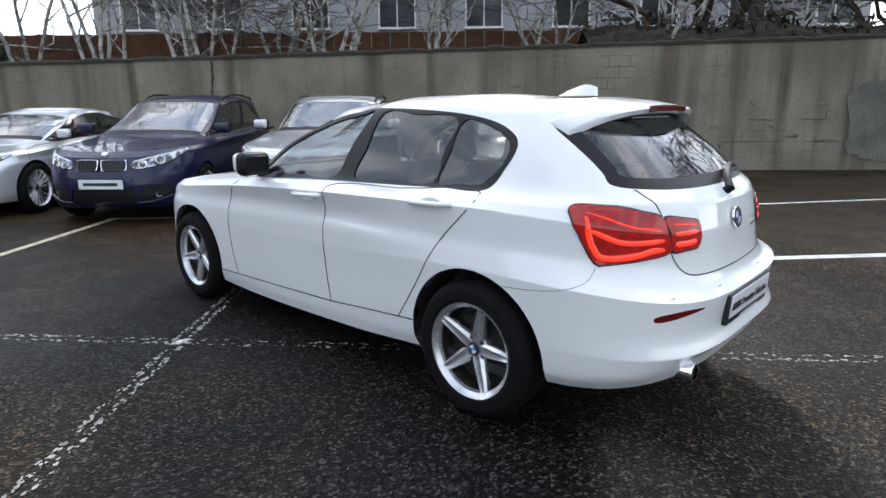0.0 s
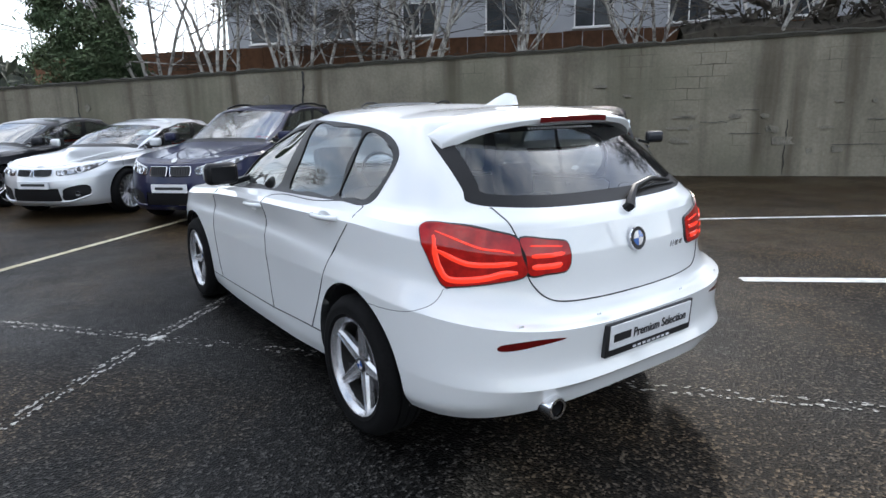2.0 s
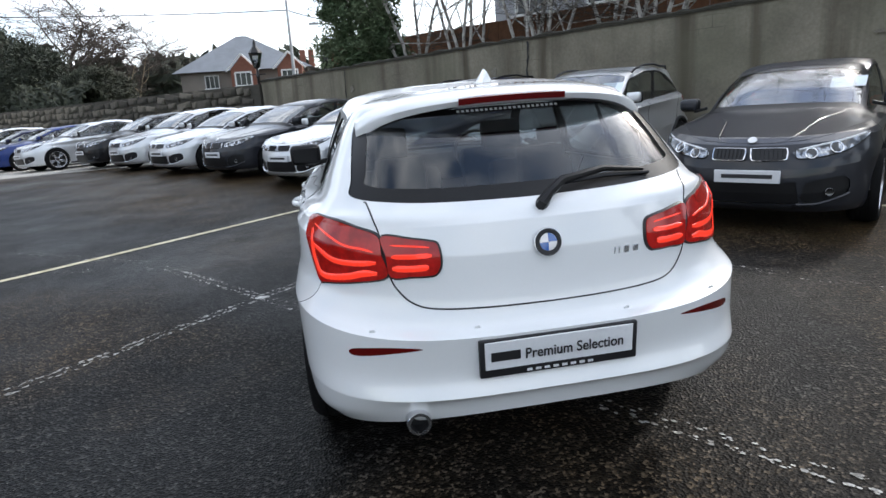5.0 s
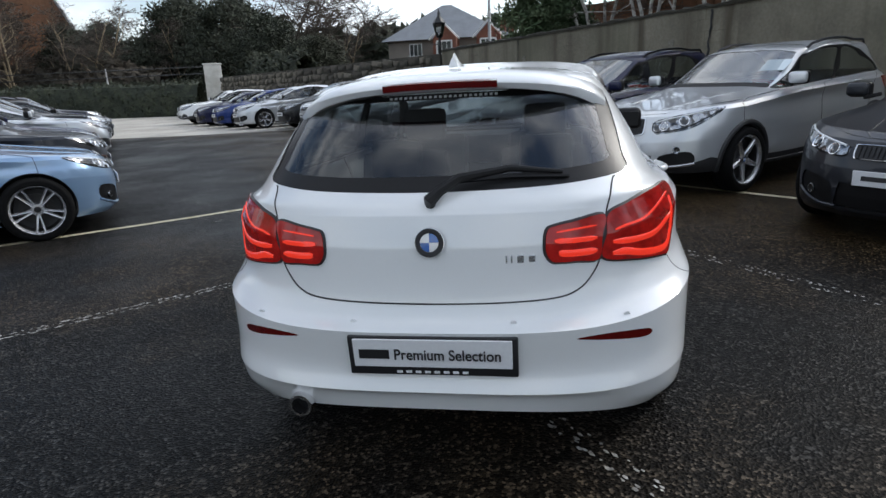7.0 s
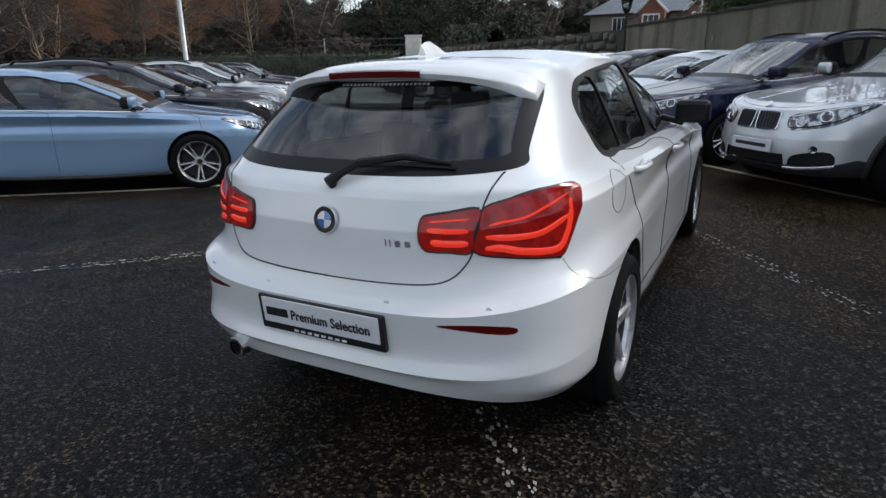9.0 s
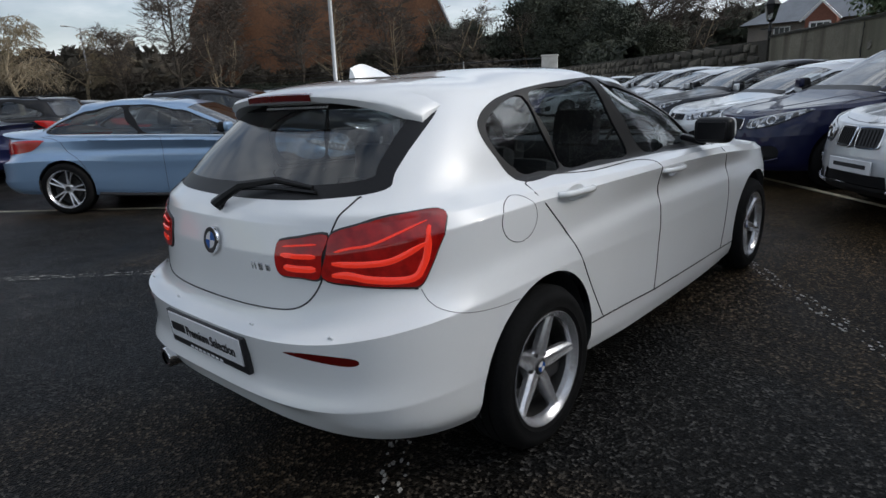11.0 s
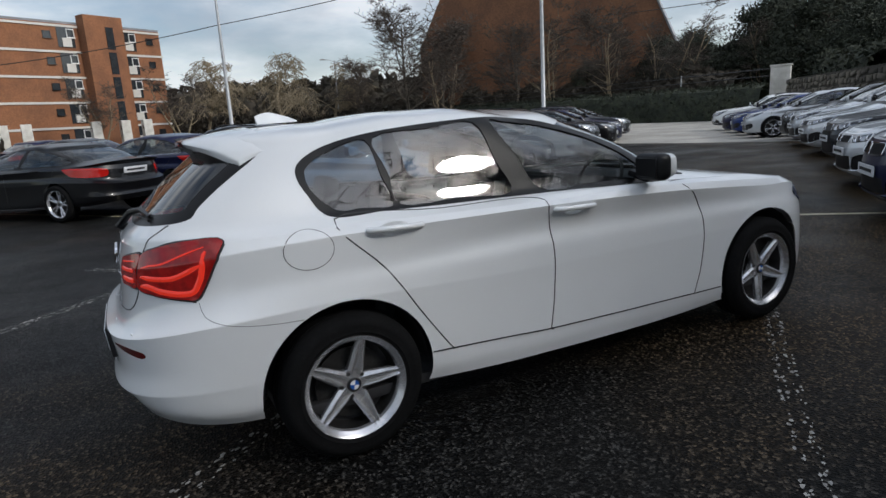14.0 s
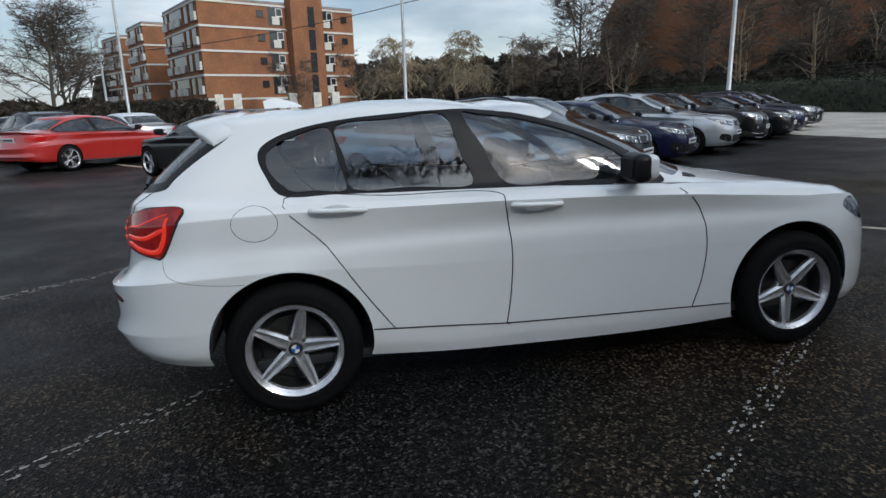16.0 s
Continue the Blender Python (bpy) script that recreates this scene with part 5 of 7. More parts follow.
def tarmac():
    """Wet tarmac: bright and dark chippings in a dark binder, with damp brown patches."""
    m = bpy.data.materials.new("wet_tarmac")
    m.use_nodes = True
    n, l = m.node_tree.nodes, m.node_tree.links
    b = n["Principled BSDF"]
    tc = n.new("ShaderNodeTexCoord")

    def noise_at(scale, detail=4.0, rough=0.6):
        k = n.new("ShaderNodeTexNoise")
        k.inputs["Scale"].default_value, k.inputs["Detail"].default_value, k.inputs["Roughness"].default_value = scale, detail, rough
        l.new(tc.outputs["Object"], k.inputs["Vector"])
        return k

    def ramp(src, *stops):
        r = n.new("ShaderNodeValToRGB")
        while len(r.color_ramp.elements) < len(stops):
            r.color_ramp.elements.new(0.5)
        for e, (p, c) in zip(r.color_ramp.elements, stops):
            e.position, e.color = p, (*c, 1)
        l.new(src, r.inputs["Fac"])
        return r

    vor = n.new("ShaderNodeTexVoronoi")
    vor.inputs["Scale"].default_value = 84
    l.new(tc.outputs["Object"], vor.inputs["Vector"])
    sep = n.new("ShaderNodeSeparateColor")
    l.new(vor.outputs["Color"], sep.inputs["Color"])
    chips = ramp(sep.outputs["Red"], (0.0, (0.0014, 0.00135, 0.0013)), (0.45, (0.0038, 0.0036, 0.0033)), (0.80, (0.0135, 0.0129, 0.0118)), (1.0, (0.066, 0.063, 0.058)))
    dot, up, soil = n.new("ShaderNodeVectorMath"), n.new("ShaderNodeMapRange"), n.new("ShaderNodeMath")
    dot.operation, soil.operation = "DOT_PRODUCT", "ADD"          # more washed-out soil towards the wall
    dot.inputs[1].default_value = (PX, PY, 0)
    l.new(tc.outputs["Object"], dot.inputs[0])
    l.new(dot.outputs["Value"], up.inputs["Value"])
    up.inputs["From Min"].default_value, up.inputs["From Max"].default_value = 0.0, 5.0
    up.inputs["To Min"].default_value, up.inputs["To Max"].default_value = -0.09, 0.22
    l.new(noise_at(.33, 5).outputs["Fac"], soil.inputs[0])
    l.new(up.outputs["Result"], soil.inputs[1])
    patch = ramp(soil.outputs[0], (0.44, (0, 0, 0)), (0.66, (1, 1, 1)))
    brown = n.new("ShaderNodeMix")
    brown.data_type, brown.blend_type = "RGBA", "MIX"
    l.new(patch.outputs["Color"], brown.inputs["Factor"])
    l.new(chips.outputs["Color"], brown.inputs["A"])
    tint = n.new("ShaderNodeMix")
    tint.data_type, tint.blend_type = "RGBA", "MULTIPLY"
    tint.inputs["Factor"].default_value = 1
    l.new(chips.outputs["Color"], tint.inputs["A"])
    tint.inputs["B"].default_value = (3.1, 2.2, 1.25, 1)
    l.new(tint.outputs["Result"], brown.inputs["B"])
    worn = ramp(noise_at(1.7, 6).outputs["Fac"], (0.3, (0.72, 0.72, 0.72)), (0.7, (1.25, 1.25, 1.25)))
    out = n.new("ShaderNodeMix")
    out.data_type, out.blend_type = "RGBA", "MULTIPLY"
    out.inputs["Factor"].default_value = 1
    l.new(brown.outputs["Result"], out.inputs["A"])
    l.new(worn.outputs["Color"], out.inputs["B"])
    l.new(out.outputs["Result"], b.inputs["Base Color"])
    wet = n.new("ShaderNodeMapRange")
    l.new(noise_at(.45, 6).outputs["Fac"], wet.inputs["Value"])
    wet.inputs["From Min"].default_value, wet.inputs["From Max"].default_value = 0.38, 0.66
    wet.inputs["To Min"].default_value, wet.inputs["To Max"].default_value = 0.34, 0.64
    l.new(wet.outputs["Result"], b.inputs["Roughness"])
    bump = n.new("ShaderNodeBump")
    bump.inputs["Strength"].default_value, bump.inputs["Distance"].default_value = 0.55, 0.009
    l.new(vor.outputs["Distance"], bump.inputs["Height"])
    l.new(bump.outputs["Normal"], b.inputs["Normal"])
    b.inputs["Specular IOR Level"].default_value = 0.085
    return m


thing("ground", "dark wet tarmac of a car park with brown damp patches", "ground", kind="structure", me=mesh_of(ground_sheet(), "ground", tarmac()))
line_white = material("road_paint_white", (0.78, 0.78, 0.76), 0.55, vary=0.14, scale=9, fine=120, second=(0.55, 0.54, 0.50))
line_yellow = material("road_paint_yellow", (0.52, 0.40, 0.10), 0.6, vary=0.2, scale=9, fine=120, second=(0.34, 0.26, 0.08))
line_cream = material("road_paint_cream", (0.58, 0.53, 0.38), 0.6, vary=0.2, scale=9, fine=120, second=(0.40, 0.35, 0.22))
line_worn = material("worn_road_paint", (0.44, 0.43, 0.40), 0.7, vary=0.3, scale=14, fine=160, second=(0.22, 0.212, 0.195))


def strip(bm, a, b, width, lift=0.005):
    """A painted stripe that follows the tarmac."""
    a, b = Vector(a), Vector(b)
    n = max(2, int((b - a).length / .6))
    side = Vector((-(b - a).y, (b - a).x)).normalized() * width / 2
    prev = None
    for i in range(n + 1):
        c = a.lerp(b, i / n)
        cur = [bm.verts.new((p.x, p.y, ground_z(p.x, p.y) + lift)) for p in (c - side, c + side)]
        if prev:
            bm.faces.new((prev[0], cur[0], cur[1], prev[1]))
        prev = cur


def worn_strip(bm, a, b, width, keep, rng):
    """What is left of an old stripe: flakes of paint along its two edges."""
    a, b = Vector(a), Vector(b)
    d = (b - a).normalized()
    side = Vector((-d.y, d.x))
    s, length = 0.0, (b - a).length
    while s < length:
        for _ in range(9):
            if rng.random() < keep:
                c = a + d * (s + rng.uniform(-.03, .03)) + side * rng.choice((-1, 1)) * width * rng.uniform(.15, .5)
                r, n = rng.uniform(.003, .013), rng.randint(4, 6)
                ring = []
                for k in range(n):
                    t = 2 * math.pi * k / n
                    q = c + d * math.cos(t) * r * rng.uniform(.8, 1.9) + side * math.sin(t) * r * rng.uniform(.5, 1.0)
                    ring.append(bm.verts.new((q.x, q.y, ground_z(q.x, q.y) + .004)))
                bm.faces.new(ring)
        s += .030


def marking(a, b, width, mat, label):
    bm = bmesh.new()
    strip(bm, a, b, width)
    thing("road_marking", label, "road marking", kind="structure", me=mesh_of(bm, "road_marking", mat, False))


def old_marking(a, b, keep, seed, width=.10):
    bm = bmesh.new()
    worn_strip(bm, a, b, width, keep, random.Random(seed))
    thing("worn_marking", "worn flaking remains of a painted bay line", "road marking", kind="stuff", me=mesh_of(bm, "worn_marking", line_worn, False))


marking((-14.5, -4.9), (-3.6, 3.55), .09, line_cream, "cream painted line along the bays")
marking((-3.6, 3.55), (-.12, 6.52), .09, line_cream, "cream painted line beside the white hatchback")
marking((-.16, 6.60), (2.0, 4.55), .08, line_cream, "cream painted line across the bay fronts")
marking((2.0, 4.55), (4.6, 2.26), .08, line_cream, "cream painted line before the silver off-roader")
marking((4.6, 2.26), (9.6, -1.4), .085, line_white, "white painted line before the concrete wall")
marking((4.84, 2.14), (8.0, 4.95), .12, line_yellow, "yellow painted bay line up to the wall")
marking((2.77, .22), (5.6, -2.3), .125, line_white, "bright white painted line")
marking((-26.0, -14.0), (-14.5, -4.9), .09, line_cream, "cream painted line before the red saloon")
for i, (a1, b1, keep) in enumerate((((-4.6, -1.25), (-1.36, 1.86), .42), ((-1.36, 1.86), (-.5, 2.65), .55), ((-2.4, 3.15), (-1.36, 1.86), .35), ((-1.36, 1.86), (.75, -.80), .22), ((.75, -.80), (1.9, -2.2), .30),
                                     ((.55, 3.1), (2.05, 1.22), .26), ((2.05, 1.22), (2.77, .22), .10), ((-3.2, -1.0), (-1.4, -3.0), .40), ((-3.6, 3.5), (-2.4, 3.15), .1), ((-4.3, 4.6), (-2.6, 3.4), .16), ((-1.4, -3.0), (-.2, -4.4), .16))):
    old_marking(a1, b1, keep, 40 + i)
bm = bmesh.new()
bmesh.ops.create_icosphere(bm, subdivisions=2, radius=.04, matrix=Matrix.Translation((-1.36, 1.86, ground_z(-1.36, 1.86))) @ Matrix.Diagonal((1.3, .9, .10, 1)))
thing("paint_blob", "blob of white paint where the old lines cross", "road marking", kind="structure", me=mesh_of(bm, "paint_blob", line_white))

# ---- pale concrete apron beyond the car park ----
apron_mat = material("pale_concrete", (0.40, 0.38, 0.34), 0.75, vary=0.15, scale=.5, fine=6, second=(0.27, 0.255, 0.225))
apron = thing("apron", "pale worn concrete apron before the hedge", "pavement", kind="structure")
slab_rng = random.Random(3)
for i in range(9):
    for j in range(4):
        x0, y0 = -52 + 5.2 * i, 15.75 + 5.0 * j
        bm = bmesh.new()
        xs, ys = np.linspace(x0 + .01, x0 + 5.19, 4), np.linspace(y0 + .01, y0 + 4.99, 4)
        v = [[bm.verts.new((x, y, ground_z(x, y) + .008)) for y in ys] for x in xs]
        for a1 in range(3):
            for b1 in range(3):
                bm.faces.new((v[a1][b1], v[a1 + 1][b1], v[a1 + 1][b1 + 1], v[a1][b1 + 1]))
        part("slab", bm, apron_mat, apron, smooth=False)


# ---- the long concrete wall ----
def wall_material(name, base, dark, green):
    """Old render: streaks that run down, damp blotches and a green bloom."""
    m = material(name, base, 0.92, vary=0.12, scale=.9, fine=18, bump=0.5, bump_scale=22, second=[c * .72 for c in base], spec=.25)
    n, l = m.node_tree.nodes, m.node_tree.links
    b = n["Principled BSDF"]
    src = b.inputs["Base Color"].links[0].from_socket
    tc, mp, st, rp = n.new("ShaderNodeTexCoord"), n.new("ShaderNodeMapping"), n.new("ShaderNodeTexNoise"), n.new("ShaderNodeValToRGB")
    mp.inputs["Scale"].default_value = (1.9, 1.9, .12)
    st.inputs["Scale"].default_value, st.inputs["Detail"].default_value = 1.0, 6.0
    rp.color_ramp.elements[0].position, rp.color_ramp.elements[1].position = 0.50, 0.70
    l.new(tc.outputs["Object"], mp.inputs["Vector"])
    l.new(mp.outputs["Vector"], st.inputs["Vector"])
    l.new(st.outputs["Fac"], rp.inputs["Fac"])
    last = src
    for color, fac_socket in ((dark, rp.outputs["Color"]), (green, None)):
        mx = n.new("ShaderNodeMix")
        mx.data_type = "RGBA"
        if fac_socket is None:
            g, gr = n.new("ShaderNodeTexNoise"), n.new("ShaderNodeValToRGB")
            g.inputs["Scale"].default_value, g.inputs["Detail"].default_value = .42, 8.0
            gr.color_ramp.elements[0].position, gr.color_ramp.elements[1].position = 0.47, 0.70
            gr.color_ramp.elements[1].color = (.8, .8, .8, 1)
            l.new(tc.outputs["Object"], g.inputs["Vector"])
            l.new(g.outputs["Fac"], gr.inputs["Fac"])
            fac_socket = gr.outputs["Color"]
        l.new(fac_socket, mx.inputs["Factor"])
        l.new(last, mx.inputs["A"])
        mx.inputs["B"].default_value = (*color, 1)
        last = mx.outputs["Result"]
    # the joints of the blocks show through where the render is thin
    dq, sp, cb, br, pn, pr, fm = (n.new("ShaderNode" + k) for k in ("VectorMath", "SeparateXYZ", "CombineXYZ", "TexBrick", "TexNoise", "ValToRGB", "Math"))
    dq.operation, fm.operation = "DOT_PRODUCT", "MULTIPLY"
    dq.inputs[1].default_value = (PY, -PX, 0)
    l.new(tc.outputs["Object"], dq.inputs[0])
    l.new(tc.outputs["Object"], sp.inputs[0])
    l.new(dq.outputs["Value"], cb.inputs[0])
    l.new(sp.outputs["Z"], cb.inputs[1])
    wob, wadd = n.new("ShaderNodeTexNoise"), n.new("ShaderNodeMix")
    wob.inputs["Scale"].default_value, wob.inputs["Detail"].default_value = 2.2, 5.0
    l.new(cb.outputs[0], wob.inputs["Vector"])
    wadd.data_type, wadd.blend_type = "RGBA", "ADD"
    wadd.inputs["Factor"].default_value = .07
    l.new(cb.outputs[0], wadd.inputs["A"])
    l.new(wob.outputs["Color"], wadd.inputs["B"])
    l.new(wadd.outputs["Result"], br.inputs["Vector"])
    br.inputs["Scale"].default_value, br.inputs["Brick Width"].default_value, br.inputs["Row Height"].default_value = 1.0, .45, .225
    br.inputs["Mortar Size"].default_value, br.inputs["Mortar Smooth"].default_value = .012, .6
    pn.inputs["Scale"].default_value, pn.inputs["Detail"].default_value = .75, 6.0
    l.new(tc.outputs["Object"], pn.inputs["Vector"])
    pr.color_ramp.elements[0].position, pr.color_ramp.elements[1].position = .54, .74
    l.new(pn.outputs["Fac"], pr.inputs["Fac"])
    l.new(br.outputs["Fac"], fm.inputs[0])
    l.new(pr.outputs["Color"], fm.inputs[1])
    jm = n.new("ShaderNodeMix")
    jm.data_type = "RGBA"
    jm.inputs["B"].default_value = (*[c * .9 for c in dark], 1)
    l.new(fm.outputs[0], jm.inputs["Factor"])
    l.new(last, jm.inputs["A"])
    l.new(jm.outputs["Result"], b.inputs["Base Color"])
    return m


con = wall_material("weathered_concrete", (0.235, 0.216, 0.168), (0.080, 0.069, 0.050), (0.132, 0.130, 0.092))
moss = material("dark_moss", (0.035, 0.032, 0.022), 0.95, vary=0.3, scale=5, fine=40, bump=0.8, bump_scale=30)
WALL_P, WALL_A, WALL_B = 10.1, -15.8, 26.0


def wall_top(q):
    return 2.80 + .022 * q


def wall_long():
    bm = bmesh.new()
    qs, zs = np.linspace(WALL_A, WALL_B, 120), np.linspace(0, 1, 14)
    grid = []
    for q in qs:
        x, y = lot(WALL_P, q)
        z0 = ground_z(x, y) - .1
        col = []
        for k in zs:
            z = z0 + (wall_top(q) - z0) * k
            d = .018 * noise.noise((q * .8, z * 1.2, 3.0)) + .006 * noise.noise((q * 4, z * 5, 1.0))
            x2, y2 = lot(WALL_P + d, q)
            col.append(bm.verts.new((x2, y2, z)))
        x2, y2 = lot(WALL_P + .3, q)
        col.append(bm.verts.new((x2, y2, wall_top(q))))
        col.append(bm.verts.new((x2, y2, z0)))
        grid.append(col)
    for u, w in zip(grid, grid[1:]):
        for j in range(len(u) - 1):
            bm.faces.new((u[j], w[j], w[j + 1], u[j + 1]))
    bm.faces.new(grid[0])
    bmesh.ops.recalc_face_normals(bm, faces=bm.faces)
    return bm


wall_north = thing("wall_north", "stained rendered concrete wall behind the parked cars", "wall", kind="structure", me=mesh_of(wall_long(), "wall_north", con))
bm = bmesh.new()
rng = random.Random(5)
prev = None
for q in np.linspace(WALL_A, WALL_B, 260):
    h, d = .05 + .05 * noise.noise((q * 2.2, 0, 0)) + .03 * rng.random(), .03 * noise.noise((q * 3, 9, 0))
    ring = []
    for dp, dz in ((-.035 + d, -.012), (-.03 + d, h * .7), (.10, h + .02), (.3, h), (.33, -.01)):
        x, y = lot(WALL_P + dp, q)
        ring.append(bm.verts.new((x, y, wall_top(q) + dz)))
    if prev:
        for j in range(4):
            bm.faces.new((prev[j], ring[j], ring[j + 1], prev[j + 1]))
    prev = ring
part("coping", bm, moss, wall_north, "dark mossy coping")
# shallow patches where the render has come off, the long crack and the darker repair
bare = material("bare_blockwork", (0.20, 0.185, 0.15), 0.95, vary=0.25, scale=6, fine=60, bump=0.6, bump_scale=60)
repair = material("damp_repair", (0.095, 0.10, 0.085), 0.9, vary=0.25, scale=1.6, fine=30, bump=0.4, bump_scale=30, second=(0.15, 0.15, 0.125))
rng = random.Random(11)


def wall_patch(q, z, w, h, mat, name, label, n=14, jag=.25, depth=.012):
    bm = bmesh.new()
    ring = []
    for k in range(n):
        t = 2 * math.pi * k / n
        c, s = math.cos(t), math.sin(t)
        kx = math.copysign(abs(c) ** .45, c) * (1 + rng.uniform(-jag, jag))
        kz = math.copysign(abs(s) ** .45, s) * (1 + rng.uniform(-jag, jag))
        x, y = lot(WALL_P - .022 - depth * .3, q + kx * w / 2)
        ring.append(bm.verts.new((x, y, z + kz * h / 2)))
    bm.faces.new(ring)
    r = bmesh.ops.extrude_face_region(bm, geom=list(bm.faces))
    back = Vector((PX, PY, 0)) * .05
    for v in r["geom"]:
        if isinstance(v, bmesh.types.BMVert):
            v.co += back
    bmesh.ops.recalc_face_normals(bm, faces=bm.faces)
    part(name, bm, mat, wall_north, label, smooth=False)


wall_patch(9.6, 1.30, 3.6, 1.75, repair, "repair_patch", "darker damp repair on the wall", 40, .06)
for _ in range(22):
    q0, z0 = rng.uniform(2.2, 7.4), rng.choice((.75, .98, 1.21, 1.44, 1.67))
    wall_patch(q0, z0 + rng.uniform(-.03, .03), rng.uniform(.05, .38), rng.uniform(.04, .17), bare, "bare_patch", "patch where render has fallen off blockwork", 10, .35)
for _ in range(14):
    wall_patch(rng.uniform(-13, 2), rng.uniform(.9, 2.2), rng.uniform(.06, .3), rng.uniform(.05, .22), bare, "bare_patch", "dark blemish in the render", 9, .4)


def wall_crack(q, z_hi, z_lo, width, seed):
    r = random.Random(seed)
    bm = bmesh.new()
    pts, z, qq = [], z_hi, q
    while z > z_lo:
        x, y = lot(WALL_P - .018, qq)
        pts.append((x, y, z))
        z -= r.uniform(.05, .12)
        qq += r.uniform(-.025, .025)
    tube(bm, pts, width, 5, taper=[width * r.uniform(.5, 1.3) for _ in pts])
    part("crack", bm, M["ink"], wall_north, "dark crack down the wall")


wall_crack(-5.75, 2.62, 1.2, .022, 1)
wall_crack(-11.8, 2.5, 1.4, .012, 2)
wall_crack(4.3, 1.35, .25, .008, 3)
for k in range(7):
    q0 = rng.uniform(2.4, 7.2)
    zz = rng.choice((.87, 1.10, 1.33, 1.56))
    bm = tube(bmesh.new(), [(*lot(WALL_P - .017, q0 + dq), zz + rng.uniform(-.01, .01)) for dq in np.linspace(0, rng.uniform(.4, 1.0), 6)], .006, 4)
    part("crack", bm, M["ink"], wall_north, "open joint between blocks")
leaf_litter = material("wet_litter", (0.03, 0.02, 0.012), 0.9, vary=0.4, scale=8, fine=60)
bm = bmesh.new()
for _ in range(900):
    q, dp = rng.uniform(1.5, 20), abs(rng.gauss(0, .5))
    x, y = lot(WALL_P - .06 - dp, q)
    r0 = rng.uniform(.012, .04)
    t0 = rng.uniform(0, 6.28)
    bm.faces.new([bm.verts.new((x + r0 * math.cos(t0 + k * 2.1), y + r0 * math.sin(t0 + k * 2.1), ground_z(x, y) + .006 + rng.uniform(0, .02))) for k in range(3)])
thing("leaf_litter", "dark wet leaves and soil along the wall's foot", "litter", kind="stuff", me=mesh_of(bm, "leaf_litter", leaf_litter, False))


# ---- stone wall, gate pillar, cone and hedge at the far end ----
stone = material("rubble_stone", (0.13, 0.115, 0.092), 0.95, vary=0.3, scale=3, fine=40, bump=0.8, bump_scale=30, second=(0.05, 0.048, 0.036), rand=.45)
mortar = material("old_mortar", (0.060, 0.055, 0.044), 0.95, vary=0.2, scale=5, fine=60, bump=0.5)
stone_wall = thing("wall_stone", "old rubble stone wall with ivy beyond the row of cars", "wall", kind="structure")
A0, B0 = Vector((-3.2, 18.6)), Vector((-20.6, 35.7))
sd = (B0 - A0).normalized()
sn = Vector((sd.y, -sd.x))
if sn.dot(Vector((0, 1))) < 0:
    sn = -sn
slen = (B0 - A0).length
ang = math.degrees(math.atan2(sd.y, sd.x))
part("wall_core", new_box(slen, .4, 2.5, Matrix.Translation((*((A0 + B0) / 2 + sn * .25), 1.15)) @ pose(0, 0, 0, 0, 0, ang)), mortar, stone_wall, "mortar core", smooth=False)
stone_mesh = [mesh_of(new_box(.62, .16, .26, Matrix(), .035, 2), "stone", stone) for _ in range(1)]
for course in range(8):
    s = rng.uniform(.1, .5)
    while s < slen - .3 and course * 100 < 900:
        w = rng.uniform(.3, 1.0)
        c = A0 + sd * (s + w / 2) + sn * (.06 + rng.uniform(-.02, .02))
        st = new("stone", stone_mesh[0])
        st.parent = stone_wall
        st.matrix_basis = Matrix.Translation((c.x, c.y, .05 + .29 * course + .13 + rng.uniform(-.05, .05))) @ pose(0, 0, 0, rng.uniform(-6, 6), rng.uniform(-9, 9), ang) @ Matrix.Diagonal((w / .66, 1, rng.uniform(.6, 1.1), 1))
        s += w + .03
white_wall = material("pale_render", (0.62, 0.60, 0.55), 0.85, vary=0.1, scale=1.5, fine=20, second=(0.48, 0.46, 0.41))
pillar = thing("gate_pillar", "pale rendered gate pillar beside the hedge", "pillar")
part("shaft", new_box(1.1, .5, 3.25, Matrix.Translation((-21.3, 36.1, 1.6)) @ pose(0, 0, 0, 0, 0, 28), .03), white_wall, pillar)
part("cap", new_box(1.2, .6, .10, Matrix.Translation((-21.3, 36.1, 3.28)) @ pose(0, 0, 0, 0, 0, 28), .02), white_wall, pillar)
cone_red = material("cone_orange", (0.55, 0.07, 0.03), 0.5, vary=0.1)
cone_pose = Matrix.Translation((-17.2, 31.6, ground_z(-17.2, 31.6)))
cone = thing("traffic_cone", "orange traffic cone with a white band", "traffic cone", cone_pose)
part("cone_body", lathe(bmesh.new(), [(.16, .04), (.13, .25), (.095, .45), (.05, .72), (.03, .75), (.001, .75)], 20), cone_red, cone)
part("band", lathe(bmesh.new(), [(.128, .28), (.098, .46)], 20, Matrix.Diagonal((1.02, 1.02, 1, 1))), line_white, cone, "white band")
part("base", new_box(.40, .40, .045, Matrix.Translation((0, 0, .022)), .012), cone_red, cone)


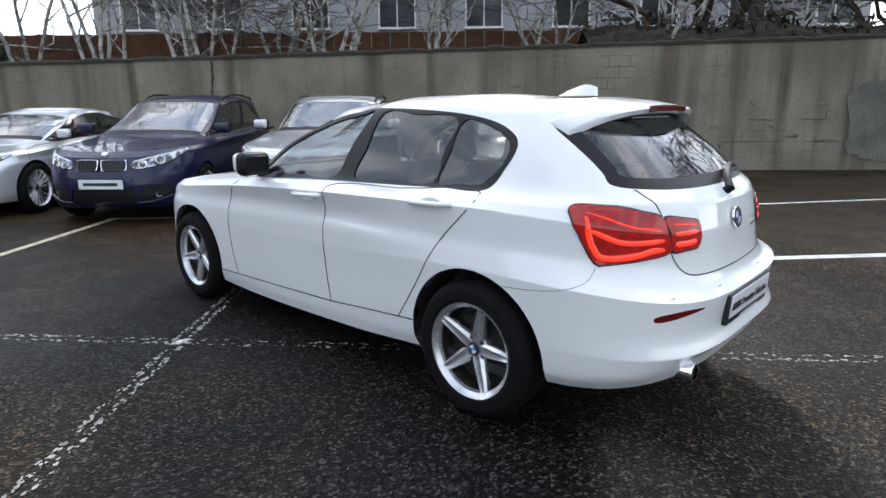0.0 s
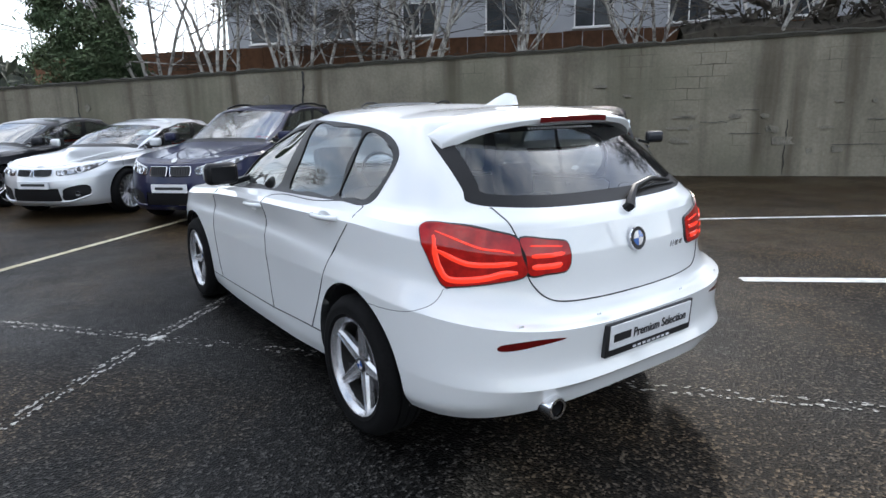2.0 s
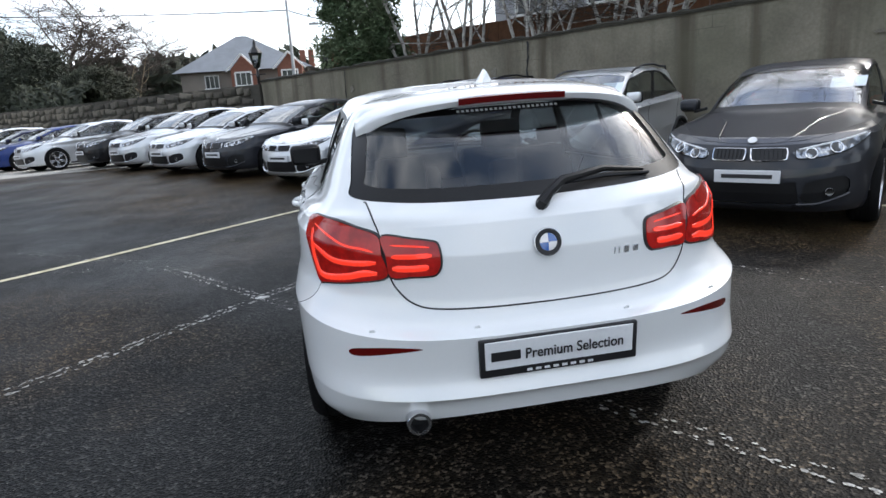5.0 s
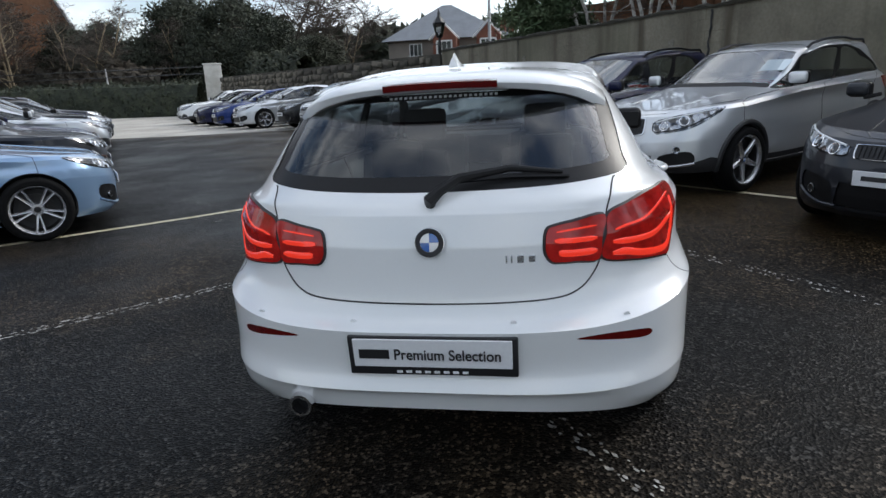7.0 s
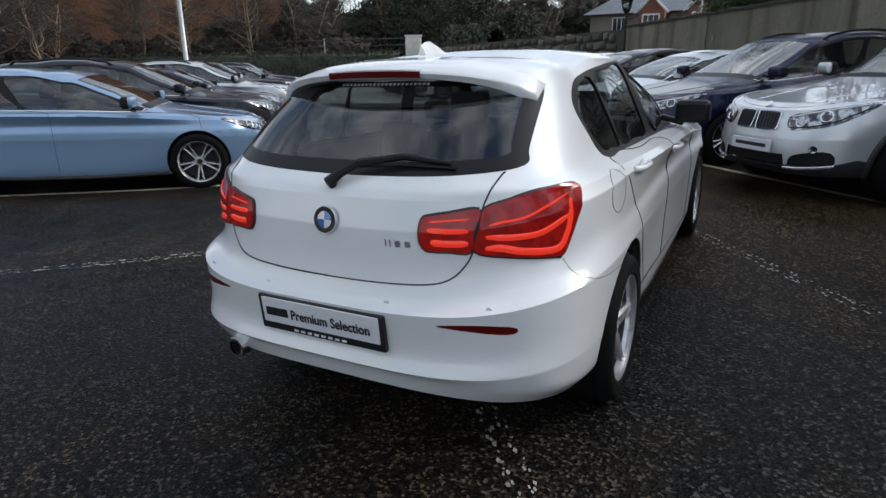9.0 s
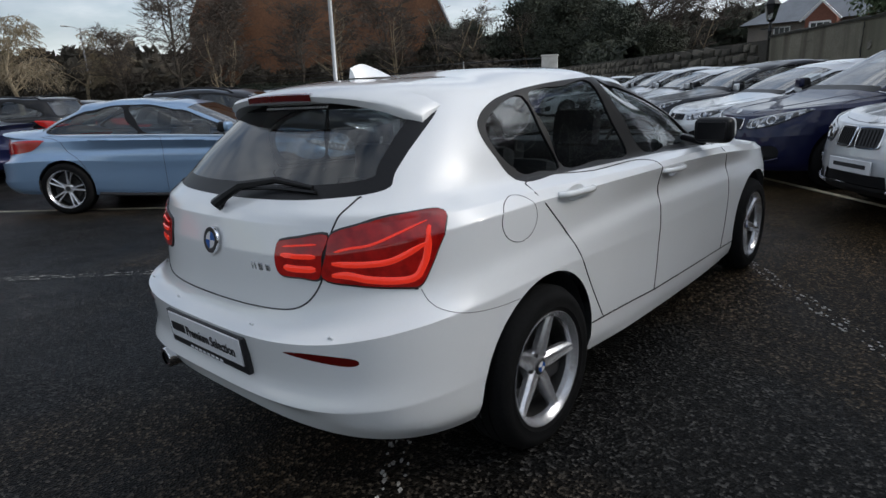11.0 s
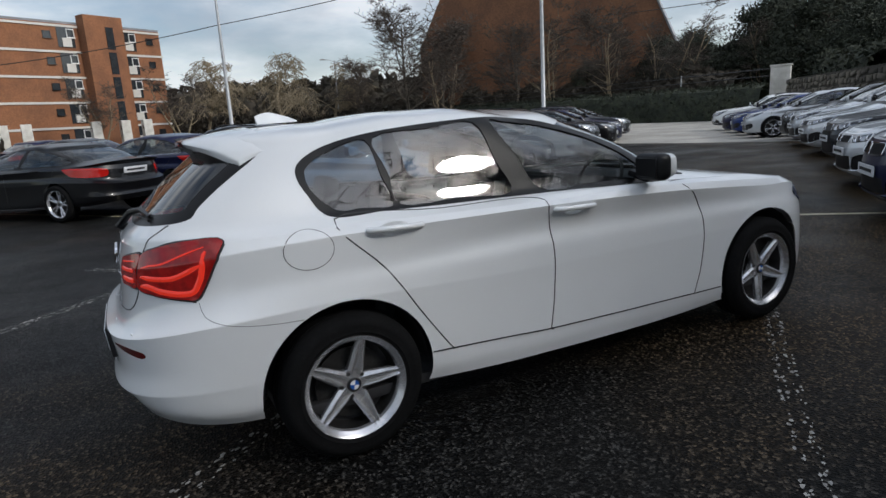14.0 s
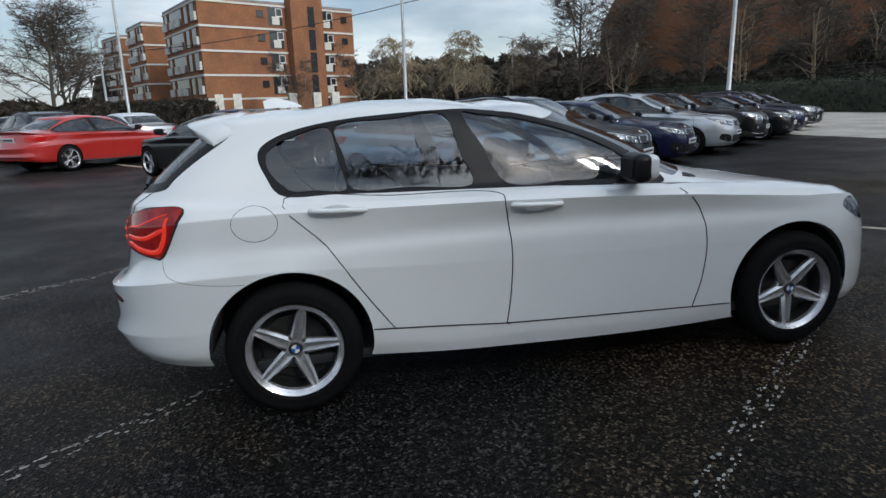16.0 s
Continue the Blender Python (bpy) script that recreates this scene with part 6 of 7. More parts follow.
# ---- plants ----
bark = material("grey_bark", (0.075, 0.062, 0.048), 0.95, vary=0.3, scale=6, fine=50, bump=0.6, bump_scale=40)
birch_bark = material("birch_bark", (0.56, 0.54, 0.50), 0.8, vary=0.25, scale=5, fine=30, second=(0.20, 0.175, 0.15), spread=(.45, .62))
twig = material("twigs", (0.075, 0.060, 0.048), 0.95, vary=0.25, scale=3)
pale_twig = material("pale_twigs", (0.25, 0.20, 0.13), 0.95, vary=0.25, scale=3)
leaf = material("dark_needles", (0.070, 0.110, 0.050), 0.85, vary=0.45, scale=1.3, fine=9, second=(0.14, 0.18, 0.095))
ivy = material("hedge_leaves", (0.016, 0.022, 0.012), 0.8, vary=0.5, scale=1.5, fine=9, second=(0.034, 0.040, 0.022))
scrub = material("brown_scrub", (0.054, 0.044, 0.032), 0.95, vary=0.35, scale=.3, fine=5, second=(0.034, 0.030, 0.021))


def bare_tree(name, label, seed, height, spread=.45, stems=1, limbs=9, wood=bark, fine=twig, droop=0.0, trunk_r=None, low=.25, thin=.007):
    """A leafless tree: stem or stems with limbs as one part, and a crown of thin twigs as another."""
    r = random.Random(seed)
    root = thing(name, label, "tree")
    wood_bm, twig_bm = bmesh.new(), bmesh.new()

    def branch(p, d, length, rad, depth):
        n = 5 if depth < 2 else 3
        pts, q, dd = [p.copy()], p.copy(), d.copy()
        for i in range(n):
            wander = Vector((r.gauss(0, 1), r.gauss(0, 1), r.gauss(0, .5))) * (.16 if depth == 0 else .26)
            dd = (dd + wander + Vector((0, 0, .10 if depth < 2 else .04 - droop))).normalized()
            q = q + dd * length / n
            pts.append(q.copy())
        taper = [max(rad * (1 - .75 * i / n), thin) for i in range(n + 1)]
        tube(wood_bm if depth < 2 else twig_bm, pts, rad, 7 if depth == 0 else (5 if depth == 1 else 3), taper, cap=False)
        if depth >= 4:
            return
        count = (limbs, 6, 5, 4)[depth]
        for k in range(count):
            f = (low + (1 - low) * (k + r.random()) / count) if depth == 0 else r.uniform(.25, 1)
            i = min(int(f * n), n - 1)
            at = pts[i].lerp(pts[i + 1], f * n - i)
            a1 = r.uniform(0, 2 * math.pi)
            out = Vector((math.cos(a1), math.sin(a1), 0))
            axis = (pts[i + 1] - pts[i]).normalized()
            nd = (axis * r.uniform(.35, .8) + out * r.uniform(.55, 1.1)).normalized()
            branch(at, nd, length * (spread if depth == 0 else r.uniform(.42, .62)) * (1.15 - .5 * f if depth == 0 else 1), max(taper[i] * r.uniform(.4, .6), thin), depth + 1)

    for s in range(stems):
        a0 = 2 * math.pi * s / stems + r.uniform(-.3, .3)
        lean = .0 if stems == 1 else r.uniform(.12, .38)
        d0 = Vector((math.cos(a0) * lean, math.sin(a0) * lean, 1)).normalized()
        branch(Vector((.12 * math.cos(a0), .12 * math.sin(a0), -.1)) if stems > 1 else Vector((0, 0, -.1)), d0, height * r.uniform(.72, .95), trunk_r or height * .017, 0)
    part("trunk", wood_bm, wood, root, "bare stem with limbs")
    part("crown", twig_bm, fine, root, "leafless twigs")
    return root


def leafy_tree(name, label, seed, height, radius, mat=leaf, n=5200, base=.12, cone=.5, size=.16, clump_n=60):
    """An evergreen: trunk, limbs, and a crown of many small leaf clumps with gaps."""
    r = random.Random(seed)
    root = thing(name, label, "tree")
    bm = bmesh.new()
    tube(bm, [(0, 0, -.1), (.05, 0, height * .4), (0, .05, height * .92)], .1, 7, taper=[height * .022, height * .015, .02], cap=False)
    clumps = []
    for k in range(clump_n):
        z = height * (base + (1 - base) * r.random() ** 1.1)
        f = (z / height - base) / (1 - base)
        rad = radius * (1 - cone * f) * math.sqrt(max(0, 1 - (max(f - .55, 0) / .47) ** 2)) * r.uniform(.55, 1.08)
        a = r.uniform(0, 2 * math.pi)
        p = Vector((rad * math.cos(a), rad * math.sin(a), z))
        clumps.append((p, radius * r.uniform(.18, .34)))
        tube(bm, [(0, 0, z * .85), p * .5 + Vector((0, 0, z * .45)), p], .02, 3, taper=[.035, .02, .01], cap=False)
    part("trunk", bm, bark, root, "trunk with limbs")
    lm = bmesh.new()
    for _ in range(n):
        p, cr = r.choice(clumps)
        off = Vector((r.gauss(0, .5), r.gauss(0, .5), r.gauss(0, .38))) * cr
        d1 = Vector((r.gauss(0, 1), r.gauss(0, 1), r.gauss(0, 1))).normalized()
        d2 = d1.orthogonal().normalized()
        s = size * r.uniform(.5, 1.2)
        c = p + off
        lm.faces.new([lm.verts.new(c + q) for q in (d1 * s, d2 * s * .35, -d1 * s, -d2 * s * .35)])
    part("crown", lm, mat, root, "dark green foliage", smooth=False)
    return root


def put(ob, x, y, z=None, rz=0, k=1.0):
    ob.matrix_world = Matrix.Translation((x, y, ground_z(x, y) if z is None else z)) @ pose(0, 0, 0, 0, 0, rz) @ Matrix.Diagonal((k, k, k, 1))
    return ob


def again(ob, x, y, z=None, rz=0, k=1.0):
    c = copy_thing(ob, Matrix.Translation((x, y, ground_z(x, y) if z is None else z)) @ pose(0, 0, 0, 0, 0, rz))
    c.scale = (k, k, k)
    return c


birches = [bare_tree("birch_tree", "leafless white-barked birch behind the concrete wall", 20 + i, 8.2, .5, stems=5, limbs=7, wood=birch_bark, fine=twig, trunk_r=.058, low=.16, thin=.005) for i in range(3)]
spots = [(13.4, -10.0), (12.9, -7.0), (12.6, -3.6), (13.0, -.9), (12.8, 4.6), (14.0, -12.5), (13.8, 8.4), (14.5, 2.0), (13.6, -5.2), (15.4, -8.4)]
for i, (p, q) in enumerate(spots):
    x, y = lot(p, q)
    (put(birches[i], x, y, 1.9, 40 * i) if i < 3 else again(birches[i % 3], x, y, 1.9, 67 * i, (.8, .95, 1.1)[i % 3]))
x, y = lot(13.2, -14.15)
put(leafy_tree("conifer_tree", "dense dark evergreen tree rising above the wall", 7, 5.6, 1.45, n=34000, base=.10, cone=.3, size=.10, clump_n=130), x, y, 1.0)

oak = put(bare_tree("oak_tree", "large leafless oak beyond the hedge", 51, 13, .62, 1, 11, trunk_r=.36, thin=.020), -26, 55)
ash = put(bare_tree("ash_tree", "tall leafless tree before the brown building", 52, 15, .46, 1, 19, trunk_r=.24, low=.2, thin=.019), -58, 28, None, 0, 1.0)
thin = put(bare_tree("young_birch", "slim leafless tree with many twigs", 53, 10, .34, 3, 8, wood=pale_twig, fine=twig, trunk_r=.12, thin=.012), -40, 40)
willow = put(bare_tree("willow_tree", "pale leafless willow with hanging twigs", 54, 12, .62, 1, 15, wood=pale_twig, fine=pale_twig, droop=.32, trunk_r=.28, thin=.026), -78, 19)
for i, (ob, x, y, k, lab) in enumerate((
        (oak, -29, 66, 1.0, ""), (oak, -38, 62, .9, ""), (ash, -66, 36, 1.0, ""), (ash, -61, 33, .9, ""), (ash, -50, 36, .8, ""), (ash, -70, 27, .7, ""), (ash, -47, 46, .9, ""),
        (thin, -44, 36, 1.1, ""), (thin, -36, 43, 1.0, ""), (thin, -31, 50, .9, ""), (thin, -54, 30, .9, ""), (willow, -84, 10, .95, ""), (willow, -76, 25, .85, ""), (thin, -74, 6, .9, ""), (ash, -92, 4, .75, ""),
        (ash, -70, -26, .9, ""), (oak, -82, -30, .9, ""), (ash, -60, -24, .9, ""), (oak, -48, -27, .8, ""), (thin, -72, -2, .8, ""), (oak, -24, 68, .9, ""), (thin, -20, 58, .9, ""),
        (oak, 16, -6, .72, ""), (ash, 20, 1, .8, ""), (oak, 17.7, 7.2, 1.0, ""), (oak, 15, -14, .8, ""), (ash, 22, -10, .8, ""))):
    again(ob, x, y, None, 53 * i, k)
pine = put(leafy_tree("pine_tree", "dark evergreen tree beyond the hedge", 61, 9, 4.2, ivy, n=30000, base=.10, cone=.45, size=.17, clump_n=120), -33, 52, None, 0, 1.05)
for i, (x, y, k) in enumerate(((-27, 50, .95), (-38, 48, .8), (-22, 47, .75), (-43, 50, .8), (-36, 58, 1.05), (-18, 45, .55), (-48, 44, .6), (-30, 60, 1.0), (-15, 40, .5))):
    again(pine, x, y, None, 71 * i, k * 1.05)


def leaf_bank(name, label, a, b, height, depth, mat, n, size, seed, wobble=.2):
    """A long bank of foliage between two places: a dark core with leaves standing off it."""
    r = random.Random(seed)
    a, b = Vector(a), Vector(b)
    d = (b - a).normalized()
    side, length = Vector((-d.y, d.x)), (b - a).length
    bm = bmesh.new()
    steps = max(8, int(length / .6))
    prev = None
    for i in range(steps + 1):
        c = a.lerp(b, i / steps)
        h = height * (1 + wobble * noise.noise((i * .21, seed, 0)))
        ring = [bm.verts.new((*(c + side * depth * o * (1 + .1 * noise.noise((i * .4, o, seed)))), ground_z(c.x, c.y) + h * zz)) for o, zz in ((-.5, 0), (-.46, .55), (-.3, .88), (0, .96), (.3, .88), (.46, .55), (.5, 0))]
        if prev:
            for j in range(6):
                bm.faces.new((prev[j], ring[j], ring[j + 1], prev[j + 1]))
        prev = ring
    for _ in range(n):
        t, o, zz = r.random(), r.uniform(-.52, .52), 0.0
        c = a.lerp(b, t)
        h = height * (1 + wobble * noise.noise((t * steps * .21, seed, 0)))
        edge = 1 - (abs(o) / .52) ** 3
        zz = h * edge * r.uniform(.93, 1.06) if r.random() < .45 else h * r.random() * .95
        if zz < h * edge * .9:
            o = math.copysign(.5 + r.uniform(-.02, .05), o)
        p = Vector((*(c + side * depth * o), ground_z(c.x, c.y) + zz))
        d1 = Vector((r.gauss(0, 1), r.gauss(0, 1), r.gauss(0, 1))).normalized()
        d2, s = d1.orthogonal().normalized(), size * r.uniform(.5, 1.3)
        bm.faces.new([bm.verts.new(p + q) for q in (d1 * s, d2 * s * .4, -d1 * s, -d2 * s * .4)])
    return thing(name, label, "hedge" if "hedge" in name else "shrubs", kind="stuff", me=mesh_of(bm, name, mat, False))


leaf_bank("hedge", "tall dark clipped hedge beyond the pale apron", (-22.6, 36.6), (-60, 33.0), 2.3, 1.6, ivy, 9000, .14, 4, .06)
leaf_bank("ivy_bank", "dark ivy spilling over the stone wall", (-12.0, 29.0), (-17.5, 34.2), 3.3, 1.6, ivy, 3500, .16, 9, .35)
leaf_bank("scrub_bank", "brown leafless scrub along the far edge", (-62, 34), (-96, 20), 2.9, 5, scrub, 6000, .5, 5, .3)
leaf_bank("scrub_bank", "brown leafless scrub along the far road", (-94, 22), (-92, 2), 2.8, 5, scrub, 5000, .5, 6, .3)
leaf_bank("scrub_bank", "brown scrub and hedging beside the flats", (-70, -12), (-52, -30), 2.2, 4, scrub, 5000, .5, 7, .35)
leaf_bank("far_woods", "far dark wood on the horizon", (-130, -40), (-110, 60), 9, 12, scrub, 5000, 1.2, 8, .3)
leaf_bank("far_woods", "far dark trees beyond the hedge", (-95, 62), (10, 78), 8, 10, ivy, 8000, 1.0, 12, .35)
leaf_bank("far_woods", "dark shrubs under the brown building", (-60, 36), (-30, 44), 3.6, 3, scrub, 5000, .35, 13, .4)
leaf_bank("scrub_bank", "brown leafless shrubs on the terrace above the wall", lot(12.6, 2.6), lot(12.6, 27), 3.3, 2.0, scrub, 6000, .16, 15, .3)


# ---- buildings ----
brick = material("orange_brick", (0.235, 0.100, 0.046), 0.9, vary=0.18, scale=.5, fine=6, bump=0.3, second=(0.18, 0.078, 0.038))
brick_red = material("red_brick", (0.21, 0.085, 0.055), 0.9, vary=0.15, scale=1, fine=8)
brown_brick = material("brown_brick", (0.185, 0.088, 0.044), 0.92, vary=0.2, scale=.35, fine=5, second=(0.135, 0.066, 0.036))
band_white = material("white_band", (0.55, 0.53, 0.49), 0.8, vary=0.08)
slate = material("grey_slate", (0.20, 0.215, 0.235), 0.75, vary=0.12, scale=1.0, fine=12)
# far panes; the same dark colour also stands for shade in recesses
dark_pane = material("far_glass_and_shade", (0.03, 0.035, 0.04), 0.08, vary=0.3, scale=1)
grey_render = material("grey_render", (0.36, 0.37, 0.385), 0.9, vary=0.08, scale=.6)
white_trim = material("white_trim", (0.72, 0.72, 0.70), 0.6, vary=0.05)
galv = material("galvanised_steel", (0.42, 0.43, 0.44), 0.45, 0.5, vary=0.12, scale=4)
black_iron = material("black_iron", (0.012, 0.012, 0.013), 0.4, vary=0.1)


def window(parent, m, w, h, frame=white_trim, bars=1, t=.07):
    """A window in a wall whose face lies in the x, z plane of m: frame, pane, sill."""
    bm = bmesh.new()
    for x, z, sx, sz in ((0, h / 2, w + .04, t), (0, -h / 2, w + .04, t), (-w / 2, 0, t, h), (w / 2, 0, t, h)):
        box(bm, sx, .10, sz, m @ Matrix.Translation((x, -.03, z)))
    for k in range(bars):
        box(bm, .05, .08, h, m @ Matrix.Translation((-w / 2 + w * (k + 1) / (bars + 1), -.02, 0)))
    win = part("window", bm, frame, parent, "framed window", smooth=False)
    part("pane", new_box(w - .02, .03, h - .02, m @ Matrix.Translation((0, .0, 0))), dark_pane, win, "dark pane", smooth=False)
    part("sill", new_box(w + .2, .18, .06, m @ Matrix.Translation((0, -.07, -h / 2 - .05))), frame, win, smooth=False)
    return win


def frame_between(a, b, z=0.0):
    """A pose at a whose x runs to b, level, y into the building to the left of the way."""
    d = Vector((b[0] - a[0], b[1] - a[1], 0))
    return Matrix.Translation((a[0], a[1], z)) @ pose(0, 0, 0, 0, 0, math.degrees(math.atan2(d.y, d.x))), d.length


def flats(name, label, corner, right, left, storeys=5, h=2.82, detailed=True):
    """A brick block of flats: front from corner to right, end face from left to corner, white bands at each floor."""
    root = thing(name, label, "building")
    H = storeys * h + .5
    fm, fl = frame_between(corner, right)
    em, el = frame_between(left, corner)
    if (fm.inverted() @ Vector((left[0], left[1], 0))).y < 0:
        fm, fl = frame_between(right, corner)
        em, el = frame_between(corner, left)
    c3, r3, l3 = Vector(corner), Vector(right), Vector(left)
    o3 = r3 + (l3 - c3)
    bm = bmesh.new()
    prism(bm, [tuple(c3), tuple(r3), tuple(o3), tuple(l3)], H, Matrix.Translation((0, 0, -.5)))
    bmesh.ops.recalc_face_normals(bm, faces=bm.faces)
    part("wall", bm, brick, root, "orange brick walls", smooth=False)
    bm = bmesh.new()
    prism(bm, [tuple(c3), tuple(r3), tuple(o3), tuple(l3)], .25, Matrix.Translation((0, 0, H - .5)))
    bmesh.ops.recalc_face_normals(bm, faces=bm.faces)
    part("roof", bm, slate, root, "flat grey roof edge", smooth=False)
    for k in range(1, storeys + 1):
        for mm, ll in ((fm, fl), (em, el)):
            part("floor_band", new_box(ll + .1, .16, .24, mm @ Matrix.Translation((ll / 2, -.05, k * h - .25))), band_white, root, "white band at a floor", smooth=False)
    flip = (fm.translation - Vector((*corner, 0))).length > .1

    def along(f):
        return fl * ((1 - f) if flip else f)

    if detailed:
        for k in range(storeys):
            z = k * h + 1.35
            for f in (.36, .93):
                window(root, fm @ Matrix.Translation((along(f), -.04, z + .2)), .8, .7, dark_pane, 0)
            for f in (.455, .80):
                # flat dark slab on the brick: the balcony's shade is in its colour
                part("recess_shade", new_box(1.9, .20, 2.2, fm @ Matrix.Translation((along(f), .03, z))), dark_pane, root, "dark slab painted as the shade of a recessed balcony", smooth=False)
                part("balcony_panel", new_box(1.0, .22, .95, fm @ Matrix.Translation((along(f), -.1, z - .55))), band_white, root, "white balcony panel", smooth=False)
                window(root, fm @ Matrix.Translation((along(f) + .5, -.10, z + .45)), .8, .9, white_trim, 0)
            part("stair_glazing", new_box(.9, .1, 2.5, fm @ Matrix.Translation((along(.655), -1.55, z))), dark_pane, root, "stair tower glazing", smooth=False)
        part("stair_tower", new_box(4.6, 1.5, storeys * h + 1.4, fm @ Matrix.Translation((along(.63), -.75, storeys * h / 2 + .3))), brick, root, "brick stair tower", smooth=False)
    for k in range(storeys):
        z = k * h + 1.3
        # end-face balconies are not cut in; one dark slab paints their shade
        part("recess_shade", new_box(el * .86, .16, 1.95, em @ Matrix.Translation((el * .5, .02, z + .1))), dark_pane, root, "dark slab painted as the shade of a recessed balcony", smooth=False)
        for f in (.06, .30, .47, .93):
            part("balcony_panel", new_box(min(1.5, el * .12), .34, .95, em @ Matrix.Translation((el * f, -.15, z - .45))), band_white, root, "white balcony panel", smooth=False)
        for f in (.18, .62, .78):
            part("pier", new_box(el * .03, .3, 2.1, em @ Matrix.Translation((el * f, -.02, z + .1))), brick, root, "brick pier between balconies", smooth=False)
    return root


flats("apartment_building", "five-storey orange brick flats with white bands and balconies", (-75.4, -12.7), (-86.3, 5.9), (-89.4, -19.5))
flats("apartment_building", "further orange brick flats with white balconies", (-98.0, -24.4), (-106, -9), (-107.0, -29.0), detailed=False)
flats("apartment_building", "orange brick flats among leafless trees", (-115.0, -32.5), (-122, -18), (-124.0, -38.0), detailed=False)
for i, (x, y, w) in enumerate(((-70.5, -10.6, 1.6), (-70.2, -8.6, 1.6), (-72.8, -2.6, 1.8), (-73.4, .2, 1.8), (-73.6, 2.4, 1.6))):
    gp = thing("gate_pier", "white rendered entrance pier before the flats", "pillar", Matrix.Translation((x, y, 0)) @ pose(0, 0, 0, 0, 0, 8))
    part("shaft", new_box(w, .9, 3.0, Matrix.Translation((0, 0, 1.5)), .05), white_wall, gp)
    # no hole in the shaft: a dark block paints the opening's shade
    part("opening_shade", new_box(.5, .5, .5, Matrix.Translation((.3, -.0, 2.2)) @ Matrix.Diagonal((1, 1.9, 1, 1))), dark_pane, gp, "dark block painted as the shade of an opening")

# brown steep-roofed hall
hall = thing("brown_hall", "tall steep brown brick gable beyond bare trees", "building")
hm = Matrix.Translation((-52, 51, 0)) @ pose(0, 0, 0, 0, 0, 40)
bm = bmesh.new()
low, top = [], []
for yy in (0, 24):
    low.append([bm.verts.new(hm @ Vector(q)) for q in ((-24, yy, 0), (-24, yy, 10), (-11, yy, 34), (-4.6, yy, 34), (9.0, yy, 3.5), (9.0, yy, 0))])
for ring in low:
    bm.faces.new(ring)
for j in range(5):
    bm.faces.new((low[0][j], low[0][j + 1], low[1][j + 1], low[1][j]))
bmesh.ops.recalc_face_normals(bm, faces=bm.faces)
part("wall", bm, brown_brick, hall, "brown brick gable wall", smooth=False)
for a1, b1 in ((Vector((9.1, -.12, 3.5)), Vector((-4.5, -.12, 34.1))),):
    part("verge", tube(bmesh.new(), [hm @ a1, hm @ b1], .16, 4), grey_render, hall, "pale verge board")

# house with slate roof and brick gables
house = thing("house", "brick-gabled house with grey slate hipped roof and white windows", "house")
house_render = material("grey_brown_render", (0.24, 0.21, 0.18), 0.9, vary=0.12, scale=.8)
wm, wlen = frame_between((-14.7, 57.35), (-3.0, 56.2))
part("wall", new_box(wlen - .3, 9, 5.7, wm @ Matrix.Translation((wlen / 2, 4.6, 2.85))), house_render, house, "grey-brown rendered walls", smooth=False)
bm = bmesh.new()
q = [bm.verts.new(wm @ Vector(v)) for v in ((-.4, -.5, 5.6), (wlen + .4, -.5, 5.6), (wlen + .4, 9.6, 5.6), (-.4, 9.6, 5.6), (wlen * .38, 4.6, 9.1), (wlen * .46, 4.6, 9.1))]
for ring in ((0, 1, 5, 4), (1, 2, 5), (2, 3, 4, 5), (3, 0, 4), (3, 2, 1, 0)):
    bm.faces.new([q[k] for k in ring])
part("roof", bm, slate, house, "grey slate hipped roof", smooth=False)
for f in (.52, .87):
    cx = wlen * f
    bm = bmesh.new()
    prism(bm, [(-1.1, 0), (1.1, 0), (1.1, 5.6), (0, 6.75), (-1.1, 5.6)], 1.4, wm @ Matrix.Translation((cx, .1, 0)) @ pose(0, 0, 0, 90))
    bmesh.ops.recalc_face_normals(bm, faces=bm.faces)
    bay = part("gable", bm, brick_red, house, "red brick gable", smooth=False)
    for sgn in (1, -1):
        part("barge_board", tube(bmesh.new(), [wm @ Vector((cx + sgn * 1.45, -1.42, 5.45)), wm @ Vector((cx, -1.42, 6.9))], .09, 4), white_trim, bay, "white barge board")
    window(house, wm @ Matrix.Translation((cx, -1.36, 4.75)), 1.4, 1.15, white_trim, 2, .13)
window(house, wm @ Matrix.Translation((wlen * .25, -.02, 4.7)), 1.2, 1.1, white_trim, 2)
for f in (.90, .97):
    part("chimney", new_box(.5, .5, 1.9, wm @ Matrix.Translation((wlen * f, 5.0, 6.6))), brick_red, house, "red brick chimney", smooth=False)
for i, (x, y, w, hh, lab) in enumerate(((-30, 74, 12, 7.5, "brown-roofed house far behind trees"), (-40, 78, 11, 7.2, "brown-roofed house far behind trees"), (5.5, 60, 9, 8.0, "grey-roofed house beside the evergreen"))):
    hs = thing("house", lab, "house", Matrix.Translation((x, y, 0)) @ pose(0, 0, 0, 0, 0, 12 - 9 * i))
    part("wall", new_box(w, 8, 5, Matrix.Translation((0, 4, 2.5))), brick_red if i < 2 else grey_render, hs, smooth=False)
    bm = bmesh.new()
    prism(bm, [(-4.6, 0), (4.6, 0), (0, hh - 4.2)], w + .6, Matrix.Translation((-w / 2 - .3, 4, 4.9)) @ pose(0, 0, 0, 90, 0, 90))
    bmesh.ops.recalc_face_normals(bm, faces=bm.faces)
    part("roof", bm, brown_brick if i < 2 else slate, hs, "pitched roof", smooth=False)
    for k in (-.3, .3):
        window(hs, Matrix.Translation((w * k, -.02, 3.2)), 1.2, 1.2)

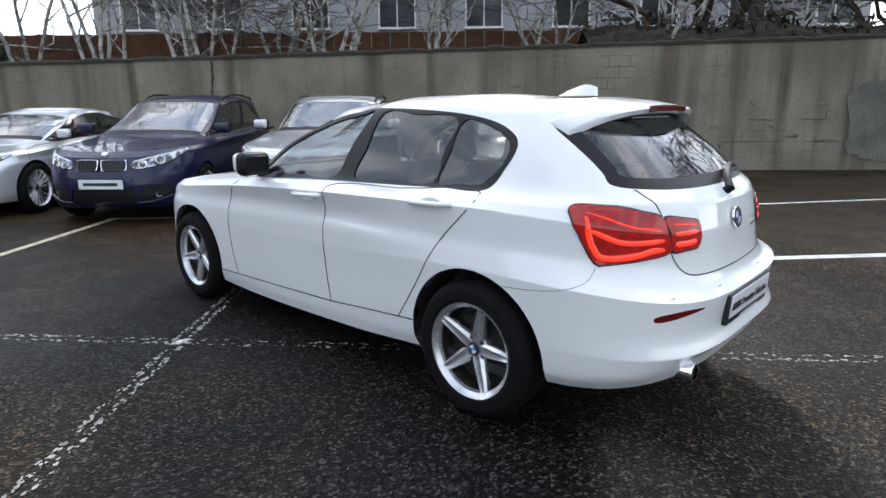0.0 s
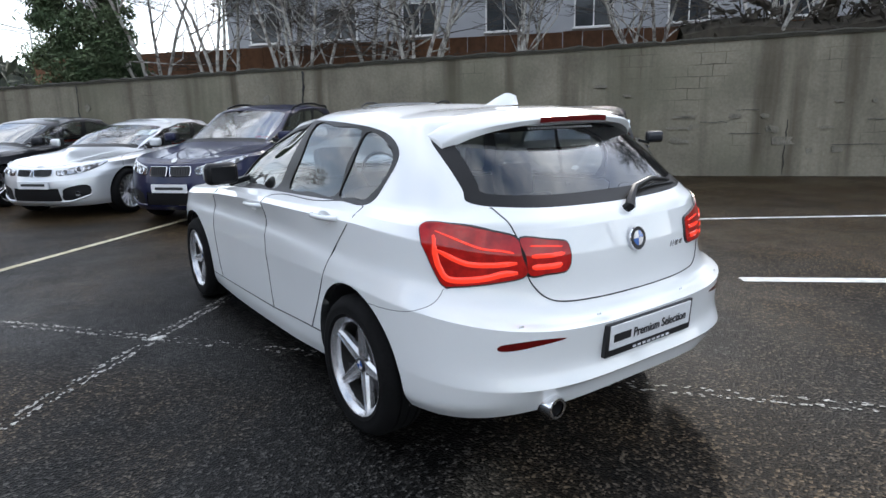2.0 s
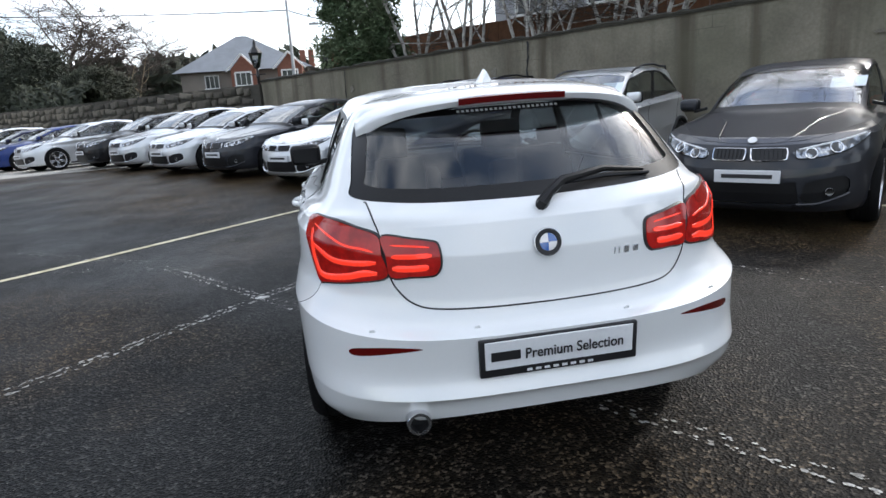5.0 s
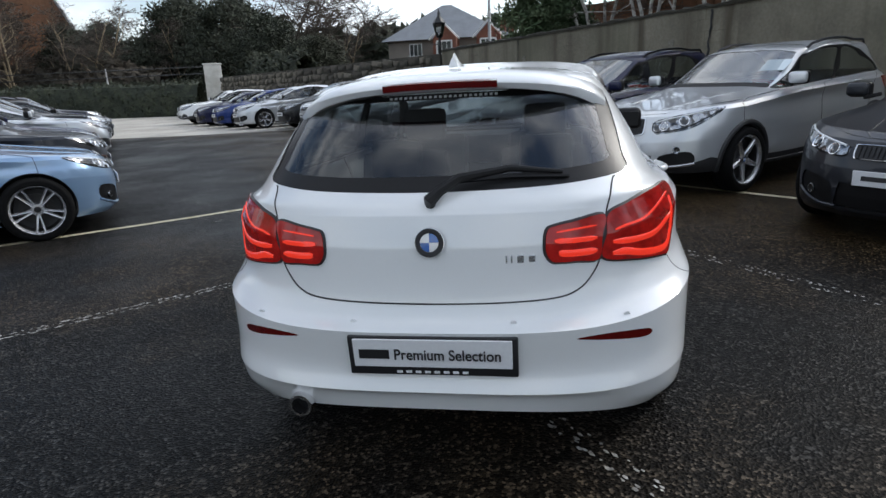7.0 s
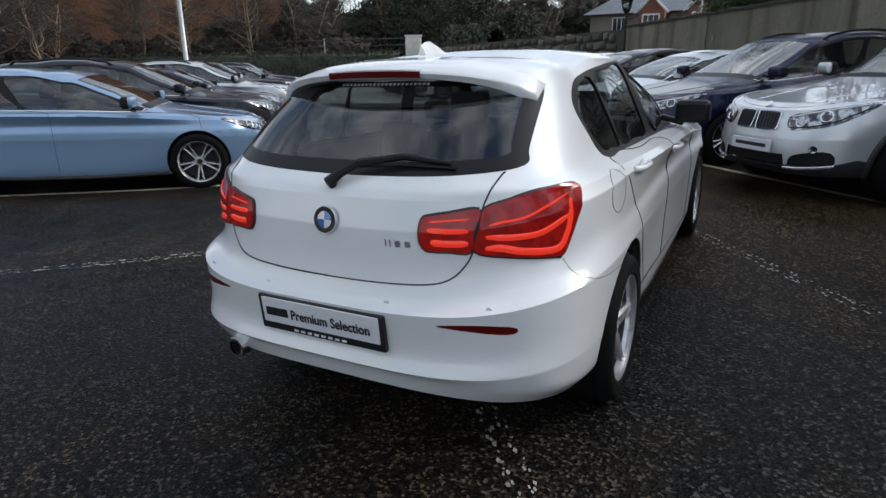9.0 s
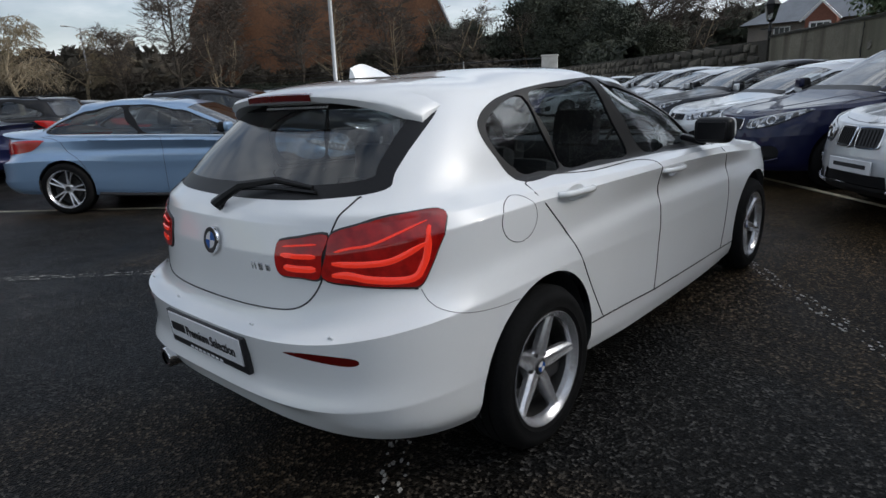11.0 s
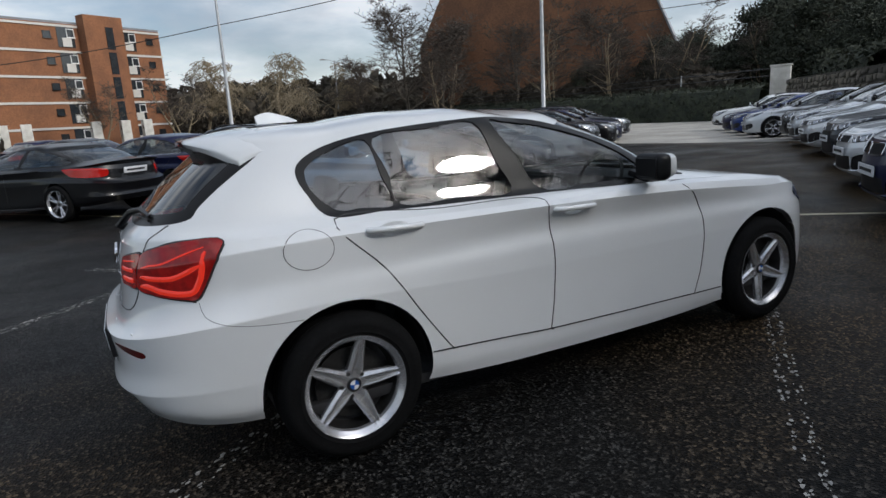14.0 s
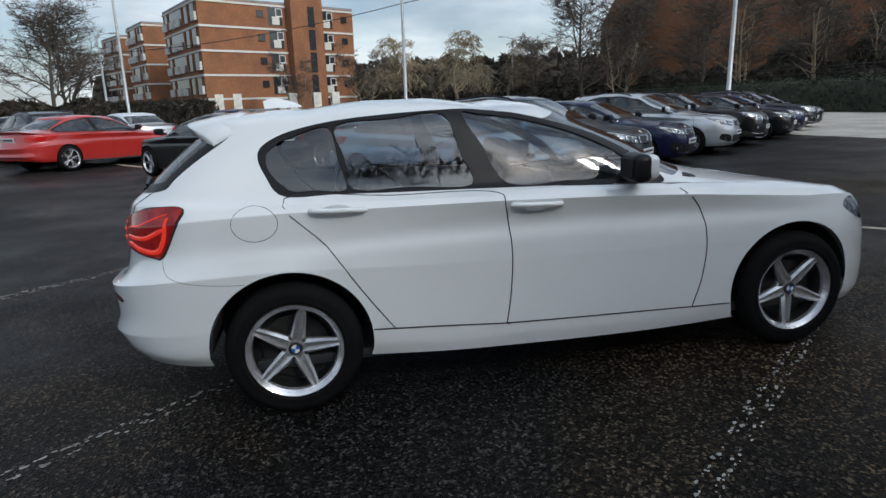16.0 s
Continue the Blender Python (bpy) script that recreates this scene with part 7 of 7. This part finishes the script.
# grey flats and brown terrace behind the birches
gf = thing("rendered_flats", "pale grey rendered flats with white windows behind birches", "building")
gm, gl = frame_between(lot(27, -17.7), lot(27, 19.0))
part("wall", new_box(gl, 9, 10.5, gm @ Matrix.Translation((gl / 2, 4.5, 9.9))), grey_render, gf, "pale grey rendered wall", smooth=False)
part("plinth", new_box(gl + 1, .6, 2.8, gm @ Matrix.Translation((gl / 2, -.35, 3.4))), brown_brick, gf, "brown brick lower wall", smooth=False)
for k in range(3):
    for i in range(9):
        window(gf, gm @ Matrix.Translation((2.2 + 4.1 * i, -.04, 6.5 + 2.9 * k)), 1.7, 1.5, white_trim, 1)
bank = thing("terrace_bank", "earth bank behind the concrete wall", "bank", kind="structure")
tm, tl = frame_between(lot(WALL_P + .35, -30), lot(WALL_P + .35, 28))
part("bank", new_box(tl, 16.5, 1.9, tm @ Matrix.Translation((tl / 2, 8.3, .95))), moss, bank, smooth=False)
brown_fence = thing("terrace_fence", "dark brown boundary fence before the grey flats", "fence")
fm2, fl2 = frame_between(lot(17, -20), lot(17, 26))
for i in range(int(fl2 / .6)):
    part("board", new_box(.58, .04, 2.3 + .06 * rng.random(), fm2 @ Matrix.Translation((.3 + .6 * i, 0, 3.0))), brown_brick, brown_fence, smooth=False)
shed = thing("small_hut", "small hut with a grey hipped roof behind the wall", "hut")
hx, hy = lot(12.2, -10.9)
sm = Matrix.Translation((hx, hy, 1.2)) @ pose(0, 0, 0, 0, 0, 42)
part("wall", new_box(2.3, 1.4, 1.25, sm @ Matrix.Translation((0, 0, .6))), grey_render, shed, smooth=False)
bm = bmesh.new()
q = [bm.verts.new(sm @ Vector(v)) for v in ((-1.3, -.9, 1.2), (1.3, -.9, 1.2), (1.3, .9, 1.2), (-1.3, .9, 1.2), (-.4, 0, 1.62), (.4, 0, 1.62))]
for ring in ((0, 1, 5, 4), (1, 2, 5), (2, 3, 4, 5), (3, 0, 4), (3, 2, 1, 0)):
    bm.faces.new([q[k] for k in ring])
part("roof", bm, slate, shed, "grey hipped roof", smooth=False)


# ---- posts, lamps, cables ----
def post(name, label, x, y, h, r=.09, arms=0, arm=1.2, turn=0, mat=galv, z=None):
    root = thing(name, label, "lamp post" if arms else "pole", Matrix.Translation((x, y, ground_z(x, y) if z is None else z)) @ pose(0, 0, 0, 0, 0, turn))
    part("pole", lathe(bmesh.new(), [(r * 1.5, 0), (r * 1.5, .9), (r * 1.1, 1.0), (r, h * .5), (r * .65, h), (.001, h)], 10), mat, root)
    for k in range(arms):
        s = 1 if k == 0 else -1
        part("arm", tube(bmesh.new(), [(0, 0, h - .2), (s * arm * .5, 0, h + .05), (s * arm, 0, h + .1)], .035, 5), mat, root)
        part("lamp_head", new_box(.75, .26, .16, Matrix.Translation((s * (arm + .3), 0, h + .1)), .05), mat, root, "lamp head")
    return root


post("steel_pole", "tall pale steel pole beyond the parked cars", -35.7, 28.8, 14, .15)
post("steel_pole", "tall grey pole that carries a cable", -52.2, 8.1, 13.5, .14)
post("street_lamp", "grey street lamp with two arms", -84.6, 28.6, 10.2, .12, 2, 1.6, 100)
post("street_lamp", "grey lamp post by the flats", -60.5, -17.5, 12.5, .14, 1, 1.6, 80)
post("street_lamp", "slim lamp post by the flats", -66, -21, 9, .12, 1, 1.4, 80)
post("utility_pole", "grey utility pole beside the brick house", -3.6, 44, 9.4, .12)
post("street_lamp", "street lamp beside the brick house", 0.2, 46, 7.8, .08, 1, 1.8, 180)
post("fence_post", "pale fence post above the hedge", -31, 38.5, 3.4, .07)


def cable(label, a, b, sag):
    a, b = Vector(a), Vector(b)
    pts = [a.lerp(b, t) - Vector((0, 0, sag * 4 * t * (1 - t))) for t in np.linspace(0, 1, 24)]
    thing("cable", label, "cable", me=mesh_of(tube(bmesh.new(), pts, .035, 5), "cable", black_iron))


cable("black overhead cable between poles", (-52.2, 8.1, 9.9), (-35.7, 36, 15.5), .5)
cable("black overhead cable towards the flats", (-52.2, 8.1, 9.9), (-66, -21, 7.2), .7)
cable("black overhead cable near the brick house", (-3.6, 44, 8.6), (-50, 47, 11.0), .6)
cable("black overhead cable to the street lamp", (-3.6, 44, 8.6), (0.2, 46, 7.9), .1)
for zz in (2.75, 3.2):
    cable("thin fence wire above the hedge", (-22.2, 37.6, zz), (-58, 34.6, zz), .03)

# lantern on the wall's end pier
lx, ly = lot(WALL_P + .15, WALL_A - .35)
lan = thing("lantern_post", "black cast-iron lantern at the end of the wall", "lamp post", Matrix.Translation((lx, ly, 0)))
part("pole", lathe(bmesh.new(), [(.09, 0), (.09, .5), (.06, .6), (.045, 2.6), (.07, 2.66), (.04, 2.74), (.04, 2.9)], 12), black_iron, lan)
part("lantern", lathe(bmesh.new(), [(.05, 2.9), (.10, 2.94), (.21, 3.38), (.23, 3.40), (.19, 3.46), (.06, 3.62), (.05, 3.72), (.02, 3.80), (.001, 3.9)], 6), black_iron, lan, "six-sided lantern head")
part("cross_bar", new_box(.5, .03, .03, Matrix.Translation((0, 0, 2.72))), black_iron, lan)
part("lantern_pane", lathe(bmesh.new(), [(.115, 2.97), (.205, 3.35)], 6, Matrix.Diagonal((1.03, 1.03, 1, 1))), M["screen"], lan, "lantern glass")
